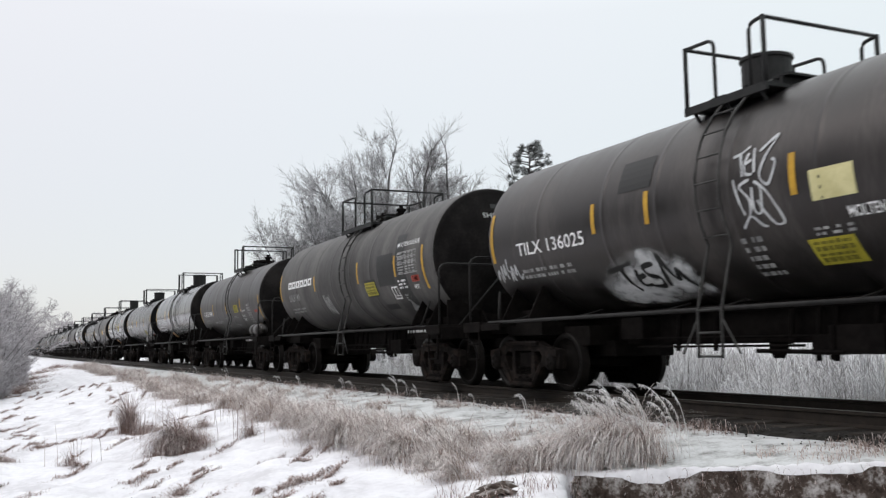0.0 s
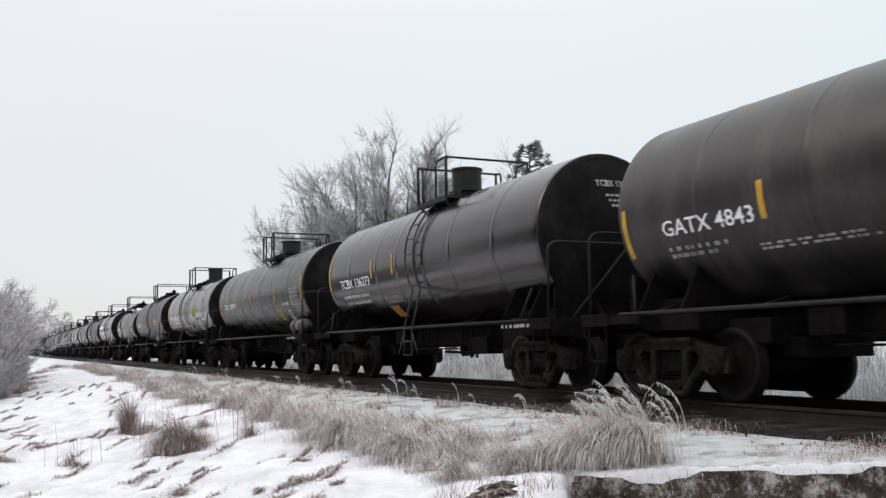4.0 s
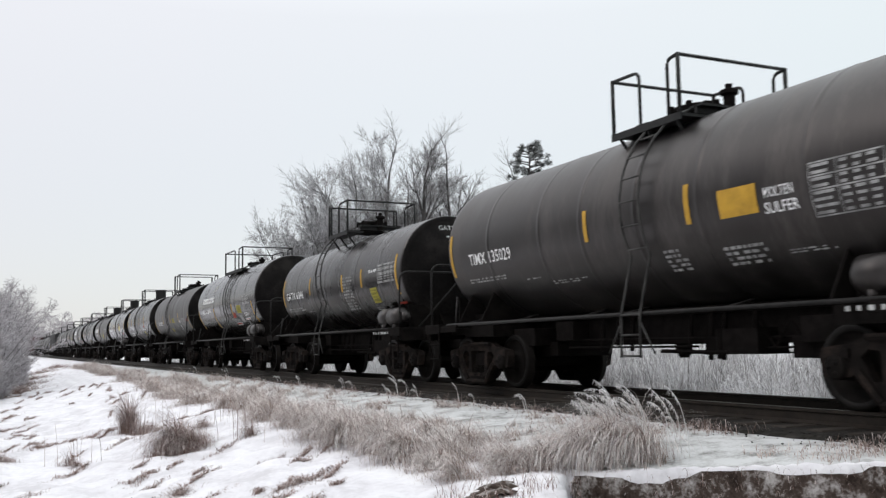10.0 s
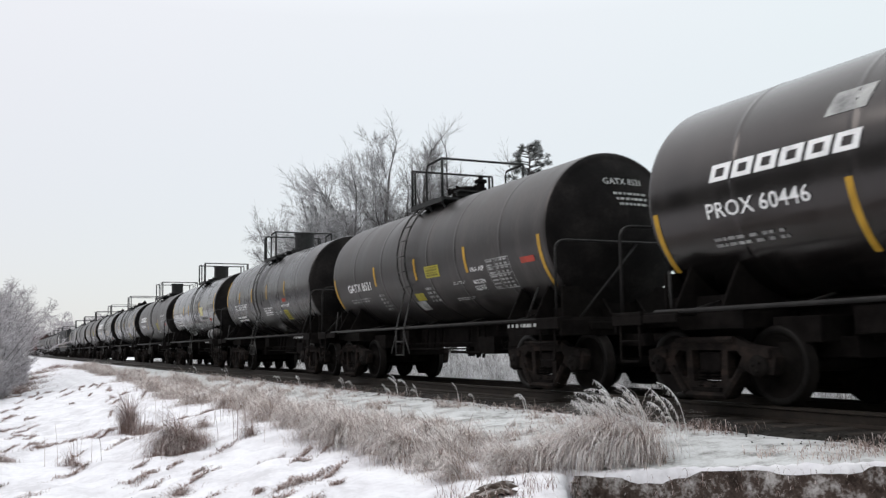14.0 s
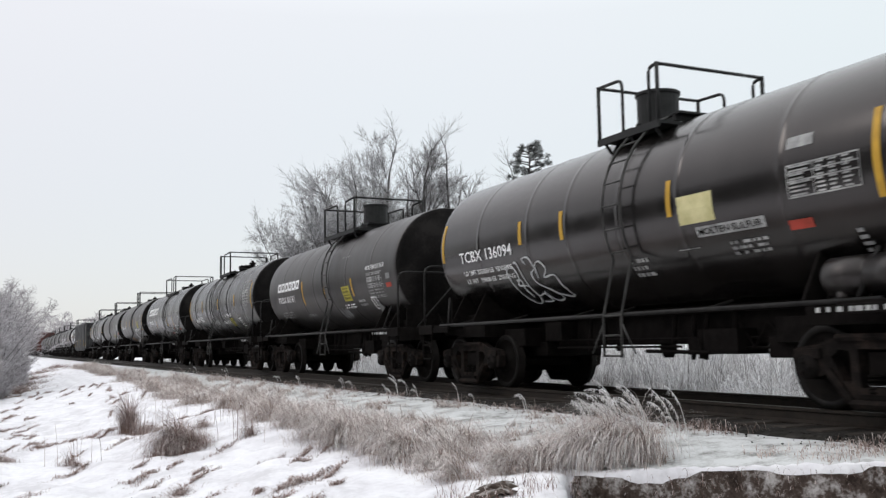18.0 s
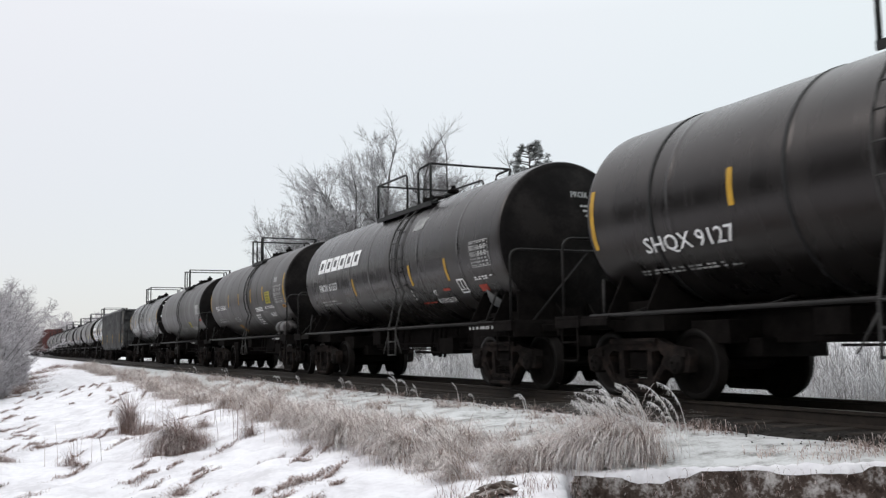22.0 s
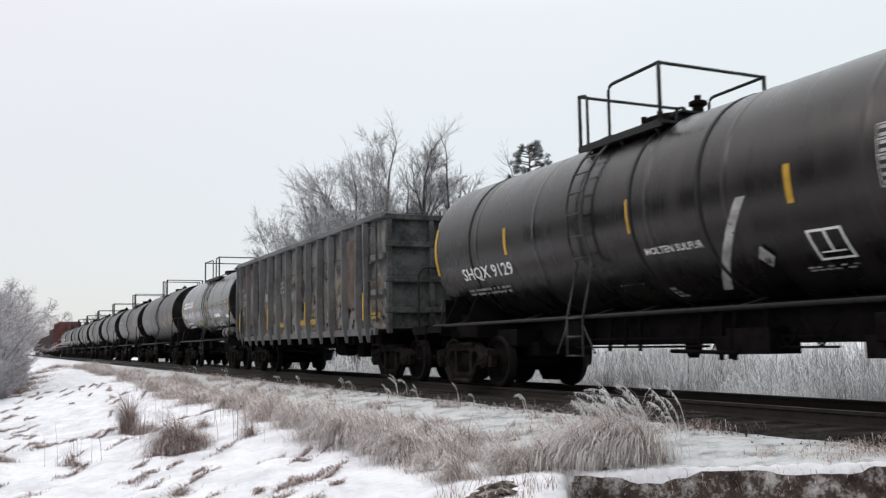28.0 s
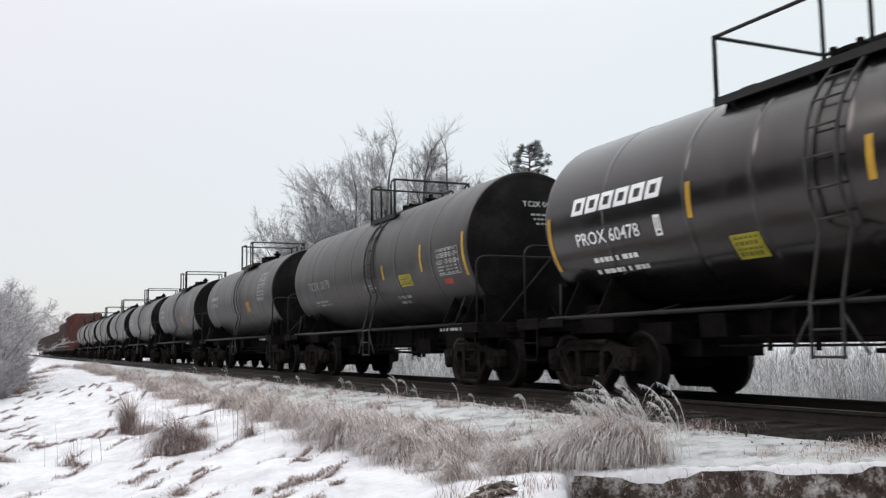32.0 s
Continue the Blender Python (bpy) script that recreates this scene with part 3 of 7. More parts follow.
def shoulder_litter():
    """Frosted ballast stones strewn over the shoulder, and brown stalks along the ballast's edge."""
    rng = random.Random(52)
    shapes = []
    for k in range(4):
        pts = []
        for i in range(8):
            a = i * math.tau / 4 + (0.3 if i > 3 else 0)
            pts.append((math.cos(a) * rng.uniform(0.7, 1.1), math.sin(a) * rng.uniform(0.7, 1.1), (0.7 if i > 3 else -0.4) * rng.uniform(0.6, 1.1)))
        shapes.append(pts)
    quads = ((3, 2, 1, 0), (4, 5, 6, 7), (0, 1, 5, 4), (1, 2, 6, 5), (2, 3, 7, 6), (3, 0, 4, 7))
    soup = Soup()
    for i in range(3800):
        x = -2.0 - 34 * rng.random() ** 1.6
        y = -1.25 - abs(rng.gauss(0, 0.32))
        if y < -1.7 and x > lip_x(y) - 0.15:
            continue
        s = rng.uniform(0.006, 0.016)
        z = (-0.19 - 0.15 * smooth_step(-1.55, -2.0, y) if y > -1.8 else ground_height(x, y)) + 0.3 * s
        base = len(soup.v)
        c, d = math.cos(i), math.sin(i)
        soup.v += [(x + s * (q[0] * c - q[1] * d), y + s * (q[0] * d + q[1] * c), z + s * q[2]) for q in shapes[i % 4]]
        soup.f += [tuple(base + e for e in q) for q in quads]
    tagged(soup.link("ballast_stones", M_BALLAST), "dark frosted stones strewn along the ballast edge", "stones", kind="stuff")
    soup = Soup()
    for i in range(1500):
        x = -3.0 - 34 * rng.random() ** 1.5
        y = -1.85 + rng.gauss(0, 0.16)
        if noise.noise(Vector((x * 0.8, 3, 3))) < -0.05 or (y < -1.7 and x > lip_x(y)):
            continue
        for k in range(4):
            blade(soup, rng, x + rng.gauss(0, 0.03), y + rng.gauss(0, 0.03), ground_height(x, y) - 0.01, rng.uniform(0.04, 0.16), rng.uniform(0.4, 1.3), 0.002)
    tagged(soup.link("edge_grass", M_GRASS_BROWN), "withered brown grass along the ballast edge", "grass", kind="stuff")


shoulder_litter()


def frosted_weed(x, y, height, seed, heads=1, bend=0.5):
    """A thin stem that arches over under its rime, with a feathery hanging head."""
    rng = random.Random(seed)
    weed = empty_thing("frosted_weed", "rime-covered weed stalk with a nodding head" if heads == 1 else "clump of rime-covered weed stalks with nodding heads", "weed", "weeds along the ballast")
    weed.location = (x, y, ground_height(x, y))
    for k in range(heads):
        soup = Soup()
        way = 4.27 + rng.gauss(0, 0.35)
        hgt = height * rng.uniform(0.7, 1.0)
        last = Vector((rng.uniform(-0.07, 0.07), rng.uniform(-0.07, 0.07), -0.03))
        tilt, n = rng.uniform(0.0, 0.25), 14
        turn = bend * rng.uniform(2.4, 4.2)
        for i in range(n):
            s = i / n
            a = tilt + turn * s ** 3
            q = last + Vector((math.cos(way) * math.sin(a), math.sin(way) * math.sin(a), math.cos(a))) * hgt * 1.25 / n
            soup.rod(last, q, 0.0036 - 0.0018 * s, 0.0034 - 0.0018 * s, 3)
            fluff = 2 if s < 0.6 else 9
            for j in range(fluff):
                c = last.lerp(q, rng.random())
                e = c + Vector((rng.gauss(0, 0.012), rng.gauss(0, 0.012), rng.uniform(-0.05, 0.004) if s > 0.6 else rng.gauss(0, 0.01)))
                soup.rod(c, e, 0.0022, 0.001, 3)
            last = q
        soup.link("stalk", M_WEED, weed)
    return weed


for i, (x, y, h, n) in enumerate([(-20.3, -1.75, 0.32, 2), (-20.0, -1.6, 0.36, 2), (-17.3, -1.85, 0.26, 2), (-17.0, -1.7, 0.42, 3), (-16.7, -1.6, 0.42, 2), (-16.2, -1.65, 0.27, 2), (-14.55, -1.65, 0.42, 1), (-14.1, -1.6, 0.25, 1),
                                 (-11.6, -2.0, 0.34, 2), (-8.4, -3.05, 0.55, 4), (-8.1, -2.95, 0.62, 4), (-7.65, -2.95, 0.62, 4), (-7.45, -2.75, 0.62, 2), (-7.8, -3.15, 0.66, 4), (-8.72, -1.75, 0.2, 1), (-23.5, -1.8, 0.3, 2), (-26.0, -1.7, 0.3, 2), (-32.0, -1.8, 0.35, 2), (-38.0, -1.8, 0.35, 2), (-7.2, -3.3, 0.72, 4), (-7.45, -3.45, 0.74, 5), (-7.0, -3.0, 0.72, 3), (-7.0, -3.35, 0.55, 3), (-9.2, -2.3, 0.2, 2)]):
    frosted_weed(x, y, h, 700 + i, n, (0.45, 0.62, 0.52)[i % 3])


def soil_bank():
    """The dark cut face below the snowy shelf, with stones."""
    bm = bmesh.new()
    rows = []
    y = -5.2
    while y < -1.5:
        top = ground_height(lip_x(y) - 0.4, y) - max(0.0, 0.02 + 0.10 * noise.noise(Vector((y * 2.3, 1, 6))) + 0.07 * noise.noise(Vector((y * 7, 1, 3))))
        row = []
        for k in range(9):
            s = k / 8
            d = 0.02 + 0.22 * s ** 1.4 + 0.07 * noise.noise(Vector((y * 3, s * 4, 2))) + 0.03 * noise.noise(Vector((y * 9, s * 9, 4)))
            row.append(bm.verts.new((lip_x(y) + d, y + 0.02 * noise.noise(Vector((y * 8, s * 7, 8))), top * (1 - s) + -1.15 * s)))
        rows.append(row)
        y += 0.05
    for r0, r1 in zip(rows, rows[1:]):
        for k in range(8):
            bm.faces.new((r0[k], r1[k], r1[k + 1], r0[k + 1]))
    bmesh.ops.recalc_face_normals(bm, faces=list(bm.faces))
    ob = part("cut_bank", bm, M_SOIL, None, "", True)
    tagged(ob, "dark frozen soil bank under a snow lip", "bank", kind="structure")
    rng = random.Random(8)
    for i, (px, py, r) in enumerate([(-7.02, -4.92, 0.10), (-6.86, -4.98, 0.09), (-6.95, -5.12, 0.10), (-7.18, -4.80, 0.06)]):
        bm = bmesh.new()
        bmesh.ops.create_icosphere(bm, subdivisions=3, radius=r)
        for v in bm.verts:
            v.co *= 1 + 0.6 * noise.noise(v.co * 11 + Vector((i * 5, 0, 0))) + 0.2 * noise.noise(v.co * 30)
            v.co.z *= 0.55
            v.co.y *= 1.5
        ob = part("stone", bm, M_SOIL, None, "", False)
        ob.location = (px, py, ground_height(px, py) - r * 0.1)
        tagged(ob, "dark frosty stone at the edge of the bank", "stone", "stones by the bank")
    # bare soil behind the snow tongue
    bm = bmesh.new()
    verts = {}
    for i in range(33):
        for k in range(25):
            px, py = -7.75 + i * 0.05, -5.75 + k * 0.05
            q = math.hypot((px + 6.85 + 0.45 * (py + 5.08)) / 0.30, (py + 5.08) / 0.26) + 1.0 * noise.noise(Vector((px * 3, py * 3, 5))) + 0.25 * noise.noise(Vector((px * 9, py * 9, 5)))
            if q < 1:
                verts[i, k] = bm.verts.new((px, py, ground_height(px, py) + 0.012 + 0.05 * (1 - q) + 0.03 * noise.noise(Vector((px * 14, py * 14, 2)))))
    for (i, k), v in list(verts.items()):
        quad = [(i, k), (i + 1, k), (i + 1, k + 1), (i, k + 1)]
        if all(e in verts for e in quad):
            bm.faces.new([verts[e] for e in quad])
    tagged(part("bare_soil", bm, M_SOIL, None, "", True), "patch of bare dark soil among the snow", "soil", kind="structure")
    soup = Soup()
    for i in range(220):
        yy = rng.uniform(-5.0, -2.2)
        xx = lip_x(yy) + rng.uniform(-0.04, 0.12)
        blade(soup, rng, xx, yy, ground_height(lip_x(yy) - 0.4, yy) - rng.uniform(0.02, 0.25), rng.uniform(0.05, 0.16), rng.uniform(0.6, 1.5), 0.0016, -0.8)
    for i in range(260):
        w, q = rng.uniform(0, math.tau), rng.uniform(0.25, 0.5)
        px, py = -6.85 + q * math.cos(w) * 1.2, -5.08 + q * math.sin(w)
        blade(soup, rng, px, py, ground_height(px, py) - 0.01, rng.uniform(0.05, 0.16), rng.uniform(0.4, 1.3), 0.0022)
    tagged(soup.link("bank_grass", M_GRASS_BROWN), "withered grass hanging from the soil bank", "grass", kind="stuff")


soil_bank()


def brush(x0, x1, y0, y1, count, h0, h1, seed, width):
    """Frosted reeds and brush behind the track."""
    rng = random.Random(seed)
    soup = Soup()
    for i in range(count):
        x, y = rng.uniform(x0, x1), y0 + (y1 - y0) * rng.random() ** 1.3
        k = noise.noise(Vector((x * 0.35, y * 0.35, 3))) + 0.6 * noise.noise(Vector((x * 1.1, y * 1.1, 13)))
        z = ground_height(x, y) - 0.02
        h = rng.uniform(h0, h1) * max(0.18, 0.7 + 1.5 * k)
        for j in range(6):
            blade(soup, rng, x + rng.gauss(0, 0.09), y + rng.gauss(0, 0.09), z, h * rng.uniform(0.3, 1), rng.uniform(0.15, 1.5), rng.uniform(0.5, 1.1) * width)
    tagged(soup.link("frosted_brush", M_BRUSH), "pale frosted reeds and brush beyond the track", "brush", kind="stuff")


brush(-34, 4, 3.2, 8, 9000, 0.5, 1.25, 41, 0.0034)
brush(-40, 6, 7, 20, 11000, 0.8, 1.9, 43, 0.0055)
brush(-100, -34, 4, 26, 6000, 0.7, 1.5, 42, 0.012)


# ---- trees ----
def grow(limbs, twigs, rng, p, d, length, r, depth, open_angle, rise, dense):
    """One branch that curves upward, and all that grows from it."""
    n = 5 if depth > 1 else 3
    q, d = Vector(p), Vector(d).normalized()
    for i in range(n):
        d = (d + Vector((rng.gauss(0, 0.15), rng.gauss(0, 0.15), rng.gauss(0, 0.12) + rise * 0.13))).normalized()
        e = q + d * length / n
        r0, r1 = r * (1 - 0.6 * i / n), r * (1 - 0.6 * (i + 1) / n)
        (limbs if r > 0.018 else twigs).rod(q, e, r0, r1, 5 if r > 0.06 else 3)
        if depth > 0 and (i > 0 or depth == 1):
            for k in range(dense if depth == 1 else 1 + (rng.random() < 0.45)):
                side = d.cross(Vector((rng.gauss(0, 1), rng.gauss(0, 1), rng.gauss(0, 1)))).normalized()
                w = open_angle * rng.uniform(0.6, 1.25)
                child = d * math.cos(w) + side * math.sin(w)
                grow(limbs, twigs, rng, q.lerp(e, rng.random()), child, length * rng.uniform(0.5, 0.8) * (1.05 - 0.4 * i / n), max(r1 * 0.62, 0.0085), depth - 1, open_angle, rise, dense)
        q = e
    if depth > 0:
        grow(limbs, twigs, rng, q, d, length * 0.55, max(r * 0.4, 0.0085), depth - 1, open_angle, rise, dense)


def bare_tree(x, y, height, seed, label, stems=1, reach=0.22, open_angle=0.7, dense=3, trunk=0.2, lean=0.0, clear=0.3, twig=None):
    """A leafless tree: stems of them from one root, limbs from the height share clear upward."""
    rng = random.Random(seed)
    limbs, twigs = Soup(), Soup()
    for st in range(stems):
        w = st * math.tau / stems + rng.uniform(-0.4, 0.4)
        out = 0.0 if stems == 1 else rng.uniform(0.12, 0.42)
        p = Vector((0.15 * math.cos(w) * (stems > 1), 0.15 * math.sin(w) * (stems > 1), -0.3))
        d = Vector((lean * 0.43 + out * math.cos(w), lean * 0.9 + out * math.sin(w), 1)).normalized()
        tall = height * (1 if st == 0 else rng.uniform(0.72, 0.97))
        n = 10
        for i in range(n):
            d = (d + Vector((rng.gauss(0, 0.045) + 0.06 * (lean * 0.43 + out * math.cos(w) - d.x), rng.gauss(0, 0.045) + 0.06 * (lean * 0.9 + out * math.sin(w) - d.y), 0.0))).normalized()
            q = p + d * tall * 0.84 / n
            t0, t1 = trunk * (1 - 0.82 * i / n), trunk * (1 - 0.82 * (i + 1) / n)
            limbs.rod(p, q, t0, t1, 8)
            if i / n >= clear:
                for k in range(2 if stems == 1 else 1 + (rng.random() < 0.4)):
                    a = rng.uniform(0, math.tau)
                    out_way = Vector((math.cos(a), math.sin(a), 0))
                    v = open_angle * rng.uniform(0.8, 1.2)
                    size = tall * reach * rng.uniform(0.6, 1.1) * (1.15 - 0.65 * i / n)
                    grow(limbs, twigs, rng, p.lerp(q, rng.random()), d * math.cos(v) + out_way * math.sin(v), size, t1 * (0.62 if stems < 3 else 0.5), 3 if size > 1.8 else 2, open_angle, 0.42, dense)
            p = q
        grow(limbs, twigs, rng, p, d, tall * 0.17, trunk * 0.18, 2, open_angle, 0.3, dense)
    tree = empty_thing("bare_tree", label, "tree", "bare frosted trees")
    tree.location = (x, y, 0)
    limbs.link("trunk", M_BARK, tree)
    tagged(twigs.link("crown", twig or M_TWIG, tree), "rime-frosted fine twigs")
    return tree


TALL = "tall leafless poplar with dark trunk and frosted twigs"
ROUND = "bushy many-stemmed leafless tree white with hoar frost"
# bearing: metres to the right of the lens axis at one metre ahead; rise: height over the eye at one metre
for i, (bearing, rise, dist, label, stems, reach, angle, dense, trunk, lean, clear) in enumerate([
        (-0.027, 0.228, 62, TALL, 2, 0.27, 0.62, 3, 0.34, 0.0, 0.38), (-0.062, 0.230, 60, TALL, 3, 0.25, 0.62, 3, 0.28, 0.0, 0.38), (0.010, 0.218, 61, TALL, 1, 0.28, 0.7, 3, 0.28, 0.0, 0.45), (0.052, 0.200, 62, TALL, 2, 0.17, 0.6, 2, 0.19, 0.03, 0.5), (-0.092, 0.205, 58, TALL, 1, 0.22, 0.72, 2, 0.18, -0.1, 0.4),
        (-0.140, 0.170, 62, ROUND, 6, 0.25, 0.75, 5, 0.11, 0.02, 0.2), (-0.121, 0.194, 62, ROUND, 6, 0.27, 0.75, 5, 0.12, 0.0, 0.25), (-0.098, 0.202, 64, ROUND, 6, 0.27, 0.75, 5, 0.12, 0.0, 0.25),
        (-0.068, 0.212, 68, ROUND, 4, 0.26, 0.75, 4, 0.12, 0.0, 0.25), (-0.034, 0.200, 67, ROUND, 3, 0.26, 0.75, 4, 0.12, 0.0, 0.25), (0.0, 0.172, 69, ROUND, 3, 0.26, 0.75, 5, 0.11, 0.0, 0.2), (-0.152, 0.115, 63, ROUND, 4, 0.22, 0.8, 5, 0.08, 0.0, 0.1)]):
    dx, dy = -0.9048 + 0.4258 * bearing, 0.4258 + 0.9048 * bearing
    bare_tree(dx * dist, -8.749 + dy * dist, rise * dist + 0.73, 900 + i, label, stems, reach, angle, dense, trunk, lean, clear, M_TWIG_DARK if label == TALL else None)


def shrub(x, y, height, seed):
    """A many-stemmed willow shrub thick with hoar frost."""
    rng = random.Random(seed)
    twigs = Soup()
    ob = empty_thing("frosted_shrub", "dense willow shrub white with hoar frost beside the track", "shrub", "frosted shrubs")
    ob.location = (x, y, ground_height(x, y))
    for i in range(26):
        soup = Soup()
        w, r = rng.uniform(0, math.tau), 0.5 * math.sqrt(rng.random())
        p = Vector((r * math.cos(w), r * math.sin(w), -0.1))
        d = Vector((math.cos(w) * rng.uniform(0.1, 0.55), math.sin(w) * rng.uniform(0.1, 0.55), 1)).normalized()
        n = 7
        h = height * rng.uniform(0.6, 1.0)
        for k in range(n):
            d = (d + Vector((rng.gauss(0, 0.1), rng.gauss(0, 0.1), 0))).normalized()
            q = p + d * h / n
            soup.rod(p, q, 0.022 * (1 - 0.8 * k / n), 0.022 * (1 - 0.8 * (k + 1) / n), 4)
            for j in range(11):
                a = p.lerp(q, rng.random())
                e = a + (d * 0.6 + Vector((rng.gauss(0, 0.6), rng.gauss(0, 0.6), rng.gauss(0.1, 0.4)))) * rng.uniform(0.2, 0.5)
                twigs.rod(a, e, 0.009, 0.006, 3)
                for m in range(3):
                    c = a.lerp(e, rng.random())
                    g = c + Vector((rng.gauss(0, 0.12), rng.gauss(0, 0.12), rng.gauss(0.04, 0.1)))
                    twigs.rod(c, g, 0.008, 0.005, 3)
            p = q
        soup.link("stem", M_BARK, ob)
    tagged(twigs.link("crown", M_SHRUB, ob), "frost-white twigs")


for i, (x, y, h) in enumerate([(-43, -8.8, 4.4), (-47, -8.9, 4.8), (-51, -8.2, 4.9), (-44, -9.6, 4.6), (-57, -7.8, 4.6), (-41, -9.4, 4.0), (-48, -10.4, 4.9), (-39, -9.6, 2.8), (-62, -8.6, 5.2), (-39.5, -8.6, 1.5), (-54, -9.3, 5.0), (-41, -10.2, 4.0), (-50, -7.6, 1.5), (-37, -9.2, 1.4)]):
    shrub(x, y + 0.016 * x - 0.1, h * 1.12, 950 + i)


def pine(x, y, height, seed):
    """A tall pine, its needles in frosted clumps at the top."""
    rng = random.Random(seed)
    soup, needles = Soup(), Soup()
    soup.rod((0, 0, -0.3), (0.2, 0, height * 0.96), 0.17, 0.035, 8)
    for i in range(76):
        s = 0.55 + 0.45 * i / 76
        z = height * s
        w = rng.uniform(0, math.tau)
        reach = (2.2 * (1.08 - s) + 0.8) * rng.uniform(0.4, 1.0)
        e = Vector((math.cos(w) * reach, math.sin(w) * reach, z + reach * rng.uniform(0.1, 0.5)))
        soup.rod((0.2 * s, 0, z), e, 0.05, 0.018, 4)
        for j in range(2):
            c = Vector((0.2 * s, 0, z)).lerp(e, rng.uniform(0.85, 1.05)) + Vector((rng.gauss(0, 0.1), rng.gauss(0, 0.1), rng.gauss(0, 0.08)))
            for k in range(110):
                d = Vector((rng.gauss(0, 1), rng.gauss(0, 1), rng.gauss(0.3, 0.8))).normalized()
                a = c + d * rng.uniform(0.0, 0.12)
                side = d.cross(Vector((rng.random(), rng.random(), rng.random()))).normalized()
                b = a + d * rng.uniform(0.12, 0.22)
                needles.strip([tuple(a), tuple(b)], [0.016, 0.007], tuple(side))
    tree = empty_thing("pine_tree", "tall pine with frosted dark needle clumps", "tree")
    tree.location = (x, y, 0)
    soup.link("trunk", M_BARK, tree)
    tagged(needles.link("crown", M_NEEDLE, tree), "dark frosted needle clumps")


pine(-0.8648 * 58, -8.749 + 0.5108 * 58, 0.217 * 58 + 0.73, 61)


def far_woods():
    """The hazy line of frosted trees at the end of the straight."""
    rng = random.Random(77)
    soup = Soup()
    for i in range(90):
        x, y = -430 + rng.uniform(-60, 60), rng.uniform(-60, 75)
        x *= 0.9
        h = rng.uniform(11, 16) if y > 5 else rng.uniform(7, 11)
        soup.rod((x, y, -0.5), (x, y, h * 0.8), 0.2, 0.05)
        for k in range(260):
            s = rng.random() ** 0.7
            w = rng.uniform(0, math.tau)
            r = (0.4 + 2.4 * (1 - abs(s - 0.45))) * math.sqrt(rng.random())
            a = Vector((x + r * math.cos(w), y + r * math.sin(w), h * (0.12 + 0.85 * s)))
            e = a + Vector((rng.gauss(0, 0.5), rng.gauss(0, 0.5), rng.uniform(0.2, 1.0)))
            soup.rod(a, e, 0.1, 0.05, 3)
    tagged(soup.link("far_woods", M_SHRUB), "distant line of frost-white trees", "woods", kind="stuff")


far_woods()


def unseen_woods():
    """Unseen bare woods added behind the camera; the glossy tanks mirror a dark band."""
    rng = random.Random(78)
    soup = Soup()
    for i in range(150):
        x, y = rng.uniform(-75, 75), rng.uniform(-44, -27)
        if x < -0.9 * (-8.7 - y) - 18 and y > -30:
            continue
        h = rng.uniform(11, 17)
        z0 = ground_height(x, y) - 0.3
        soup.rod((x, y, z0), (x + rng.gauss(0, 0.3), y, z0 + h * 0.9), 0.16, 0.04)
        for k in range(170):
            t = rng.random() ** 0.8
            w = rng.uniform(0, math.tau)
            r = (0.5 + 2.6 * (1 - abs(t - 0.45))) * math.sqrt(rng.random())
            a = Vector((x + r * math.cos(w), y + r * math.sin(w), z0 + h * (0.03 + 0.92 * t)))
            e = a + Vector((rng.gauss(0, 0.5), rng.gauss(0, 0.5), rng.uniform(0.2, 1.1)))
            soup.rod(a, e, 0.09, 0.04, 3)
    tagged(soup.link("woods", M_BARK), "unseen bare grey woods added behind the camera", "woods", kind="stuff")


unseen_woods()


# ---- the train ----
def side_frame():
    """A cast bogie side frame with two windows and a spring nest opening, upright in the x-z plane."""
    outer = [(-1.12, 0.56), (-1.06, 0.66), (-0.72, 0.70), (-0.45, 0.80), (0.45, 0.80), (0.72, 0.70), (1.06, 0.66), (1.12, 0.56), (1.08, 0.36), (0.74, 0.36), (0.66, 0.40),
             (0.40, 0.10), (0.30, 0.06), (-0.30, 0.06), (-0.40, 0.10), (-0.66, 0.40), (-0.74, 0.36), (-1.08, 0.36)]
    window = [(0.36, 0.62), (0.50, 0.64), (0.60, 0.56), (0.46, 0.32), (0.36, 0.30)]
    nest = [(-0.27, 0.64), (0.27, 0.64), (0.24, 0.26), (-0.24, 0.26)]
    bm = bmesh.new()
    edges = []
    for loop in (outer, window, [(-a, c) for a, c in window], nest):
        vs = [bm.verts.new((a, 0, c)) for a, c in loop]
        edges += [bm.edges.new((vs[i - 1], vs[i])) for i in range(len(vs))]
    filled = bmesh.ops.triangle_fill(bm, use_beauty=True, use_dissolve=False, edges=edges)
    faces = [f for f in filled["geom"] if isinstance(f, bmesh.types.BMFace)]
    grown = bmesh.ops.extrude_face_region(bm, geom=faces)
    for v in grown["geom"]:
        if isinstance(v, bmesh.types.BMVert):
            v.co.y += 0.13
    # flanged lower chord and bearing pedestals
    for s in (-1, 1):
        box(bm, s * 0.89, 0.065, 0.60, 0.34, 0.2, 0.1)
        tube(bm, [(s * 0.62, -0.02, 0.42), (s * 0.36, -0.02, 0.12)], 0.05)
    tube(bm, [(-0.36, -0.02, 0.1), (0.36, -0.02, 0.1)], 0.045)
    tube(bm, [(-0.5, -0.02, 0.76), (0.5, -0.02, 0.76)], 0.04)
    bmesh.ops.recalc_face_normals(bm, faces=list(bm.faces))
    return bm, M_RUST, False


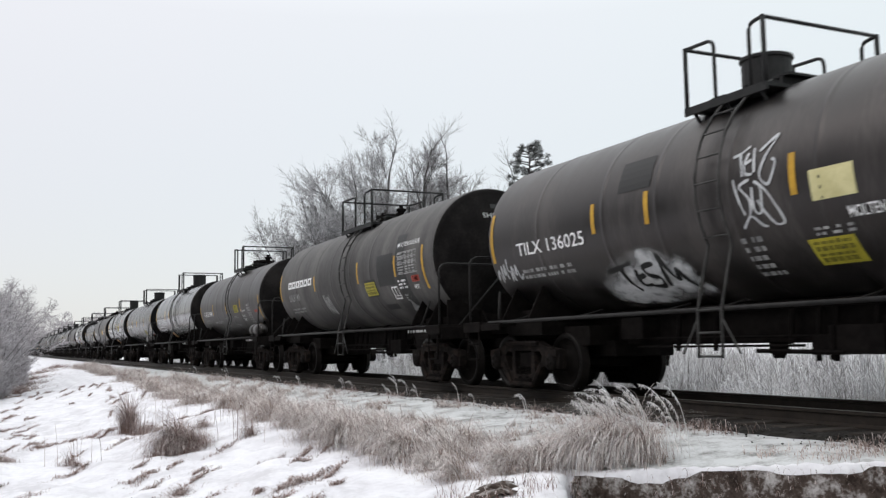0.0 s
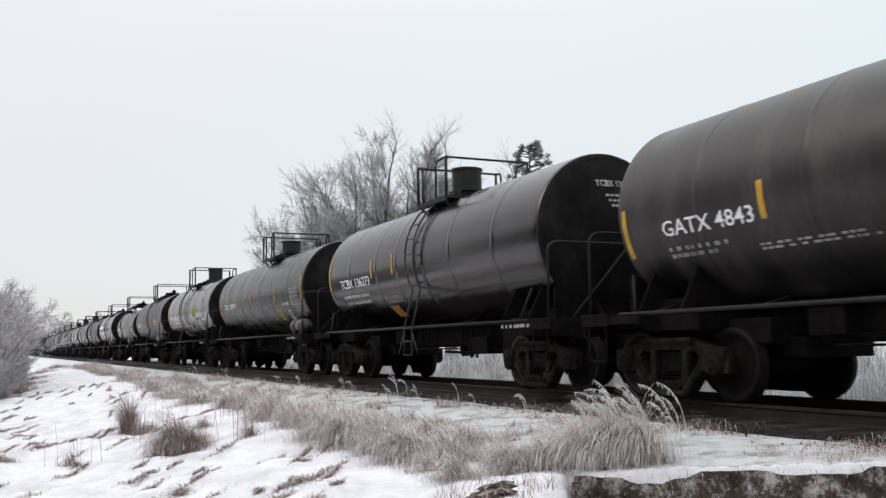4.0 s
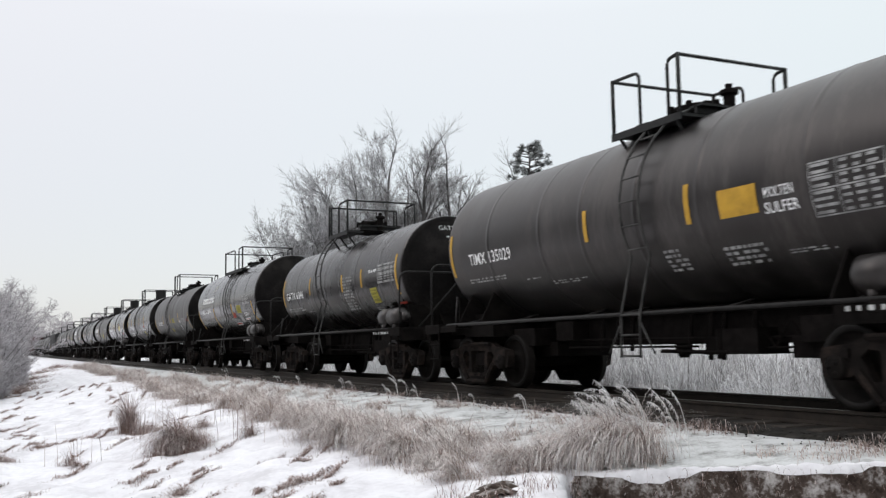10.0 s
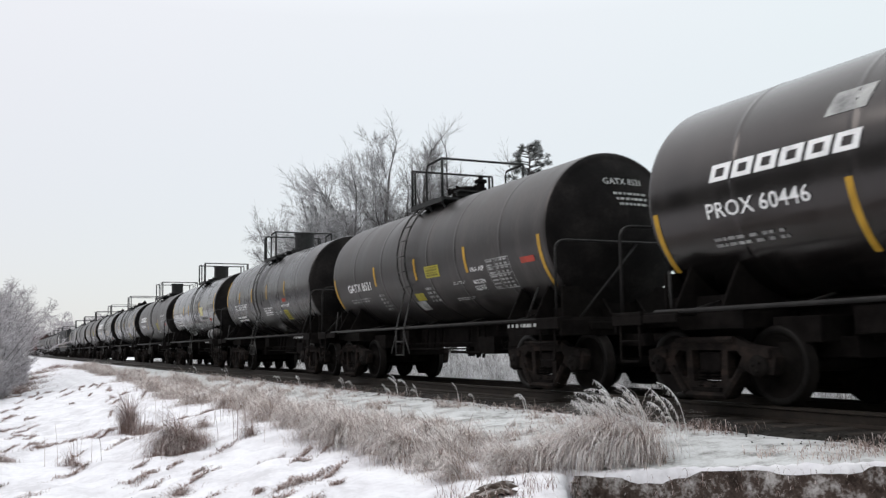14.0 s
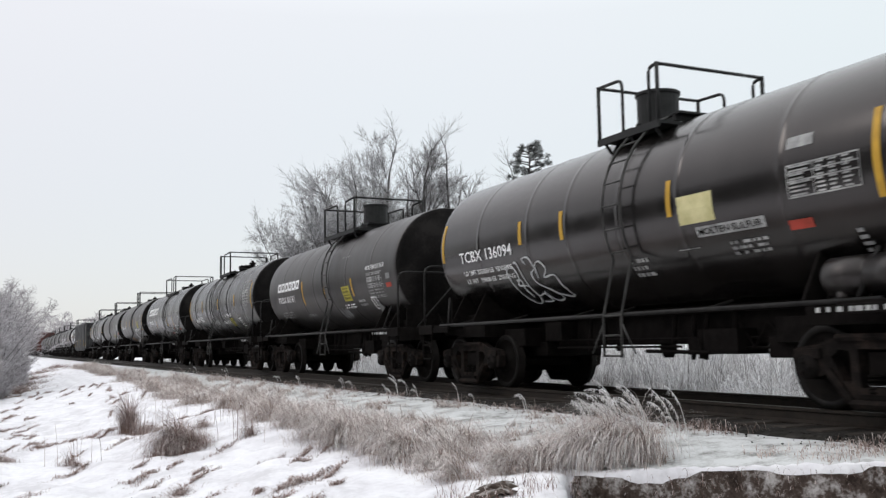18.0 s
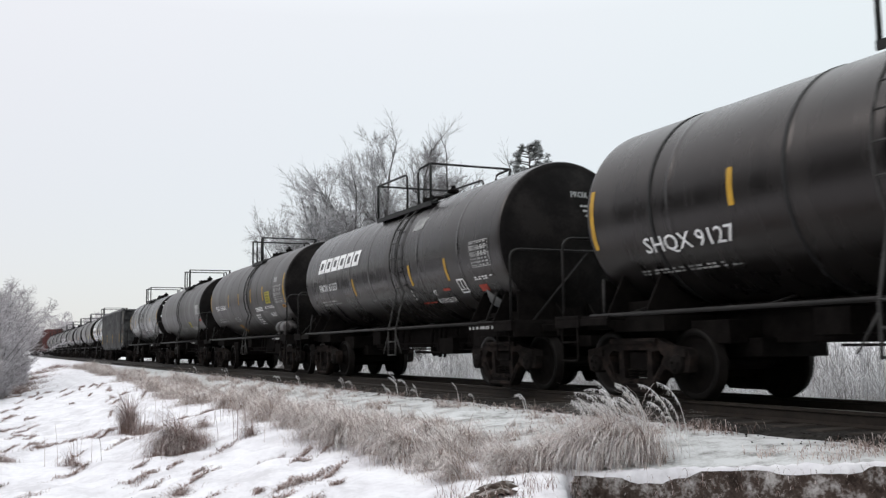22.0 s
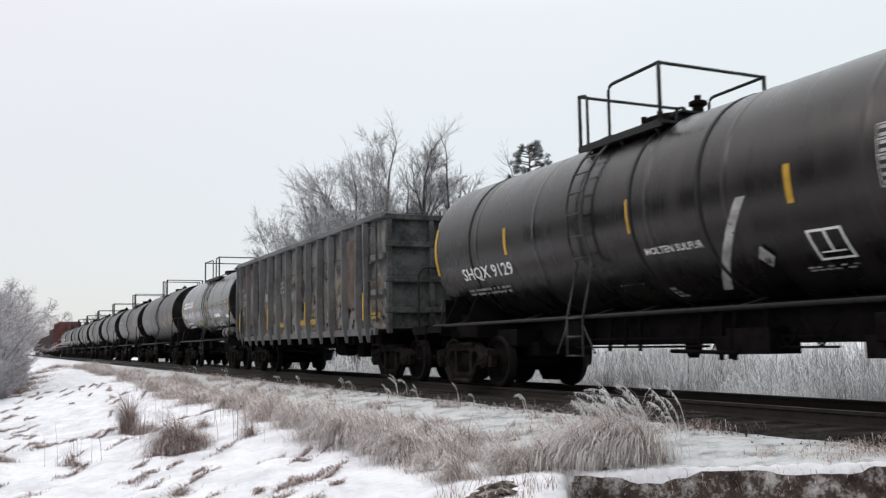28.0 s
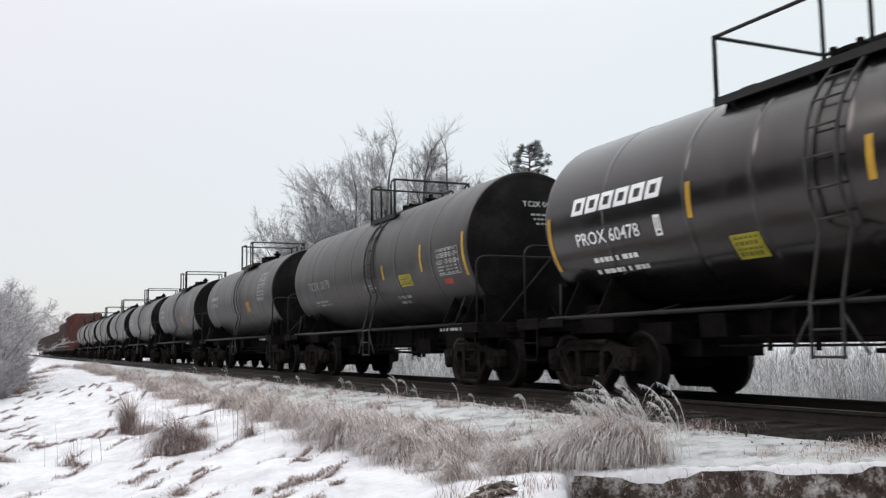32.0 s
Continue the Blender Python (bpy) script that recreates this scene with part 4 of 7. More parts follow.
def wheelset_mesh():
    bm = bmesh.new()
    wheel = [(-0.69, 0.13), (-0.69, 0.36), (-0.665, 0.40), (-0.665, 0.484), (-0.69, 0.487), (-0.705, 0.462), (-0.79, 0.452), (-0.80, 0.446), (-0.80, 0.385), (-0.785, 0.37),
             (-0.75, 0.33), (-0.745, 0.2), (-0.79, 0.15), (-0.84, 0.135), (-0.84, 0.09)]
    for s in (1, -1):
        lathe(bm, [(a * s, r) for a, r in wheel], "y", 40)
        lathe(bm, [(-0.86 * s, 0.08), (-0.86 * s, 0.135), (-1.09 * s, 0.13), (-1.11 * s, 0.10)], "y", 14)
        for k in range(3):
            w = k * math.tau / 3
            box(bm, 0.06 * math.cos(w), -1.115 * s, 0.06 * math.sin(w), 0.035, 0.03, 0.035)
    lathe(bm, [(-0.84, 0.085), (0.84, 0.085)], "y", 12)
    for f in bm.faces:
        m = f.calc_center_median()
        if abs(m.y) > 0.785 and 0.36 < math.hypot(m.x, m.z) < 0.47:
            f.material_index = 1
    return bm, [M_WHEEL, M_RIM], True


def bolster_mesh():
    bm = bmesh.new()
    box(bm, 0, 0, 0.5, 0.36, 2.0, 0.22)
    box(bm, 0, 0, 0.68, 0.62, 1.7, 0.2)
    for s in (-1, 1):
        for dx in (-0.11, 0.11):
            for k in range(5):
                lathe(bm, [(0.20 + k * 0.04, 0.075), (0.215 + k * 0.04, 0.092), (0.23 + k * 0.04, 0.075)], "z", 10, (dx, s * 0.98, 0))
        box(bm, 0, s * 0.98, 0.17, 0.5, 0.2, 0.05)
    for dx in (-0.46, 0.46):
        box(bm, dx, 0, 0.42, 0.1, 1.56, 0.3)
        box(bm, dx * 1.5, 0, 0.62, 0.16, 1.3, 0.16)
        for s in (-1, 1):
            box(bm, dx * 0.93, s * 0.74, 0.42, 0.07, 0.09, 0.3)
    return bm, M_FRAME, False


WHEELSETS = []


def bogie(parent, x):
    bg = part("bogie", shared("bolster", bolster_mesh), None, parent, "dark cast bolster with coil springs")
    bg.location = (x, 0, 0)
    for s in (-1, 1):
        sf = part("side_frame", shared("side_frame", side_frame), None, bg, "rust-brown cast steel side frame")
        sf.location = (0, -1.05 if s < 0 else 0.92, 0)
    for dx in (-0.89, 0.89):
        ws = part("wheelset", shared("wheelset", wheelset_mesh), None, bg, "dark steel wheels on an axle")
        ws.matrix_parent_inverse = Matrix.Translation((dx, 0, 0.457))
        WHEELSETS.append(ws)
    return bg


R_TANK, Z_TANK, HEAD = 1.32, 2.53, 0.47
SIZE = {"r": R_TANK, "z": Z_TANK}      # radius and axis height of the car in hand


def head_bulge(r):
    """How far the dished tank end stands out past the shell at radius r."""
    knuckle = 0.13
    if r > SIZE["r"] - knuckle:
        return math.sqrt(max(0.0, knuckle ** 2 - (r - SIZE["r"] + knuckle) ** 2))
    return knuckle + (HEAD - knuckle) * (1 - (r / (SIZE["r"] - knuckle)) ** 2)


def tank_mesh(mat, name, half):
    def make():
        bm = bmesh.new()
        radii = [0.02, 0.3, 0.55, 0.8, 0.98, 1.1, 1.17, 1.2, 1.23, 1.26, 1.285, 1.305, 1.316, 1.32]
        radii = [a * SIZE["r"] / 1.32 for a in radii]
        prof = [(-half - head_bulge(r), r) for r in radii] + [(-half + 0.1, SIZE["r"])]
        for a in (-0.7 * half, -0.36 * half, -0.13 * half, 0.13 * half, 0.38 * half, 0.72 * half):
            prof += [(a - 0.08, SIZE["r"]), (a - 0.03, SIZE["r"]), (a - 0.01, SIZE["r"] + 0.006), (a + 0.01, SIZE["r"] + 0.006), (a + 0.03, SIZE["r"]), (a + 0.08, SIZE["r"])]
        prof += [(half - 0.1, SIZE["r"])] + [(half + head_bulge(r), r) for r in reversed(radii)]
        lathe(bm, prof, "x", 72, (0, 0, SIZE["z"]))
        # the ends have their own matt, dark surface
        for f in bm.faces:
            if abs(f.calc_center_median().x) > half + 0.05:
                f.material_index = 1
        return bm, [mat, M_TANK_END], True
    return shared("tank_%s_%d_%d" % (name, half * 100, SIZE["r"] * 1000), make)


def band_mesh():
    """A rolled steel band round the tank."""
    bm = bmesh.new()
    lathe(bm, [(-0.03, SIZE["r"] - 0.01), (-0.03, SIZE["r"] + 0.012), (0.03, SIZE["r"] + 0.012), (0.03, SIZE["r"] - 0.01)], "x", 64, (0, 0, SIZE["z"]))
    return bm, M_PIPE, True


def saddle_mesh():
    bm = bmesh.new()
    for dx in (-0.42, 0.42):
        vs = [bm.verts.new((dx + e, c[0], c[1])) for e in (-0.02, 0.02) for c in [(-1.0, 1.66), (-1.3, 1.1), (1.3, 1.1), (1.0, 1.66), (0.7, 1.4), (-0.7, 1.4)]]
        for quad in ((0, 1, 5), (1, 2, 4, 5), (2, 3, 4), (6, 11, 7), (7, 11, 10, 8), (8, 10, 9)):
            bm.faces.new([vs[i] for i in quad])
        for i in range(6):
            j = (i + 1) % 6
            bm.faces.new((vs[i], vs[j], vs[j + 6], vs[i + 6]))
    box(bm, 0, 0, 0.99, 1.1, 2.2, 0.2)
    box(bm, 0.0, 0, 0.83, 0.8, 1.5, 0.16)
    bmesh.ops.recalc_face_normals(bm, faces=list(bm.faces))
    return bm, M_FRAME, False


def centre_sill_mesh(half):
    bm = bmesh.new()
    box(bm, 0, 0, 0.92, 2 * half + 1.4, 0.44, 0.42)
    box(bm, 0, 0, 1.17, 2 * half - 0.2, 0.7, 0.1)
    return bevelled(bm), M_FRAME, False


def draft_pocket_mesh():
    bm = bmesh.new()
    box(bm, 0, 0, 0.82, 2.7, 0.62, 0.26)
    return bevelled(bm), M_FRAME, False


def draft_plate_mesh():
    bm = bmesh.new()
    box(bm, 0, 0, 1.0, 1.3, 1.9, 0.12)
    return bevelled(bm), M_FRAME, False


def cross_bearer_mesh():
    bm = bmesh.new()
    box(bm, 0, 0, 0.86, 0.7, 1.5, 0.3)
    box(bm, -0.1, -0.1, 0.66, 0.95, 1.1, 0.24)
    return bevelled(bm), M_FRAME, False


def coupler_mesh():
    bm = bmesh.new()
    box(bm, 0.16, 0, 0.88, 0.4, 0.14, 0.16)
    box(bm, 0.42, 0.03, 0.88, 0.24, 0.26, 0.28)
    box(bm, 0.5, -0.09, 0.88, 0.16, 0.1, 0.26)
    bevelled(bm, 0.02)
    tube(bm, round_path([(0.1, 0.25, 0.85), (0.25, 0.28, 0.55), (0.6, 0.2, 0.55)], 0.08), 0.025)
    return bm, M_RUST, False


def end_platform_mesh():
    bm = bmesh.new()
    box(bm, 0, 0, 1.105, 0.62, 3.0, 0.05)
    for s in (-1, 1):
        box(bm, 0, s * 1.47, 1.04, 0.62, 0.05, 0.16)
        box(bm, -0.6, s * 1.30, 1.08, 0.7, 0.3, 0.06)
        box(bm, -0.6, s * 1.46, 1.03, 0.7, 0.03, 0.1)
    box(bm, 0.3, 0, 0.98, 0.05, 2.9, 0.24)
    return bevelled(bm, 0.008), M_FRAME, False


def end_brace_mesh():
    """The stub frame's end web with its two gussets under the tank head."""
    bm = bmesh.new()
    box(bm, 0.12, 0, 1.36, 0.04, 2.1, 0.52)
    for y in (-0.32, 0.32):
        vs = [bm.verts.new(q) for e in (-0.02, 0.02) for q in ((0.1, y + e, 1.5), (0.1, y + e, 1.12), (0.45, y + e, 1.12))]
        bm.faces.new(vs[:3])
        bm.faces.new(vs[3:][::-1])
        for i in range(3):
            j = (i + 1) % 3
            bm.faces.new((vs[i], vs[j], vs[j + 3], vs[i + 3]))
    box(bm, -0.5, 0, 1.2, 1.3, 1.9, 0.2)
    bmesh.ops.recalc_face_normals(bm, faces=list(bm.faces))
    return bm, M_FRAME, False


def end_rail_mesh():
    """The hoop rail across the end platform with one slanting stay."""
    bm = bmesh.new()
    tube(bm, round_path([(0, -1.42, 1.1), (0, -1.42, 2.28), (0, 1.42, 2.28), (0, 1.42, 1.1)], 0.2, 6), 0.022)
    tube(bm, [(-0.02, -1.0, 1.12), (-0.02, 0.1, 2.28)], 0.016)
    return bm, M_STEEL, True


def edge_print_mesh():
    """Small white stencilling along the platform's edge."""
    bm = bmesh.new()
    rng = random.Random(3)
    a = -1.2
    while a < -0.35:
        b = a + rng.uniform(0.04, 0.1)
        bm.faces.new([bm.verts.new(q) for q in ((a, -1.478, 1.005), (b, -1.478, 1.005), (b, -1.478, 1.055), (a, -1.478, 1.055))])
        a = b + rng.choice((0.02, 0.03, 0.08))
    return bm, M_STENCIL, False


def step_mesh():
    """Stirrup step with two rungs under the platform corner."""
    bm = bmesh.new()
    tube(bm, round_path([(-0.2, 0, 1.0), (-0.2, 0, 0.50), (0.2, 0, 0.50), (0.2, 0, 1.0)], 0.05), 0.018)
    tube(bm, [(-0.2, 0, 0.76), (0.2, 0, 0.76)], 0.016)
    return bm, M_FRAME, True


def side_pipe_mesh(half):
    bm = bmesh.new()
    e = half - 0.1
    for s in (-1, 1):
        tube(bm, [(-e, s * 1.40, 1.11), (e, s * 1.40, 1.11)], 0.028, 8)
        for x in (-0.86 * e, -2.4, -0.5, 0.5, 2.4, 0.86 * e):
            tube(bm, [(x, s * 1.40, 1.11), (x, s * 0.95, 1.22)], 0.016)
        for x, d in ((-e, 0.3), (e, -0.3)):
            tube(bm, [(x + d, s * 1.38, 1.1), (x + d * 0.4, s * 1.25, 1.62)], 0.022)
    return bm, M_STEEL, True


def ladder_mesh():
    """A side ladder that follows the tank's curve up to the dome platform, and hangs below the side pipe."""
    bm = bmesh.new()
    for s in (-1, 1):
        for dx in (-0.2, 0.2):
            path = [(dx, s * 1.45, 0.55), (dx, s * 1.44, 1.1)]
            for k in range(10):
                w = radians(-28 + k * 11)
                path.append((dx, s * (R_TANK + 0.09) * math.cos(w), Z_TANK + (R_TANK + 0.09) * math.sin(w)))
            tube(bm, path, 0.02, 6)
            tube(bm, [(dx, s * 1.44, 1.0), (dx * 2.4, s * 1.44, 0.6)], 0.014, 5)
        for z in (0.57, 0.84, 1.1):
            tube(bm, [(-0.2, s * 1.445, z), (0.2, s * 1.445, z)], 0.014, 5)
        for k in range(8):
            w = radians(-24 + k * 13)
            q = (s * (R_TANK + 0.09) * math.cos(w), Z_TANK + (R_TANK + 0.09) * math.sin(w))
            tube(bm, [(-0.2, *q), (0.2, *q)], 0.014, 5)
    return bm, M_LADDER, True


def walkway_mesh(a):
    """One grating walkway beside the dome, on brackets."""
    def make():
        bm = bmesh.new()
        z = Z_TANK + R_TANK
        box(bm, 0, -0.72, z - 0.18, 2 * a + 0.06, 0.42, 0.04)
        box(bm, 0, -0.94, z - 0.2, 2 * a + 0.06, 0.03, 0.1)
        for x in (-0.85 * a, 0, 0.85 * a):
            tube(bm, [(x, -0.92, z - 0.2), (x, -0.66, z - 0.55)], 0.025)
        return bm, M_PIPE, False
    return shared("walkway_%d" % (a * 100), make)


def cross_walk_mesh():
    bm = bmesh.new()
    box(bm, 0, 0, Z_TANK + R_TANK, 0.26, 1.1, 0.03)
    box(bm, 0, 0, Z_TANK + R_TANK - 0.05, 0.05, 1.1, 0.1)
    return bm, M_PIPE, False


def dome_rail_mesh(a, g, s):
    """The pipe railing at one end of the dome platform: s says which end, g where the ladder gap begins."""
    def make():
        bm = bmesh.new()
        base, top, w = Z_TANK + R_TANK - 0.2, Z_TANK + R_TANK + 0.62, 0.93
        e = s * a
        bend = min(0.12, abs(e - g) * 0.45)
        for y in (-w, w):
            tube(bm, round_path([(g, y, base), (g, y, top - 0.02), (e, y, top)], bend), 0.024)
            tube(bm, [(e, y, base), (e, y, top + 0.02)], 0.03)
        tube(bm, [(e, -w, top), (e, w, top)], 0.024)
        return bm, M_PIPE, True
    return shared("dome_rail_%d_%d_%d" % (a * 100, g * 100, s), make)


def bonnet_mesh(h=0.5):
    """A cylindrical valve bonnet on a nozzle ring."""
    bm = bmesh.new()
    z = Z_TANK + R_TANK
    lathe(bm, [(z - 0.12, 0.42), (z + 0.05, 0.42), (z + 0.05, 0.31), (z + h - 0.06, 0.31), (z + h - 0.05, 0.335), (z + h - 0.01, 0.335), (z + h, 0.3)], "z", 24)
    for k in range(8):
        w = k * math.tau / 8
        box(bm, 0.37 * math.cos(w), 0.37 * math.sin(w), z + 0.07, 0.05, 0.05, 0.06)
    return bm, M_PIPE, False


def manway_mesh():
    """A low hinged manway lid with a valve beside it."""
    bm = bmesh.new()
    z = Z_TANK + R_TANK
    lathe(bm, [(z - 0.12, 0.32), (z + 0.08, 0.32), (z + 0.1, 0.36), (z + 0.15, 0.36), (z + 0.2, 0.2), (z + 0.22, 0.05)], "z", 20)
    for k in range(6):
        w = k * math.tau / 6
        box(bm, 0.37 * math.cos(w), 0.37 * math.sin(w), z + 0.12, 0.06, 0.06, 0.14)
    lathe(bm, [(z - 0.1, 0.08), (z + 0.18, 0.08), (z + 0.2, 0.13), (z + 0.25, 0.13), (z + 0.28, 0.05), (z + 0.34, 0.05)], "z", 10, (0.62, 0, 0))
    lathe(bm, [(z - 0.1, 0.1), (z + 0.12, 0.1), (z + 0.14, 0.05)], "z", 10, (-0.62, 0.1, 0))
    box(bm, 0.32, -0.3, z + 0.06, 0.5, 0.1, 0.08)
    return bm, M_FRAME, False


def outlet_mesh():
    """Bottom outlet, steam pipes and brake rods between the bogies."""
    bm = bmesh.new()
    lathe(bm, [(0.52, 0.07), (0.62, 0.12), (0.8, 0.12), (0.85, 0.2), (1.25, 0.22)], "z", 12)
    for x, z0 in ((-1.5, 0.62), (-1.1, 0.7), (-0.75, 0.62), (0.55, 0.7), (0.95, 0.5), (1.2, 0.5), (1.75, 0.66)):
        tube(bm, [(x, -0.35, z0), (x, -0.3, 1.2)], 0.035)
    tube(bm, [(-2.7, -0.35, 0.8), (2.9, -0.35, 0.78)], 0.022)
    tube(bm, [(-2.2, -0.5, 0.68), (0.9, -0.5, 0.68)], 0.018)
    for a, c in ((1.9, 2.15), (2.4, 2.15), (2.4, 2.65), (2.9, 2.65)):
        tube(bm, [(a, -0.4, 0.98), (c, -0.4, 0.66)], 0.016)
    tube(bm, [(1.9, -0.4, 0.66), (2.9, -0.4, 0.66)], 0.016)
    box(bm, -2.3, -0.35, 0.95, 0.5, 0.35, 0.3)
    box(bm, 2.6, 0.3, 0.9, 0.6, 0.3, 0.3)
    box(bm, 1.7, -0.3, 0.74, 0.62, 0.5, 0.32)
    box(bm, 1.05, -0.2, 0.68, 0.3, 0.4, 0.22)
    tube(bm, [(0.2, -0.55, 0.62), (1.5, -0.55, 0.6)], 0.03)
    tube(bm, [(1.3, -0.5, 0.9), (1.3, -0.5, 0.52)], 0.045)
    return bm, M_FRAME, False


def reservoir_mesh():
    bm = bmesh.new()
    lathe(bm, [(-0.55, 0.02), (-0.53, 0.14), (-0.47, 0.2), (-0.03, 0.205), (-0.03, 0.18), (0.03, 0.18), (0.03, 0.205), (0.47, 0.2), (0.53, 0.14), (0.55, 0.02)], "x", 20)
    for x in (-0.3, 0.3):
        box(bm, x, 0, -0.2, 0.06, 0.3, 0.1)
    box(bm, 0.62, 0, 0.0, 0.16, 0.14, 0.2)
    return bm, M_TANK_DUSTY, True


def brake_wheel_mesh():
    bm = bmesh.new()
    ring = [(0, 0.28 * math.cos(k * math.tau / 20), 0.28 * math.sin(k * math.tau / 20)) for k in range(21)]
    tube(bm, ring, 0.02, 6, caps=False)
    for k in range(5):
        w = k * math.tau / 5
        tube(bm, [(0, 0, 0), (0, 0.28 * math.cos(w), 0.28 * math.sin(w))], 0.013, 5)
    tube(bm, [(-0.2, 0, 0), (0.03, 0, 0)], 0.04, 8)
    return bm, M_FRAME, True


# lettering and decals that follow the tank's curve
def text_mesh(body, size, wide=1.0):
    """Flat lettering from the built-in font, its lower left corner at the origin, size high."""
    cu = bpy.data.curves.new("lettering", "FONT")
    cu.body, cu.size, cu.resolution_u, cu.offset = body, size / 0.70, 2, 0.012 * size
    ob = bpy.data.objects.new("lettering", cu)
    scene.collection.objects.link(ob)
    me = ob.to_mesh()
    bm = bmesh.new()
    bm.from_mesh(me)
    ob.to_mesh_clear()
    bpy.data.objects.remove(ob)
    bpy.data.curves.remove(cu)
    if bm.verts:
        x0 = min(v.co.x for v in bm.verts)
        for v in bm.verts:
            v.co.x = (v.co.x - x0) * wide
    return bm


def sheet(bm, x0, z0, x1, z1, lean=0.0):
    """A flat rectangle in the x-z plane, kept as x and y of the decal."""
    vs = [bm.verts.new((a + lean * (c - z0), c, 0)) for a, c in ((x0, z0), (x1, z0), (x1, z1), (x0, z1))]
    return bm.faces.new(vs)


def wrap(bm, x, z, lift=0.006, radius=None, step=0.09):
    """Bends a flat decal onto the tank's camera side; x, z: where its lower left corner sits."""
    radius = radius or SIZE["r"]
    if bm.verts:
        lo, hi = min(v.co.y for v in bm.verts), max(v.co.y for v in bm.verts)
        k = lo + step
        while k < hi - 0.01:
            bmesh.ops.bisect_plane(bm, geom=bm.verts[:] + bm.edges[:] + bm.faces[:], plane_co=(0, k, 0), plane_no=(0, 1, 0))
            k += step
    w0 = math.asin(max(-0.98, min(0.98, (z - SIZE["z"]) / radius)))
    for v in bm.verts:
        w = w0 + v.co.y / radius
        v.co = Vector((x + v.co.x, -(radius + lift) * math.cos(w), SIZE["z"] + (radius + lift) * math.sin(w)))
    bmesh.ops.recalc_face_normals(bm, faces=list(bm.faces))
    return bm


def decal(car, name, bm, x, z, mat, label="", lift=0.006):
    return part(name, wrap(bm, x, z, lift), mat, car, label)


def letter(car, body, x, z, size, width, mat=None, name="lettering"):
    if mat != M_FRAME:
        size = max(size, 1.1 * width / len(body))
    bm = text_mesh(body, size)
    full = max(v.co.x for v in bm.verts)
    for v in bm.verts:
        v.co.x *= width / full
    return decal(car, name, bm, x, z, mat or M_WHITE, "", 0.018 if mat == M_FRAME else 0.013)


def head_letter(car, half, body, y, z, size, width, mat=None):
    """Lettering on the tank end that faces the way of travel."""
    if body:
        size, width, mat = size * 0.8, width * 0.62, mat or M_STENCIL
    bm = text_mesh(body, size) if body else bmesh.new()
    if not body:
        sheet(bm, 0, 0, 1, size)
    full = max(v.co.x for v in bm.verts)
    for v in bm.verts:
        yy, zz = y + v.co.x * width / full, z + v.co.y
        v.co = Vector((half + head_bulge(math.hypot(yy, zz - SIZE["z"])) + 0.012, yy, zz))
    bmesh.ops.recalc_face_normals(bm, faces=list(bm.faces))
    return part("end_lettering" if body else "end_decal", bm, mat or M_WHITE, car)


def head_print(car, half, y, z, width, rows, seed, mat=None):
    rng = random.Random(seed)
    bm = bmesh.new()
    for i in range(rows):
        a = 0.05 * i
        while a < width:
            b = min(width, a + rng.uniform(0.05, 0.13))
            vs = []
            for u, c in ((a, 0), (b, 0), (b, 0.038), (a, 0.038)):
                yy, zz = y + 0.8 * u, z - i * 0.085 + c
                vs.append(bm.verts.new((half + head_bulge(math.hypot(yy, zz - SIZE["z"])) + 0.012, yy, zz)))
            bm.faces.new(vs)
            a = b + 0.03
    return tagged(part("small_print", bm, mat or M_WHITE_OLD, car), kind="stuff")


def patch(car, x, z, w, h, mat, name="decal", label="", lean=0.0, lift=0.006):
    bm = bmesh.new()
    sheet(bm, 0, 0, w, h, lean)
    ob = decal(car, name, bm, x, z, mat, label, lift)
    if mat == M_PANEL_YELLOW and w > 0.3 and h > 0.2:
        rng = random.Random(int(x * 977 + z * 31))
        bm = bmesh.new()
        for top, tall in ((0.9, 0.1), (0.72, 0.16), (0.46, 0.1), (0.3, 0.18)):
            a = 0.09 * w
            while a < 0.86 * w:
                b = min(0.9 * w, a + rng.uniform(0.05, 0.12) * w + 0.02)
                sheet(bm, a + lean * h * (top - tall), h * (top - tall), b + lean * h * (top - tall), h * top, lean)
                a = b + 0.018
        tagged(decal(car, "small_print", bm, x, z, M_PRINT, "", lift + 0.004), kind="stuff")
    return ob


def bars(car, x, z, w, h, rows, mat=None, seed=1, name="small_print", cols=0):
    """Small print that cannot be read, as plain bars."""
    rng = random.Random(seed)
    bm = bmesh.new()
    pitch = h / rows
    for i in range(rows):
        a, end = 0.0, w * rng.uniform(0.75, 1.0)
        while a < end - 0.02:
            b = min(end, a + rng.uniform(0.04, 0.12))
            sheet(bm, a, h - (i + 0.75) * pitch, b, h - (i + 0.2) * pitch)
            a = b + rng.choice((0.025, 0.03, 0.09))
    return tagged(decal(car, name, bm, x, z, mat or M_WHITE_OLD, "", 0.012), kind="stuff")


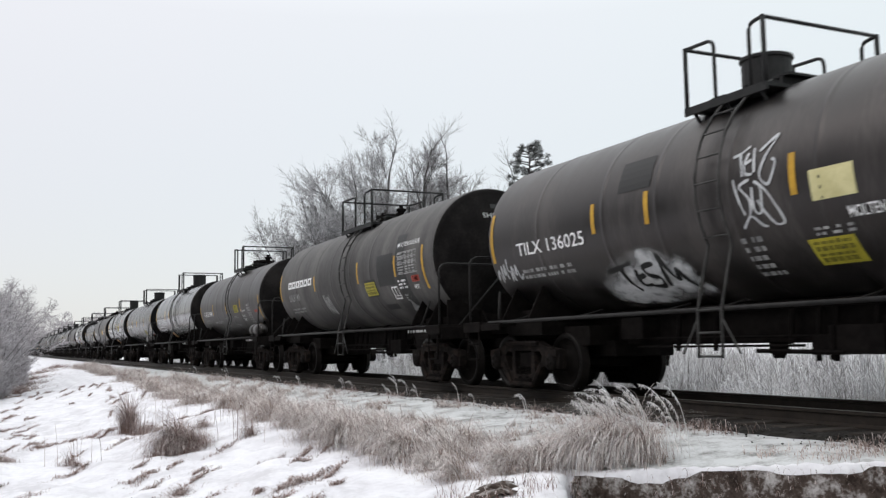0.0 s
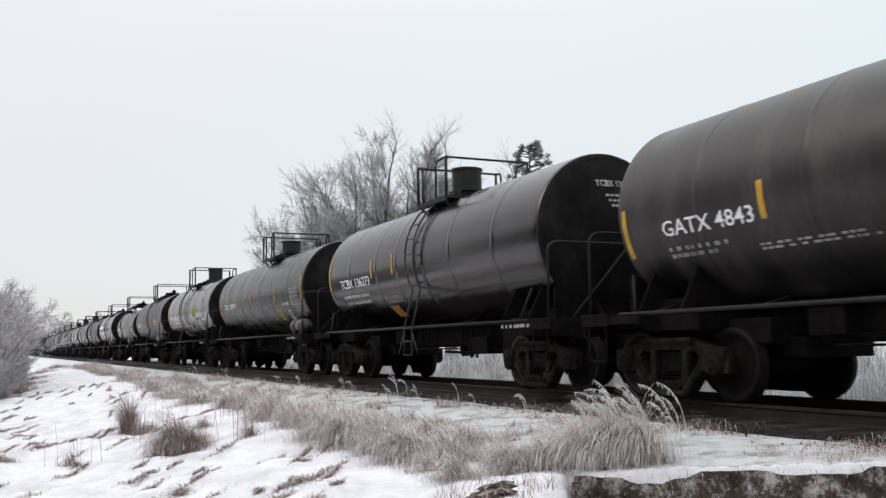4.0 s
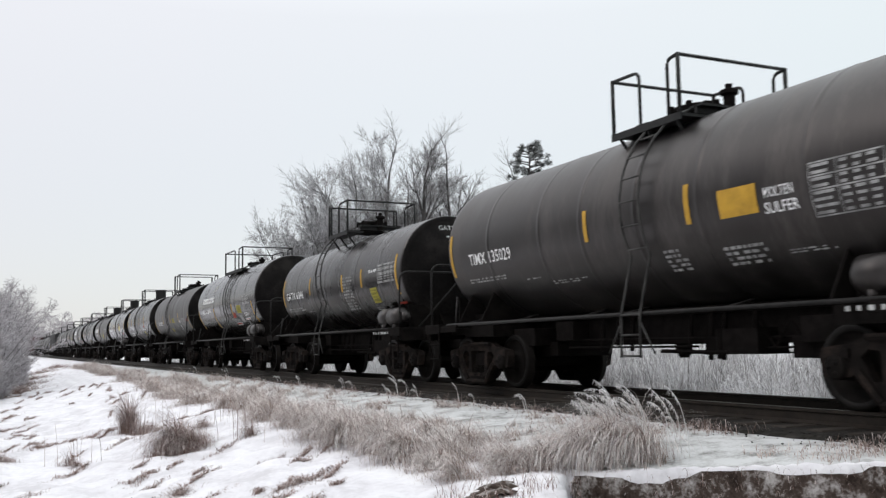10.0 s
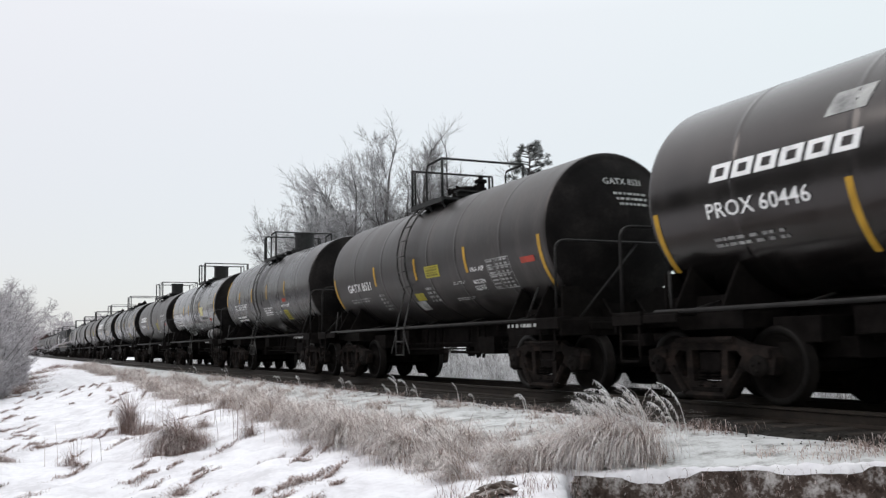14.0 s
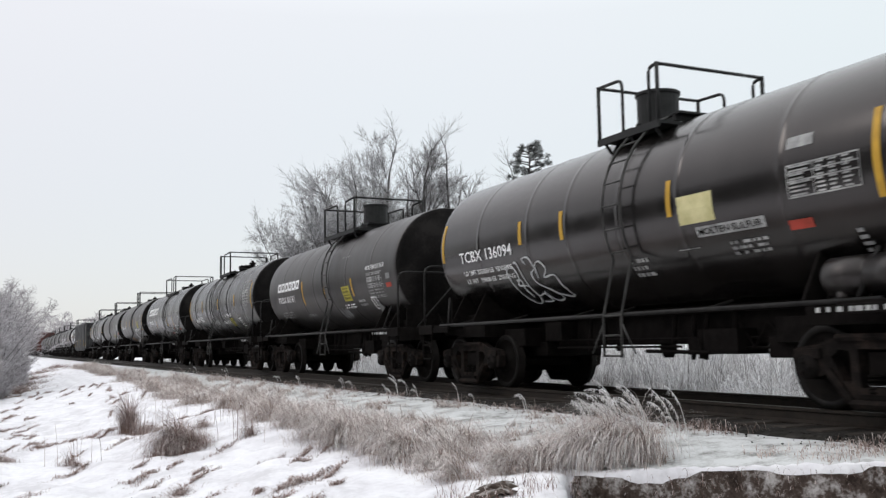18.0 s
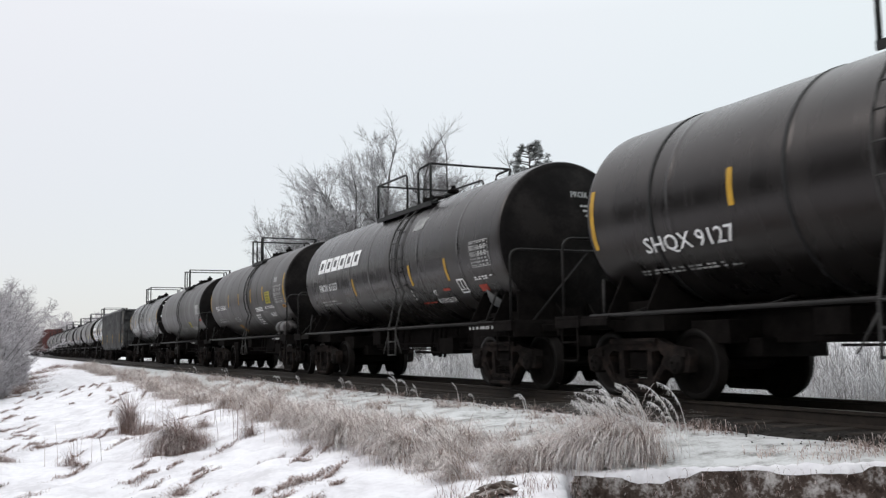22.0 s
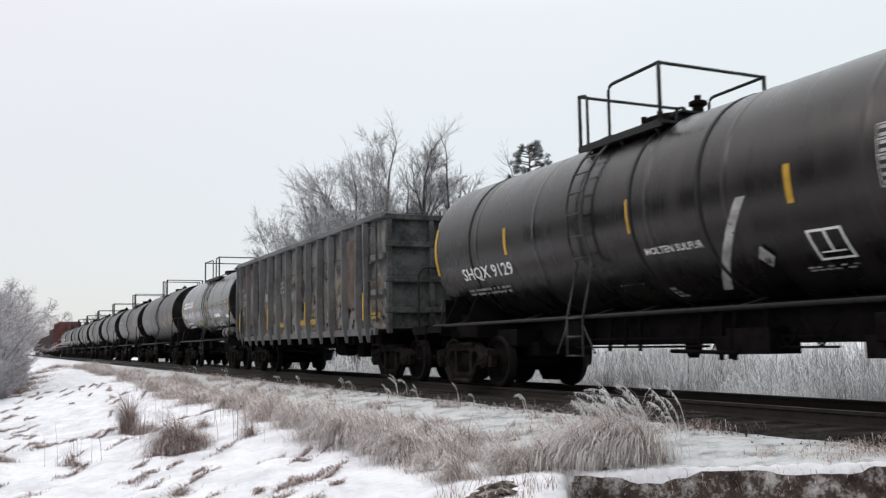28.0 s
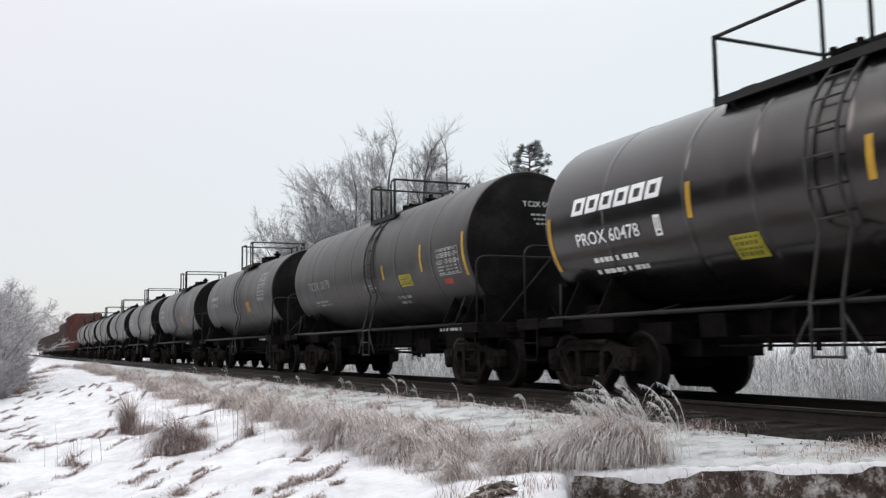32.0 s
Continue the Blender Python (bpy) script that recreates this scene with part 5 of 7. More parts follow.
def table(car, x, z, w, h, seed=1, mat=None, rows=8):
    """A boxed panel of small print with ruled lines."""
    rng = random.Random(seed)
    bm = bmesh.new()
    pitch = h / rows
    for i in range(rows + 1):
        if i in (0, rows, rows // 2, rows - 2):
            sheet(bm, 0, i * pitch - 0.008, w, i * pitch + 0.008)
    for i in range(rows):
        sheet(bm, 0.03, (i + 0.3) * pitch, w * rng.uniform(0.24, 0.36), (i + 0.75) * pitch)
        for c in (0.42, 0.6, 0.78):
            sheet(bm, w * c, (i + 0.3) * pitch, w * (c + rng.uniform(0.08, 0.14)), (i + 0.75) * pitch)
    for a in (0, w * 0.38, w):
        sheet(bm, a - 0.006, 0, a + 0.006, h)
    return tagged(decal(car, "test_panel", bm, x, z, mat or M_WHITE_OLD, "white-ruled stencilled test panel", 0.009), kind="stuff")


def outline_box(car, x, z, w, h, mat=None):
    bm = bmesh.new()
    e = 0.03
    for q in ((0, 0, w, e), (0, h - e, w, h), (0, e, e, h - e), (w - e, e, w, h - e), (w * 0.5 - e / 2, h * 0.3, w * 0.5 + e / 2, h - e), (w * 0.15, h * 0.25, w * 0.85, h * 0.3)):
        sheet(bm, *q)
    return decal(car, "stencil_frame", bm, x, z, mat or M_WHITE, "", 0.009)


def diamond(car, x, z, w, mat=None, plate=True):
    bm = bmesh.new()
    bm.faces.new([bm.verts.new(q) for q in ((0, -w, 0), (w * 0.8, 0, 0), (0, w, 0), (-w * 0.8, 0, 0))])
    ob = decal(car, "placard", bm, x, z, mat or M_GREY_DECAL, "grey diamond placard", 0.03)
    bm = bmesh.new()
    sheet(bm, -w * 0.25, -w * 0.25, -w * 0.05, w * 0.25)
    sheet(bm, w * 0.05, -w * 0.25, w * 0.25, w * 0.25)
    decal(car, "placard_mark", bm, x, z - 0.25 * w, M_BLACK_DECAL, "", 0.036)
    return ob


def stripe(car, x, z, h, w=0.09, mat=None):
    return patch(car, x - w / 2, z, w, h, mat or M_YELLOW, "reflective_strip", "yellow reflective strip")


def brand_block(car, x, z, w, h, mat=None):
    """The owner's wordmark as plain slanted blocks, each with a slot."""
    bm = bmesh.new()
    n, lean = 6, 0.28
    cell = w / n
    for i in range(n):
        a, b = i * cell, i * cell + cell * 0.86
        e = cell * 0.24
        for q in ((a, 0, b, h * 0.26), (a, h * 0.74, b, h), (a, h * 0.26, a + e, h * 0.74), (b - e, h * 0.26, b, h * 0.74)):
            bm.faces.new([bm.verts.new((u + lean * c, c, 0)) for u, c in ((q[0], q[1]), (q[2], q[1]), (q[2], q[3]), (q[0], q[3]))])
    return decal(car, "wordmark", bm, x, z, mat or M_WHITE, "white slanted block wordmark", 0.009)


def scrawl(car, x, z, w, h, seed, mat=None, thick=0.05, turns=9):
    """A spray-painted tag: crowded looping letters, each stroke overshooting."""
    rng = random.Random(seed)
    bm = bmesh.new()
    thick *= 0.6
    n = max(4, turns // 2)
    strokes = []
    for i in range(n):
        cx, wide = w * (i + 0.5) / n, w / n * 0.62
        pts = []
        for k in range(rng.randint(6, 10)):
            s = k / 6
            pts.append(Vector((cx + wide * rng.uniform(-0.75, 0.75), h * min(1, max(0, (k % 2) * 0.75 + rng.uniform(-0.05, 0.3))), 0)))
        strokes.append(pts)
    for pts in strokes:
        dense = []
        for i in range(len(pts) - 1):
            p0, p1, p2, p3 = pts[max(i - 1, 0)], pts[i], pts[i + 1], pts[min(i + 2, len(pts) - 1)]
            for k in range(8):
                s = k / 8
                dense.append(0.5 * (2 * p1 + (p2 - p0) * s + (2 * p0 - 5 * p1 + 4 * p2 - p3) * s * s + (3 * p1 - p0 - 3 * p2 + p3) * s ** 3))
        dense.append(pts[-1])
        for i, (a, b) in enumerate(zip(dense, dense[1:])):
            d = b - a
            if d.length < 1e-4:
                continue
            t = thick * (0.65 + 0.5 * abs(math.sin(i * 0.35 + seed)))
            side = Vector((-d.y, d.x, 0)).normalized() * t / 2
            e = d.normalized() * t * 0.3
            bm.faces.new([bm.verts.new(q) for q in (a - side - e, b - side + e, b + side + e, a + side - e)])
    return decal(car, "graffiti", bm, x, z, mat or M_GRAFFITI, "pale spray-painted scrawl", 0.010 if mat != M_SMEAR else 0.006)


def sprayed(name, rgb, strength):
    """Spray paint that thins out where its cover falls off."""
    m = material(name, [tuple(0.75 * c for c in rgb), rgb], 0.7, scale=3, bump=0.0)
    nd, lk = m.node_tree.nodes, m.node_tree.links
    cover = nd.new("ShaderNodeAttribute")
    cover.attribute_name = "cover"
    tc = nd.new("ShaderNodeTexCoord")
    grain = nd.new("ShaderNodeTexNoise")
    grain.inputs["Scale"].default_value, grain.inputs["Detail"].default_value = 7.0, 5
    lk.new(tc.outputs["Object"], grain.inputs["Vector"])
    mul = nd.new("ShaderNodeMath")
    mul.operation = "MULTIPLY"
    lk.new(cover.outputs["Fac"], mul.inputs[0])
    lk.new(grain.outputs["Fac"], mul.inputs[1])
    edge = nd.new("ShaderNodeMapRange")
    edge.inputs["From Min"].default_value, edge.inputs["From Max"].default_value = 0.04, 0.5
    edge.inputs["To Max"].default_value = strength
    lk.new(mul.outputs[0], edge.inputs["Value"])
    lk.new(edge.outputs[0], nd["Principled BSDF"].inputs["Alpha"])
    return m


M_SPRAY = sprayed("white_spray_mist", (0.62, 0.63, 0.64), 0.95)


def spray_cloud(car, x, z, w, h, puffs):
    """A patch of overspray built up from puffs (u, v, radius) in shares of its width and height."""
    bm = bmesh.new()
    nx, nz = 44, 26
    layer = bm.verts.layers.float.new("cover")
    grid = []
    for i in range(nx + 1):
        row = []
        for k in range(nz + 1):
            u, v = i / nx, k / nz
            vert = bm.verts.new((u * w, v * h, 0))
            c = sum(math.exp(-(((u - a) * w / h) ** 2 + (v - b) ** 2) / (r * r)) for a, b, r in puffs)
            rim = min(u, 1 - u, v, 1 - v)
            vert[layer] = min(1.0, c) * smooth_step(0.0, 0.08, rim)
            row.append(vert)
        grid.append(row)
    for i in range(nx):
        for k in range(nz):
            bm.faces.new((grid[i][k], grid[i + 1][k], grid[i + 1][k + 1], grid[i][k + 1]))
    return decal(car, "overspray", bm, x, z, M_SPRAY, "cloudy white overspray", 0.007)


def tag(car, x, z, w, h, strokes, mat, thick, lift=0.011):
    """Hand-sprayed strokes; each is a run of (u, v) in shares of the width and height, drawn as a smooth line."""
    bm = bmesh.new()
    for run in strokes:
        pts = [Vector((u * w, v * h, 0)) for u, v in run]
        dense = []
        for i in range(len(pts) - 1):
            p0, p1, p2, p3 = pts[max(i - 1, 0)], pts[i], pts[i + 1], pts[min(i + 2, len(pts) - 1)]
            for k in range(7):
                s = k / 7
                dense.append(0.5 * (2 * p1 + (p2 - p0) * s + (2 * p0 - 5 * p1 + 4 * p2 - p3) * s * s + (3 * p1 - p0 - 3 * p2 + p3) * s ** 3))
        dense.append(pts[-1])
        for i, (a, b) in enumerate(zip(dense, dense[1:])):
            d = b - a
            if d.length > 1e-4:
                side = Vector((-d.y, d.x, 0)).normalized() * thick * (0.42 + 0.12 * math.sin(i * 0.5))
                e = d.normalized() * thick * 0.25
                bm.faces.new([bm.verts.new(q) for q in (a - side - e, b - side + e, b + side + e, a + side - e)])
    return decal(car, "graffiti", bm, x, z, mat, "hand-sprayed graffiti strokes", lift)


CARS = []


def tank_car(centre, label, paint="black", dome="manway", ladder=True, reservoir=True, bands=(), half=5.0, dx=0.0, a=0.7, gap=(-0.1, 0.5), bx=0.35, radius=R_TANK):
    SIZE["r"], SIZE["z"] = radius, 1.21 + radius
    car = empty_thing("tank_car", label, "tank car", "tank cars of the train")
    CARS.append((car, centre))
    mat = {"black": M_TANK, "gloss": M_TANK_GLOSS, "dusty": M_TANK_DUSTY, "grey": M_TANK_GREY}[paint]
    part("tank", tank_mesh(mat, paint, half), None, car, {"black": "black painted insulated tank", "gloss": "glossy black insulated tank", "dusty": "dusty black insulated tank", "grey": "weathered grey insulated tank"}[paint])
    for x in bands:
        part("tank_band", shared("band_%d" % (radius * 1000), band_mesh), None, car).location = (x, 0, 0)
    tagged(part("small_print", shared("edge_print", edge_print_mesh), None, car), kind="stuff").location = (half + 0.38, 0, 0)
    part("centre_sill", shared("centre_sill_%d" % (half * 100), lambda: centre_sill_mesh(half)), None, car)
    part("side_pipe", shared("side_pipe_%d" % (half * 100), lambda: side_pipe_mesh(half)), None, car, "long grey pipe rail above the bogies")
    part("bottom_outlet", shared("outlet", outlet_mesh), None, car, "black outlet valve, pipes and brake rods")
    for s in (-1, 1):
        turn = pose(0, 0, 0, 0, 0, 0 if s > 0 else 180)
        for name, key, make, x in (("end_platform", "end_platform", end_platform_mesh, half + 0.38), ("end_rail", "end_rail", end_rail_mesh, half + 0.55), ("coupler", "coupler", coupler_mesh, half + 0.62), ("end_brace", "end_brace", end_brace_mesh, half), ("saddle", "saddle", saddle_mesh, half - 0.75), ("draft_pocket", "draft_pocket", draft_pocket_mesh, half - 0.2), ("draft_plate", "draft_plate", draft_plate_mesh, half + 0.1), ("cross_bearer", "cross_bearer", cross_bearer_mesh, half - 1.75)):
            part(name, shared(key, make), None, car).matrix_basis = turn @ pose(x, 0, 0)
        for y0 in (-1.46, 1.46):
            part("step", shared("step", step_mesh), None, car, "grey stirrup step").location = (s * (half + 0.35), y0, 0)
        bogie(car, half - 0.45 if s > 0 else 0.6 - half)
        part("dome_railing", dome_rail_mesh(a, gap[0] if s < 0 else gap[1], s), None, car, "black pipe railing").location = (dx, 0, 0)
        part("walkway", walkway_mesh(a), None, car, "dark grating walkway").matrix_basis = pose(dx, 0, 0, 0, 0, 0 if s < 0 else 180)
        part("cross_walk", shared("cross_walk", cross_walk_mesh), None, car).location = (dx + s * (a - 0.14), 0, 0)
    if dome != "manway":
        part("valve_bonnet", shared(dome, lambda: bonnet_mesh(0.5 if dome == "bonnet" else 0.6)), None, car, "dark cylindrical valve bonnet").location = (bx, 0, 0)
    else:
        part("manway", shared("manway", manway_mesh), None, car, "low round manway lid with valves").location = (dx, 0, 0)
    if ladder:
        part("ladder", shared("ladder", ladder_mesh), None, car, "grey pipe ladder").location = (dx + (gap[0] + gap[1]) / 2, 0, 0)
    if reservoir:
        part("air_reservoir", shared("reservoir", reservoir_mesh), None, car, "dark cylindrical air reservoir").location = (half - 0.35, -1.18, 1.36)
    return car


def gondola(centre):
    """A high-sided scrap gondola with ribbed, battered sides."""
    car = empty_thing("gondola_car", "battered grey steel gondola car with rust patches and ribs", "gondola car")
    CARS.append((car, centre))
    L, W, Z0, Z1 = 6.75, 1.5, 1.02, 3.5
    rng = random.Random(4)
    for s in (-1, 1):
        bm = bmesh.new()
        nx, nz = 130, 24
        grid = []
        for i in range(nx + 1):
            row = []
            for k in range(nz + 1):
                x, z = -L + 2 * L * i / nx, Z0 + 0.1 + (Z1 - Z0 - 0.1) * k / nz
                dent = 0.06 * noise.noise(Vector((x * 1.3, z * 1.5, s * 3))) + 0.03 * noise.noise(Vector((x * 4, z * 3.4, s)))
                row.append(bm.verts.new((x, s * (W + dent), z)))
            grid.append(row)
        for i in range(nx):
            for k in range(nz):
                bm.faces.new((grid[i][k], grid[i + 1][k], grid[i + 1][k + 1], grid[i][k + 1]))
        geom = bmesh.ops.extrude_face_region(bm, geom=list(bm.faces))
        for v in geom["geom"]:
            if isinstance(v, bmesh.types.BMVert):
                v.co.y -= s * 0.03
        bmesh.ops.recalc_face_normals(bm, faces=list(bm.faces))
        part("side_panel", bm, M_GON_TAN, car, "dented, scraped grey side sheet")
        bm = bmesh.new()
        box(bm, 0, s * (W + 0.04), Z1 + 0.03, 2 * L, 0.16, 0.13)
        part("top_chord", bevelled(bm, 0.02), M_GON, car)
        bm = bmesh.new()
        box(bm, 0, s * (W + 0.01), Z0 + 0.05, 2 * L - 1.2, 0.08, 0.15)
        part("side_sill", bevelled(bm, 0.01), M_GON, car)
        posts = [-6.6, -6.05, -5.1, -4.25, -3.4, -2.42, -1.52, -0.5, 0.55, 1.4, 2.4, 3.3, 4.3, 5.25, 5.75]
        for i, x in enumerate(posts):
            bm = bmesh.new()
            d = 0.15
            zb = Z0 - (0.18 if i not in (0,) else 0)
            prof = [(-0.055, 0), (-0.03, -d), (0.03, -d), (0.055, 0)]
            rings = []
            bow = rng.uniform(-0.03, 0.03)
            for z, k, wide in ((zb, 0.35, 0.5), (Z0 + 0.12, 0.8, 0.9), (Z0 + 0.4, 1.0, 1.0), (2.0, 1.0, 1.0), (2.8, 1.0, 1.0), (Z1 - 0.05, 1.0, 1.0)):
                lean_x = bow * math.sin((z - Z0) * 1.9) + rng.uniform(-0.012, 0.012)
                rings.append([bm.verts.new((x + a * wide + lean_x, s * (W + 0.02 - c * k), z)) for a, c in prof])
            for r0, r1 in zip(rings, rings[1:]):
                for q in range(4):
                    bm.faces.new((r0[q], r0[(q + 1) % 4], r1[(q + 1) % 4], r1[q]))
            bm.faces.new(rings[0])
            bm.faces.new(rings[-1][::-1])
            bmesh.ops.recalc_face_normals(bm, faces=list(bm.faces))
            part("rib", bm, M_GON, car)
    for s in (-1, 1):
        bm = bmesh.new()
        box(bm, s * (L - 0.03), 0, (Z0 + Z1) / 2 + 0.05, 0.06, 2 * W - 0.04, Z1 - Z0 - 0.1)
        part("end_panel", bm, M_GON_END, car, "grey steel end sheet")
        for z in (1.5, 2.15, 2.9, Z1 - 0.02):
            bm = bmesh.new()
            box(bm, s * (L + 0.05), 0, z, 0.12, 2 * W + 0.1, 0.12)
            part("end_rib", bevelled(bm, 0.015), M_GON_END, car)
        for y in (-1.47, -0.5, 0.5, 1.47):
            bm = bmesh.new()
            box(bm, s * (L + 0.047), y, 2.25, 0.1, 0.1, 2.45)
            part("end_post", bm, M_GON_END, car)
        for y in (-1.56, 1.56):
            bm = bmesh.new()
            top = 3.4 if s > 0 else 2.05
            for x in (5.98, 6.46):
                box(bm, s * x, y + (0.07 if y > 0 else -0.07), (1.25 + top) / 2, 0.05, 0.03, top - 1.25)
            for k in range(6 if s > 0 else 3):
                tube(bm, [(s * 5.98, y * 1.06, 1.4 + k * (0.38 if s > 0 else 0.26)), (s * 6.46, y * 1.06, 1.4 + k * (0.38 if s > 0 else 0.26))], 0.014)
            part("corner_ladder", bm, M_GON_END, car, "grey corner ladder")
            for z in (1.9, 2.65):
                bm = bmesh.new()
                box(bm, s * 6.22, y, z, 1.0, 0.08, 0.14)
                part("corner_band", bevelled(bm, 0.015), M_GON, car)
            bm = bmesh.new()
            tube(bm, round_path([(s * 6.0, y, 1.1), (s * 6.05, y, 0.5), (s * 6.45, y, 0.5), (s * 6.5, y, 1.1)], 0.05), 0.018)
            tube(bm, [(s * 6.02, y, 0.78), (s * 6.48, y, 0.78)], 0.016)
            part("stirrup_step", bm, M_FRAME, car, "dark stirrup step")
        part("coupler", shared("coupler", coupler_mesh), None, car).matrix_basis = pose(0, 0, 0, 0, 0, 0 if s > 0 else 180) @ pose(6.85, 0, 0)
        bogie(car, s * 5.75)
    bm = bmesh.new()
    box(bm, 0, 0, Z0 + 0.12, 2 * L - 0.1, 2 * W - 0.08, 0.1)
    part("floor_plate", bm, M_FRAME, car)
    bm = bmesh.new()
    box(bm, 0, 0, 0.88, 2 * L, 0.5, 0.3)
    part("centre_sill", bevelled(bm), M_FRAME, car)
    for x in (-5.75, -4.2, -3, -1, 1, 3, 4.2, 5.75):
        bm = bmesh.new()
        box(bm, x, 0, 0.94, 0.2, 2.7, 0.26)
        part("cross_beam", bevelled(bm), M_FRAME, car)
    bm = bmesh.new()
    box(bm, 2.95, -0.5, 0.70, 0.5, 0.4, 0.4)
    part("brake_valve", bevelled(bm, 0.03), M_FRAME, car)
    bm = bmesh.new()
    lathe(bm, [(-1.3, 0.05), (-1.25, 0.2), (-0.4, 0.2), (-0.35, 0.05)], "x", 14, (2.2, -0.5, 0.72))
    part("air_reservoir", bm, M_FRAME, car)
    bm = bmesh.new()
    tube(bm, [(-4.5, -0.6, 0.66), (4.5, -0.6, 0.66)], 0.02)
    part("brake_rod", bm, M_FRAME, car)
    bm = bmesh.new()
    tube(bm, [(-4.5, -0.9, 0.82), (0, -0.9, 0.58), (0.6, -0.7, 0.62)], 0.016)
    part("brake_pipe", bm, M_FRAME, car)
    part("brake_wheel", shared("brake_wheel", brake_wheel_mesh), None, car).matrix_basis = pose(6.98, -0.15, 3.22)
    # patches of rust, bare metal and worn paint on the camera side
    def flat(x, z, w, h, mat, name, label="", out=0.05, rag=0.05):
        bm = bmesh.new()
        n = 14
        up = [bm.verts.new((x + w * i / n, -W - out, z + h + rng.uniform(-rag, rag))) for i in range(n + 1)]
        lo = [bm.verts.new((x + w * i / n, -W - out, z + rng.uniform(-rag, rag))) for i in range(n + 1)]
        for i in range(n):
            bm.faces.new((lo[i], lo[i + 1], up[i + 1], up[i]))
        return part(name, bm, mat, car, label)

    def blot(x, z, w, h, mat, name, label="", out=0.046):
        """A ragged-edged spot."""
        bm = bmesh.new()
        k = rng.uniform(0, 50)
        rim = []
        for i in range(26):
            a = i * math.tau / 26
            s = 1 + 0.9 * noise.noise(Vector((math.cos(a) * 1.6 + k, math.sin(a) * 1.6, 0)))
            rim.append(bm.verts.new((x + w * s * math.cos(a), -W - out, z + h * s * math.sin(a))))
        bm.faces.new(rim)
        return part(name, bm, mat, car, label)
    flat(-5.93, 1.5, 0.72, 1.6, M_GON_RUST, "rust_patch", "red-brown rusted panel", 0.085, 0.02)
    flat(-4.97, 1.5, 0.62, 1.78, M_GON_RUST, "rust_patch", "red-brown rusted panel", 0.085, 0.02)
    blot(-4.72, 2.3, 0.14, 0.45, M_GON, "worn_paint", "worn grey paint", 0.092)
    flat(4.42, 1.62, 0.74, 1.55, M_GON_RUST, "rust_patch", "red-brown rusted panel", 0.085, 0.02)
    for x, z, w, h in ((-5.05, 2.0, 0.07, 0.1), (2.05, 2.5, 0.05, 0.14), (2.9, 2.75, 0.07, 0.1), (-0.15, 2.45, 0.06, 0.12), (3.75, 2.62, 0.08, 0.09)):
        blot(x, z, w, h, M_GON_IN, "gouge", "dark gouge", 0.075)
    bays = (-5.1, -4.25, -3.4, -2.42, -1.52, -0.5, 0.55, 1.4, 2.4, 3.3, 4.3, 5.25)
    for x0, x1 in zip(bays, bays[1:]):
        z = 2.78 + rng.uniform(-0.05, 0.05)
        bm = bmesh.new()
        n = 9
        ys = [-W - 0.012 - 0.06 * noise.noise(Vector(((x0 + (x1 - x0) * i / n) * 1.3, z * 1.5, -3))) * -1 for i in range(n + 1)]
        tube(bm, [(x0 + 0.06 + (x1 - x0 - 0.12) * i / n, min(y, -W - 0.028), z + 0.02 * noise.noise(Vector((x0 + i * 0.5, 3.3, 0)))) for i, y in enumerate(ys)], 0.009, 5)
        part("weld_seam", bm, M_GON_END, car, "dark weld seam")
    for x, z, w, h in ((-1.9, 2.62, 0.09, 0.16), (-1.75, 2.28, 0.12, 0.16), (-3.0, 2.55, 0.05, 0.16), (0.32, 1.75, 0.07, 0.1), (1.9, 1.95, 0.09, 0.12), (2.1, 2.62, 0.05, 0.16), (2.85, 2.45, 0.09, 0.08), (-3.75, 1.42, 0.08, 0.12)):
        blot(x, z, w, h, M_PLACARD, "rust_patch", "dark rusty torn spot", 0.07)
        blot(x + 0.02, z + 0.03, w * 0.45, h * 0.5, M_GON_IN, "gouge", "dark gouge", 0.075)
    for x, w in ((1.6, 0.5), (-1.35, 0.4), (0.7, 0.35), (6.0, 0.55)):
        flat(x, 1.34, w, 0.13, M_YELLOW_OLD, "worn_strip", "worn yellow strip", 0.09, 0.015)
    for x in (5.75, 1.4, -2.42, -6.05):
        bm = bmesh.new()
        box(bm, x, -W - 0.174, 1.62, 0.066, 0.01, 0.6)
        part("reflective_strip", bm, M_YELLOW, car, "yellow reflective strip")
    bm = bmesh.new()
    vs = [bm.verts.new((0.98 + a, -W - 0.092, 2.3 + c)) for a, c in ((0, -0.29), (0.23, 0.01), (-0.01, 0.28), (-0.23, -0.01))]
    bm.faces.new(vs)
    part("placard_board", bm, M_PLACARD, car, "rusty brown diamond placard board")
    flat(0.92, 1.72, 0.2, 0.2, M_PLACARD, "placard_board", "small rusty square board", 0.092, 0.01)
    flat(-0.98 - 0.3, 2.30, 0.40, 0.32, M_CREAM, "stencil_panel", "worn cream stencil panel", 0.094, 0.015)
    for i, body in enumerate(("DO NOT", "HUMP")):
        bm = text_mesh(body, 0.11, 0.75)
        for v in bm.verts:
            v.co = Vector((-1.24 + v.co.x, -W - 0.099, 2.48 - i * 0.15 + v.co.y))
        part("lettering", bm, M_FRAME, car)
    bm = bmesh.new()
    for row, n in ((2.36, 3), (2.13, 4)):
        for k in range(n):
            x = -5.84 + k * 0.145
            for q in ((x, row, 0.03, 0.18), (x + 0.07, row, 0.025, 0.18), (x + 0.03, row + (0.0, 0.075, 0.15)[k % 3], 0.04, 0.03)):
                bm.faces.new([bm.verts.new((q[0] + e * q[2], -W - 0.099, q[1] + f * q[3])) for e, f in ((0, 0), (1, 0), (1, 1), (0, 1))])
    tagged(part("stencil_mark", bm, M_CREAM, car), kind="stuff")
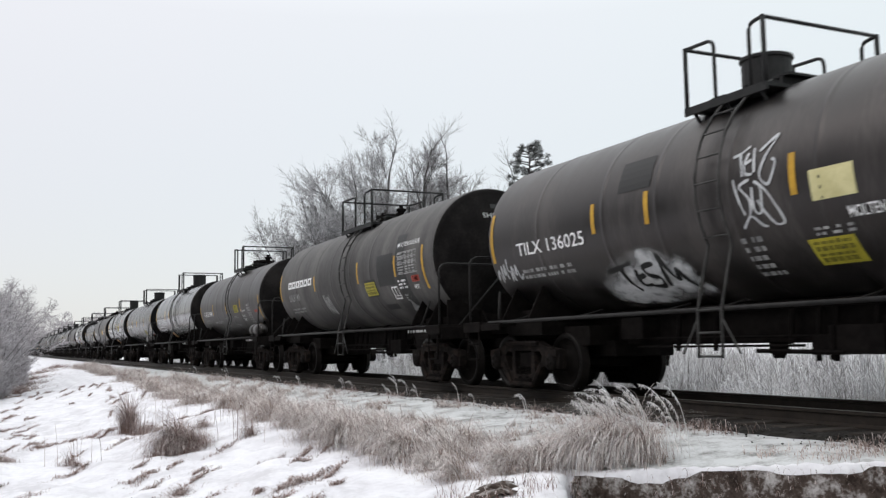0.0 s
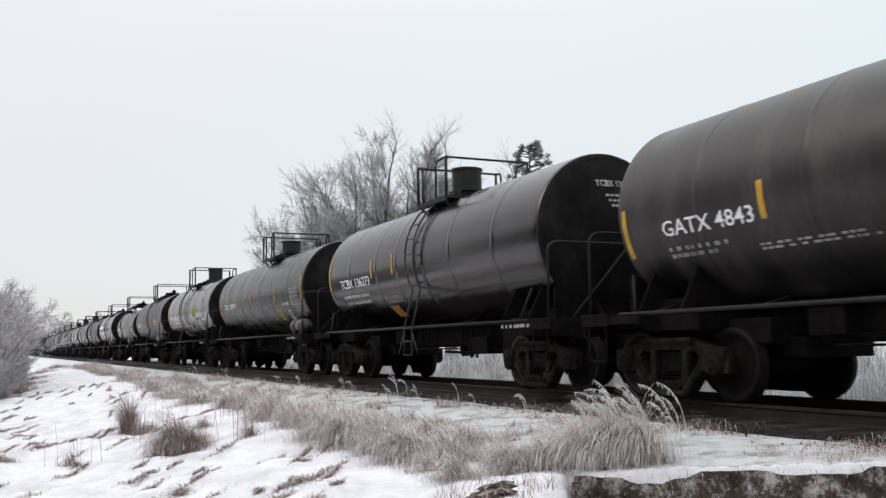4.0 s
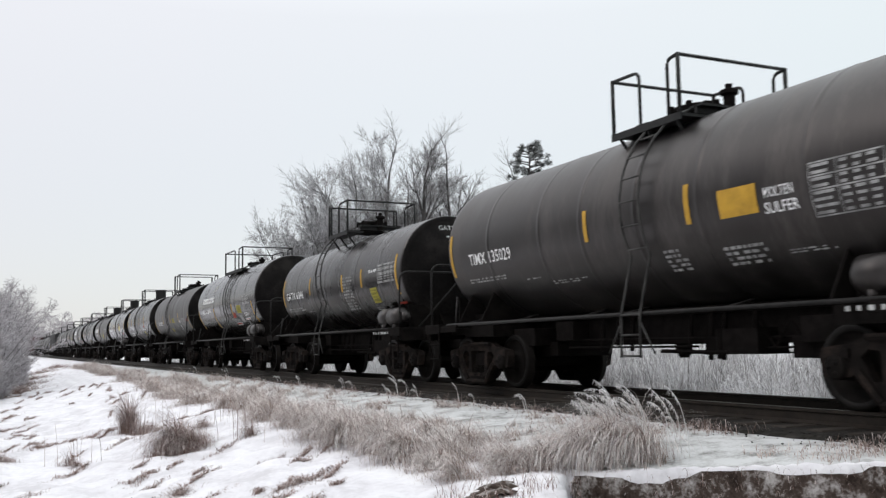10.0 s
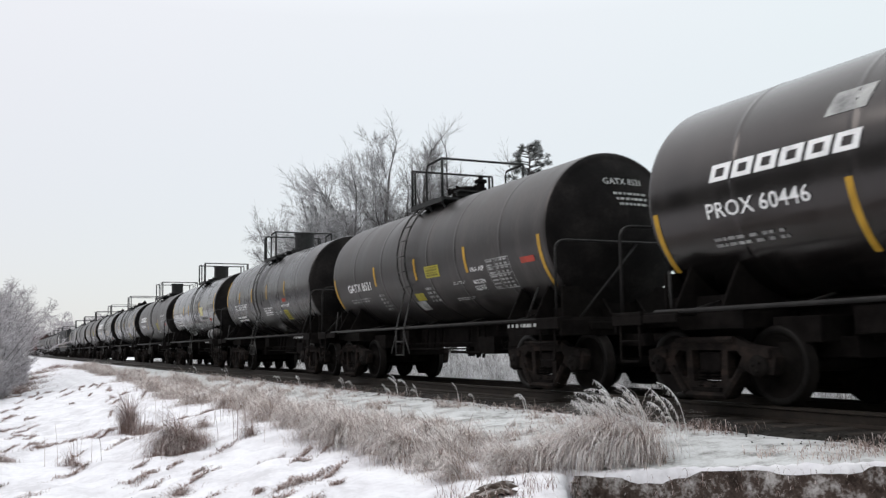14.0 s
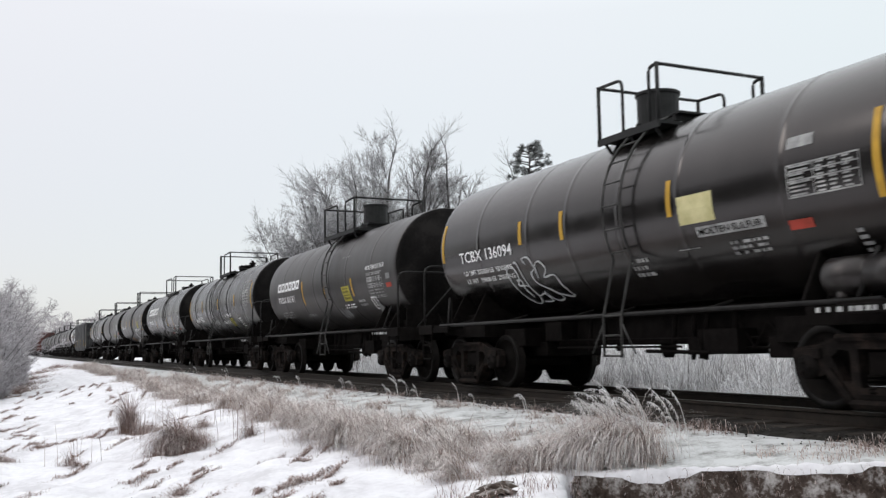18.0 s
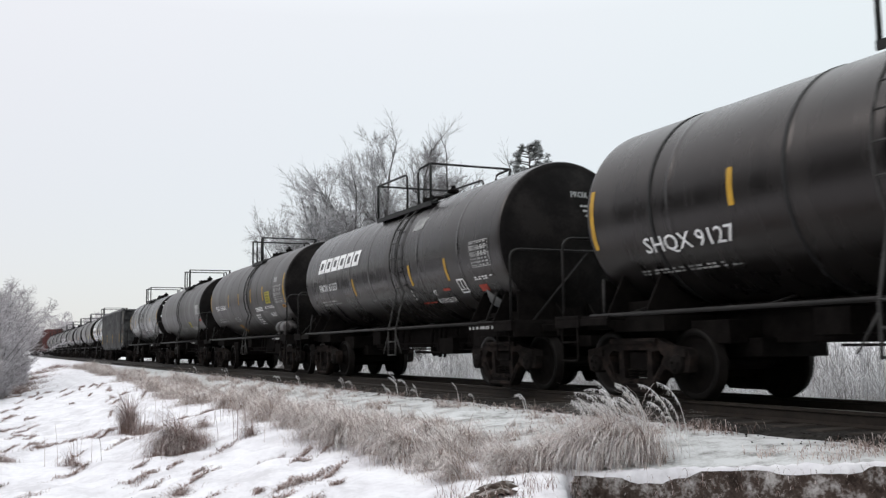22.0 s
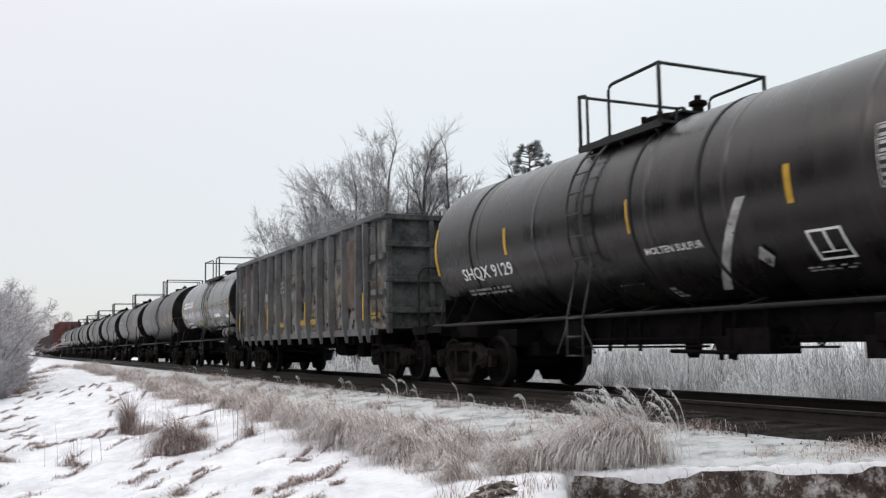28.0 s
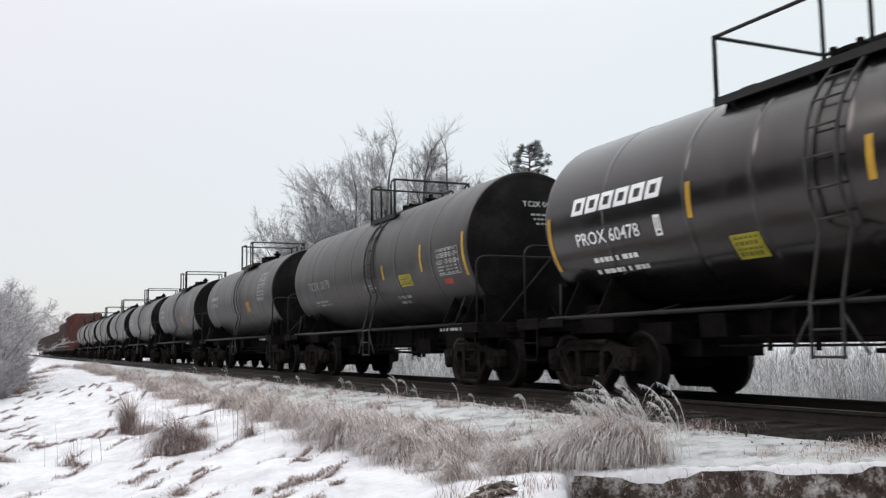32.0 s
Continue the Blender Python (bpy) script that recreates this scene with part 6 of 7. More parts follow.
    flat(-2.95, 2.15, 0.2, 0.22, M_CREAM, "stencil_panel", "worn cream stencil panel", 0.094, 0.015)
    return car


def box_car(centre, length, top, mat, name, label, category):
    """A plain ribbed car body seen only far down the line."""
    car = empty_thing(name, label, category, "far cars of the train")
    CARS.append((car, centre))
    L = length / 2 - 0.6
    bm = bmesh.new()
    box(bm, 0, 0, (1.0 + top) / 2, 2 * L, 2.9, top - 1.0)
    part("body", bevelled(bm, 0.05), mat, car)
    for s in (-1, 1):
        n = 12
        for i in range(n + 1):
            bm = bmesh.new()
            box(bm, -L + 0.1 + (2 * L - 0.2) * i / n, s * 1.49, (1.0 + top) / 2, 0.12, 0.08, top - 1.1)
            part("rib", bm, mat, car)
        bm = bmesh.new()
        for z in (1.4, 2.1, 2.8, 3.5, 4.2):
            if z < top - 0.2:
                box(bm, s * (L + 0.04), 0, z, 0.08, 2.7, 0.12)
        part("end_rib", bm, mat, car)
        part("coupler", shared("coupler", coupler_mesh), None, car).matrix_basis = pose(0, 0, 0, 0, 0, 0 if s > 0 else 180) @ pose(L + 0.1, 0, 0)
        bogie(car, s * (L - 1.6))
    bm = bmesh.new()
    box(bm, 0, 0, 0.9, 2 * L, 0.5, 0.3)
    part("centre_sill", bm, M_FRAME, car)
    return car


# ---- the consist, from the car that leads in view to the far end ----
car = tank_car(112.55, "weathered black tank car with white graffiti and yellow strips", "dusty", "bonnet", True, False, half=5.15, radius=1.3, dx=0.26, a=0.68, gap=(-0.15, 0.45), bx=0.03)
letter(car, "TILX 136025", -4.26, 2.16, 0.20, 1.92)
bars(car, -4.28, 1.78, 1.48, 0.21, 2, None, 2)
stripe(car, -5.08, 2.11, 0.83)
stripe(car, -2.08, 2.27, 0.42)
stripe(car, -0.87, 2.26, 0.43)
stripe(car, 1.61, 2.26, 0.45)
patch(car, 1.83, 2.16, 0.56, 0.32, M_PALE_YELLOW)
patch(car, 1.57, 1.53, 0.60, 0.35, M_PANEL_YELLOW)
letter(car, "MOLTEN", 2.23, 1.95, 0.12, 0.44)
bars(car, 0.66, 1.47, 0.36, 0.60, 5, None, 10)
bars(car, 1.73, 1.81, 0.58, 0.12, 2, None, 11)
patch(car, -1.49, 2.74, 0.70, 0.45, M_BLACK_DECAL, lean=0)
spray_cloud(car, -2.75, 1.28, 2.55, 1.12, [(0.25, 0.35, 0.2), (0.42, 0.42, 0.3), (0.58, 0.45, 0.3), (0.66, 0.68, 0.2), (0.6, 0.88, 0.08), (0.8, 0.45, 0.22), (0.86, 0.62, 0.12), (0.93, 0.28, 0.08), (0.3, 0.15, 0.12), (0.5, 0.2, 0.2)])
tag(car, -2.10, 1.42, 1.62, 0.66, [[(0.02, 0.72), (0.2, 0.78), (0.36, 0.86)], [(0.2, 0.76), (0.22, 0.4), (0.27, 0.14)], [(0.38, 0.66), (0.36, 0.3), (0.47, 0.26)], [(0.37, 0.48), (0.46, 0.54)], [(0.63, 0.78), (0.5, 0.72), (0.52, 0.52), (0.63, 0.42), (0.6, 0.2), (0.48, 0.22)],
                                  [(0.68, 0.2), (0.72, 0.6), (0.74, 0.92), (0.8, 0.45), (0.84, 0.35), (0.88, 0.6), (0.92, 0.3), (0.99, 0.02)]], M_BLACK_DECAL, 0.075, 0.014)
tag(car, 0.74, 1.98, 0.67, 1.02, [[(0.0, 0.84), (0.16, 0.86), (0.36, 0.92)], [(0.16, 0.86), (0.2, 0.72), (0.22, 0.6)], [(0.36, 0.84), (0.28, 0.74), (0.3, 0.62), (0.44, 0.6)], [(0.3, 0.73), (0.42, 0.76)], [(0.48, 0.88), (0.5, 0.62)], [(0.62, 0.84), (0.98, 0.98), (0.72, 0.74), (0.62, 0.56), (0.8, 0.46), (0.96, 0.66), (0.9, 0.72)]], M_GRAFFITI, 0.034)
tag(car, 0.74, 1.98, 0.67, 0.62, [[(0.0, 0.95), (0.1, 0.55), (0.18, 0.3)], [(0.36, 0.9), (0.14, 0.8), (0.34, 0.55), (0.3, 0.3), (0.08, 0.05), (0.3, 0.24), (0.5, 0.06), (0.6, 0.02)], [(0.42, 0.74), (0.42, 0.34), (0.56, 0.3), (0.62, 0.7), (0.5, 0.84), (0.76, 0.6), (0.98, 0.1), (0.8, 0.04), (0.62, 0.3), (0.52, 0.5)]], M_GRAFFITI, 0.034)
tag(car, -5.12, 1.72, 0.85, 0.5, [[(0.0, 0.3), (0.1, 0.62), (0.14, 0.2)], [(0.2, 0.3), (0.24, 0.75), (0.3, 0.45), (0.36, 0.8), (0.38, 0.3)], [(0.5, 0.95), (0.46, 0.6), (0.55, 0.5), (0.5, 0.2)], [(0.6, 0.2), (0.62, 0.7), (0.72, 0.4), (0.78, 0.72), (0.84, 0.25), (0.96, 0.4)]], M_GRAFFITI, 0.04)
head_letter(car, 5.15, "TILX 136025", -0.35, 3.22, 0.13, 1.15)
head_print(car, 5.15, -0.22, 3.05, 0.8, 3, 0)
car = tank_car(99.57, "weathered grey tank car with a white wordmark", "grey", "manway", True, False, half=5.45, radius=1.325, dx=0.19, a=1.05, gap=(-0.1, 0.55))
brand_block(car, -4.55, 2.42, 2.25, 0.19)
letter(car, "SHLX 140", -4.56, 2.07, 0.20, 0.98, mat=M_WHITE_OLD)
bars(car, -4.66, 1.73, 1.24, 0.19, 2, None, 22)
stripe(car, -2.09, 2.23, 0.40)
stripe(car, -5.38, 2.12, 0.78)
scrawl(car, -1.55, 1.60, 0.49, 0.59, 21, M_WHITE_OLD, 0.04, 10)
stripe(car, 1.25, 2.21, 0.50)
patch(car, 1.63, 1.87, 0.66, 0.41, M_BLACK_DECAL)
patch(car, 1.65, 1.90, 0.64, 0.32, M_PANEL_YELLOW, lean=0, lift=0.012)
patch(car, 2.53, 2.06, 0.93, 0.68, M_BLACK_DECAL)
patch(car, 3.60, 1.39, 0.51, 1.94, M_BLACK_DECAL)
stripe(car, 3.55, 2.21, 0.45)
table(car, 3.74, 2.24, 0.95, 0.45, 32)
letter(car, "MOLTEN SULFUR", 3.70, 2.80, 0.05, 1.17)
patch(car, 4.36, 2.05, 0.36, 0.13, M_RED, lean=0, lift=0.012)
letter(car, "2448", 4.42, 2.07, 0.10, 0.24, mat=M_FRAME)
letter(car, "HOT", 4.38, 1.91, 0.09, 0.23)
outline_box(car, 3.13, 1.76, 0.34, 0.30)
bars(car, 3.61, 1.94, 0.44, 0.22, 3, M_WHITE, 38)
patch(car, 2.34, 1.57, 0.63, 0.15, M_BLACK_DECAL)
stripe(car, 5.01, 1.88, 0.89)
diamond(car, 3.85, 1.53, 0.27)
bars(car, 3.67, 1.69, 0.20, 0.19, 3, None, 42)
head_letter(car, 5.45, "SHLX 140", -0.35, 3.22, 0.13, 1.15)
head_print(car, 5.45, -0.22, 3.05, 0.8, 3, 1)
head_letter(car, 5.45, "", -0.15, 3.42, 0.09, 0.30, M_BLACK_DECAL)
car = tank_car(86.30, "dusty black tank car with yellow strips and decals", "dusty", "manway", True, True, half=5.0, radius=1.27, dx=0.66, a=0.70, gap=(-0.25, 0.45))
letter(car, "GATX 4843", -4.17, 2.07, 0.17, 1.59)
bars(car, -4.16, 1.78, 1.24, 0.19, 2, None, 48)
bars(car, -2.64, 1.75, 1.85, 0.11, 2, None, 49)
stripe(car, -4.93, 1.86, 0.66)
stripe(car, -2.44, 2.08, 0.43)
stripe(car, -0.13, 2.05, 0.45)
bars(car, -0.53, 1.57, 0.23, 0.45, 5, None, 53)
patch(car, 1.16, 2.05, 0.63, 0.28, M_PANEL_YELLOW)
bars(car, 0.95, 1.87, 0.67, 0.09, 2, None, 55)
bars(car, 0.60, 1.58, 0.66, 0.12, 2, None, 56)
stripe(car, 2.21, 2.07, 0.45)
letter(car, "FRA AIP", 2.28, 2.04, 0.08, 0.51)
letter(car, "MOLTEN", 2.25, 1.87, 0.07, 0.44)
letter(car, "SULFUR", 2.26, 1.74, 0.10, 0.39)
table(car, 3.11, 1.65, 0.51, 0.69, 61)
patch(car, 4.08, 1.97, 0.38, 0.08, M_RED)
stripe(car, 4.85, 1.70, 0.86)
bars(car, 3.24, 1.43, 0.37, 0.11, 2, None, 64)
diamond(car, 3.83, 1.44, 0.30, M_TANK_DUSTY)
head_letter(car, 5.0, "GATX 4843", -0.35, 3.22, 0.13, 1.15)
head_print(car, 5.0, -0.22, 3.05, 0.8, 3, 2)
car = tank_car(74.00, "black tank car with large white lettering", "gloss", "tall_bonnet", True, False, half=5.1, radius=1.305, dx=0.45, a=0.68, gap=(-0.45, 0.2), bx=0.2)
letter(car, "TCBX 136273", -4.24, 2.15, 0.21, 1.98)
letter(car, "LD LMT 203500 LB  92300 KG", -4.19, 1.92, 0.07, 1.64)
letter(car, "LT WT   59500 LB  27000 KG", -4.19, 1.77, 0.07, 1.57)
stripe(car, -5.03, 2.13, 0.86)
stripe(car, -2.10, 2.28, 0.42)
stripe(car, -0.87, 2.29, 0.42)
bars(car, -1.66, 1.71, 0.90, 0.18, 3, None, 75)
patch(car, -1.77, 1.41, 0.46, 0.36, M_ORANGE, lean=0)
head_letter(car, 5.1, "TCBX 136273", -0.35, 3.22, 0.13, 1.15)
head_print(car, 5.1, -0.22, 3.05, 0.8, 3, 3)
car = tank_car(60.90, "black tank car with white lettering and a yellow decal", "black", "bonnet", False, True, half=5.5, radius=1.28, dx=0.55, a=0.66, gap=(-0.3, 0.4), bx=0.0)
letter(car, "TILX 150459", -4.54, 2.20, 0.14, 1.77)
bars(car, -4.69, 1.65, 0.93, 0.20, 2, None, 81)
stripe(car, -5.43, 1.97, 0.86)
stripe(car, -2.65, 2.16, 0.44)
stripe(car, -0.52, 2.20, 0.42)
stripe(car, 2.55, 2.18, 0.44)
bars(car, -0.96, 1.65, 0.41, 0.18, 3, None, 86)
bars(car, 1.03, 1.65, 0.24, 0.42, 4, None, 87)
bars(car, 1.70, 1.63, 0.30, 0.08, 2, None, 88)
patch(car, 2.43, 1.61, 0.42, 0.40, M_PANEL_YELLOW, lean=0)
patch(car, 3.24, 2.02, 0.68, 0.08, M_WHITE_OLD)
table(car, 4.18, 2.00, 0.90, 0.48, 91)
outline_box(car, 3.56, 1.61, 0.28, 0.32)
patch(car, 4.34, 1.78, 0.36, 0.08, M_GREY_DECAL)
patch(car, 4.86, 1.63, 0.33, 0.10, M_RED)
stripe(car, 5.33, 1.96, 0.88)
bars(car, 3.12, 1.46, 0.49, 0.06, 1, None, 96)
head_letter(car, 5.5, "TILX 150459", -0.35, 3.22, 0.13, 1.15)
head_print(car, 5.5, -0.22, 3.05, 0.8, 3, 4)
head_letter(car, 5.5, "", -0.12, 3.42, 0.09, 0.30, M_HEAD_TAG)
car = tank_car(48.15, "black tank car with a large yellow square decal", "gloss", "tall_bonnet", True, False, half=5.1, radius=1.285, dx=-0.48, a=0.71, gap=(-0.6, 0.0), bx=0.17)
letter(car, "TCBX 136341", -4.40, 2.19, 0.19, 1.85)
letter(car, "LD LMT 203500 LB  92300 KG", -4.23, 1.97, 0.03, 1.54)
letter(car, "LT WT   59500 LB  27000 KG", -4.23, 1.84, 0.05, 1.51)
stripe(car, -5.03, 2.12, 0.76)
stripe(car, -2.09, 2.31, 0.43)
bars(car, -2.53, 1.72, 0.91, 0.21, 3, None, 106)
patch(car, -2.11, 1.38, 0.42, 0.37, M_ORANGE, lean=0)
bars(car, -1.12, 1.38, 0.36, 0.22, 2, None, 108)
stripe(car, 0.54, 2.30, 0.45)
bars(car, 0.17, 1.58, 0.68, 0.36, 5, None, 110)
patch(car, 1.45, 2.17, 0.64, 0.35, M_PANEL_YELLOW)
stripe(car, 2.20, 2.28, 0.44)
bars(car, 1.31, 1.87, 0.62, 0.03, 1, None, 113)
patch(car, 2.09, 2.02, 1.11, 0.11, M_WHITE_OLD)
letter(car, "MOLTEN SULFUR", 2.17, 2.04, 0.08, 0.63, mat=M_FRAME)
bars(car, 2.03, 1.77, 0.89, 0.13, 3, None, 116)
outline_box(car, 2.38, 1.62, 0.46, 0.34)
table(car, 3.66, 2.16, 0.43, 0.56, 118)
patch(car, 3.67, 2.78, 0.30, 0.09, M_RED)
bars(car, 3.50, 1.96, 0.53, 0.14, 2, M_WHITE, 120)
head_letter(car, 5.1, "TCBX 136341", -0.35, 3.22, 0.13, 1.15)
head_print(car, 5.1, -0.22, 3.05, 0.8, 3, 5)
head_letter(car, 5.1, "", -0.12, 3.42, 0.09, 0.30, M_HEAD_TAG)
car = tank_car(35.58, "dusty black tank car with an orange-yellow square decal", "dusty", "manway", True, True, half=4.97, radius=1.29, dx=0.51, a=0.72, gap=(-0.1, 0.5))
letter(car, "TIMX 135029", -4.20, 2.15, 0.20, 1.50)
bars(car, -4.40, 1.84, 1.48, 0.10, 2, None, 126)
bars(car, -2.48, 1.78, 0.57, 0.04, 1, None, 127)
bars(car, -1.78, 1.67, 0.95, 0.08, 2, None, 128)
stripe(car, -4.90, 1.99, 0.78)
stripe(car, -0.50, 2.18, 0.45)
stripe(car, 1.70, 2.16, 0.49)
bars(car, 1.06, 1.63, 0.39, 0.35, 5, None, 132)
patch(car, 2.25, 2.15, 0.61, 0.33, M_YELLOW)
letter(car, "MOLTEN", 2.98, 2.29, 0.11, 0.42)
letter(car, "SULFER", 2.96, 2.12, 0.12, 0.49)
bars(car, 2.12, 1.62, 0.70, 0.29, 4, None, 136)
bars(car, 3.07, 1.68, 0.65, 0.07, 2, None, 137)
table(car, 3.62, 2.00, 0.93, 0.56, 138)
patch(car, 4.40, 1.78, 0.32, 0.09, M_ORANGE)
stripe(car, 4.82, 1.95, 0.88)
head_letter(car, 4.97, "TIMX 135029", -0.35, 3.22, 0.13, 1.15)
head_print(car, 4.97, -0.22, 3.05, 0.8, 3, 6)
head_letter(car, 4.97, "", -0.12, 3.42, 0.09, 0.30, M_HEAD_TAG)
car = tank_car(23.34, "black tank car with a yellow decal and white arrow placard", "black", "manway", True, True, half=4.58, radius=1.18, dx=-0.17, a=0.72, gap=(-0.55, 0.05))
letter(car, "GATX 6346", -4.19, 2.14, 0.18, 1.68)
bars(car, -4.27, 1.79, 1.69, 0.13, 2, None, 146)
bars(car, -2.49, 1.73, 0.70, 0.06, 1, None, 147)
stripe(car, -4.51, 1.97, 0.79)
stripe(car, -1.90, 2.18, 0.46)
stripe(car, 0.78, 2.11, 0.43)
bars(car, 0.88, 1.65, 0.71, 0.88, 11, None, 151)
stripe(car, 2.18, 2.13, 0.43)
letter(car, "FRA AIP", 2.71, 2.42, 0.06, 0.50)
table(car, 3.25, 2.17, 1.03, 0.40, 154)
patch(car, 2.66, 1.75, 0.42, 0.37, M_PANEL_YELLOW, lean=0)
bars(car, 2.58, 1.59, 0.49, 0.10, 2, None, 156)
stripe(car, 4.33, 1.86, 0.89)
diamond(car, 3.32, 1.40, 0.20, M_WHITE)
patch(car, 4.03, 1.66, 0.42, 0.06, M_RED)
head_letter(car, 4.58, "GATX 6346", -0.35, 3.22, 0.13, 1.15)
head_print(car, 4.58, -0.22, 3.05, 0.8, 3, 7)
car = tank_car(10.85, "black tank car with white wordmark and a cylindrical reservoir", "gloss", "manway", True, True, half=4.9, radius=1.325, dx=0.05, a=1.43, gap=(0.22, 0.84))
brand_block(car, -3.80, 2.58, 2.17, 0.20)
letter(car, "PROX 60446", -3.89, 2.17, 0.18, 1.56)
bars(car, -3.90, 1.83, 1.44, 0.15, 2, None, 165)
patch(car, -2.14, 2.99, 0.51, 0.27, M_WHITE_OLD, lean=0.3)
stripe(car, -4.83, 1.62, 0.82)
stripe(car, -1.83, 1.60, 0.83)
stripe(car, 1.30, 1.98, 0.42)
patch(car, 2.08, 2.02, 0.61, 0.28, M_PANEL_YELLOW)
table(car, 3.15, 2.07, 0.88, 0.50, 171)
bars(car, 3.01, 1.88, 0.62, 0.14, 3, M_WHITE, 172)
patch(car, 2.85, 1.76, 0.60, 0.07, M_WHITE)
patch(car, 2.88, 1.78, 0.55, 0.02, M_RED, lean=0, lift=0.012)
patch(car, 1.14, 1.62, 0.75, 0.11, M_WHITE)
patch(car, 1.17, 1.65, 0.70, 0.06, M_RED, lean=0, lift=0.012)
patch(car, 1.19, 1.88, 0.40, 0.19, M_RED, lean=0.6)
patch(car, 2.14, 1.69, 0.42, 0.31, M_WHITE_OLD, lean=0)
bars(car, -1.27, 1.70, 0.08, 0.20, 2, None, 179)
diamond(car, 3.15, 1.52, 0.33)
stripe(car, 4.35, 1.65, 0.77)
head_letter(car, 4.7, "PROX 60446", -0.1, 3.22, 0.13, 1.15)
head_print(car, 4.7, 0.05, 3.05, 0.8, 3, 8)
head_letter(car, 4.7, "", -0.85, 2.45, 0.1, 1.1, M_RED)
car = tank_car(-1.80, "dusty weathered black tank car with faded decals", "dusty", "manway", True, False, half=5.03, radius=1.29, dx=-0.07, a=0.75, gap=(-0.6, 0.0))
letter(car, "GATX 8521", -4.06, 2.04, 0.18, 1.51)
bars(car, -4.12, 1.78, 1.47, 0.13, 2, None, 187)
stripe(car, -4.96, 1.71, 0.76)
stripe(car, -2.24, 2.09, 0.43)
bars(car, -2.27, 1.55, 0.41, 0.47, 5, None, 190)
stripe(car, 0.02, 2.07, 0.43)
patch(car, 0.49, 2.07, 0.64, 0.23, M_PANEL_YELLOW)
patch(car, -0.39, 1.67, 0.42, 0.18, M_PANEL_YELLOW, lean=0)
patch(car, -0.53, 1.49, 0.42, 0.25, M_WHITE_OLD, lean=0)
bars(car, 0.26, 1.61, 0.45, 0.38, 4, None, 195)
bars(car, 1.58, 1.87, 0.55, 0.07, 2, None, 196)
stripe(car, 2.29, 2.05, 0.47)
letter(car, "FRA AIP", 2.44, 2.05, 0.06, 0.51)
letter(car, "MOLTEN", 2.39, 1.84, 0.07, 0.44)
letter(car, "SULFUR", 2.36, 1.73, 0.10, 0.40)
table(car, 3.06, 1.71, 0.80, 0.55, 201)
bars(car, 1.37, 1.59, 0.79, 0.08, 2, None, 202)
patch(car, 4.24, 2.05, 0.43, 0.10, M_RED)
stripe(car, 4.89, 1.66, 0.86)
diamond(car, 3.67, 1.37, 0.30, M_TANK_DUSTY)
head_letter(car, 5.03, "GATX 8521", -0.35, 3.22, 0.13, 1.15)
head_print(car, 5.03, -0.22, 3.05, 0.8, 3, 9)
car = tank_car(-14.05, "black tank car with a dull orange decal", "black", "tall_bonnet", True, False, half=5.1, radius=1.31, dx=-0.36, a=0.70, gap=(-0.5, 0.1), bx=0.39)
letter(car, "TILX 135987", -3.84, 2.09, 0.19, 1.79)
bars(car, -3.96, 1.70, 1.45, 0.24, 2, M_WHITE, 210)
stripe(car, -5.03, 2.29, 0.93)
stripe(car, -3.10, 2.31, 0.40)
stripe(car, -1.36, 2.28, 0.44)
bars(car, -1.88, 1.56, 0.26, 0.49, 5, None, 214)
stripe(car, 0.58, 2.29, 0.44)
bars(car, -0.03, 1.78, 1.02, 0.30, 4, M_WHITE, 216)
bars(car, 1.09, 1.78, 0.67, 0.12, 2, None, 217)
patch(car, 2.30, 2.12, 0.35, 0.10, M_RED)
letter(car, "MOLTEN SULFUR", 2.04, 1.98, 0.07, 0.88)
patch(car, 2.04, 1.61, 0.43, 0.35, M_PANEL_YELLOW, lean=0)
stripe(car, 2.64, 2.29, 0.43)
bars(car, 0.76, 1.41, 0.19, 0.32, 3, None, 222)
scrawl(car, -0.04, 1.32, 0.67, 0.39, 31, M_WHITE_OLD, 0.03, 5)
head_letter(car, 5.1, "TILX 135987", -0.35, 3.22, 0.13, 1.15)
head_print(car, 5.1, -0.22, 3.05, 0.8, 3, 10)
car = tank_car(-26.50, "black tank car with a white spray-painted scrawl", "gloss", "tall_bonnet", True, True, half=4.95, radius=1.3, dx=0.46, a=0.68, gap=(-0.1, 0.5), bx=-0.03)
letter(car, "TCBX 136094", -4.19, 2.21, 0.14, 1.90)
letter(car, "LD LMT 203200 LB  92100 KG", -4.15, 1.99, 0.085, 1.75)
letter(car, "LT WT   59800 LB  27000 KG", -4.15, 1.85, 0.085, 1.72)
tag(car, -2.66, 1.42, 1.47, 0.89, [[(0.0, 0.75), (0.05, 0.92), (0.18, 0.85), (0.2, 0.65), (0.12, 0.5), (0.3, 0.45), (0.34, 0.15), (0.2, 0.0), (0.08, 0.2), (0.02, 0.5), (0.0, 0.75)], [(0.13, 0.6), (0.22, 0.6), (0.2, 0.4), (0.24, 0.2)], [(0.22, 0.95), (0.28, 0.9), (0.32, 0.4), (0.36, 0.22), (0.5, 0.25), (0.52, 0.05), (0.35, 0.05)]], M_GRAFFITI, 0.035)
tag(car, -2.66, 1.42, 1.47, 0.89, [[(0.45, 0.9), (0.42, 1.0), (0.55, 1.0), (0.6, 0.8), (0.5, 0.7), (0.52, 0.5), (0.7, 0.3), (0.78, 0.1), (0.62, 0.05), (0.52, 0.3)], [(0.6, 0.6), (0.64, 0.85), (0.75, 0.9), (0.82, 0.75), (0.72, 0.6), (0.92, 0.62), (0.95, 0.4), (1.0, 0.12), (0.8, 0.2), (0.68, 0.35)]], M_GRAFFITI, 0.035)
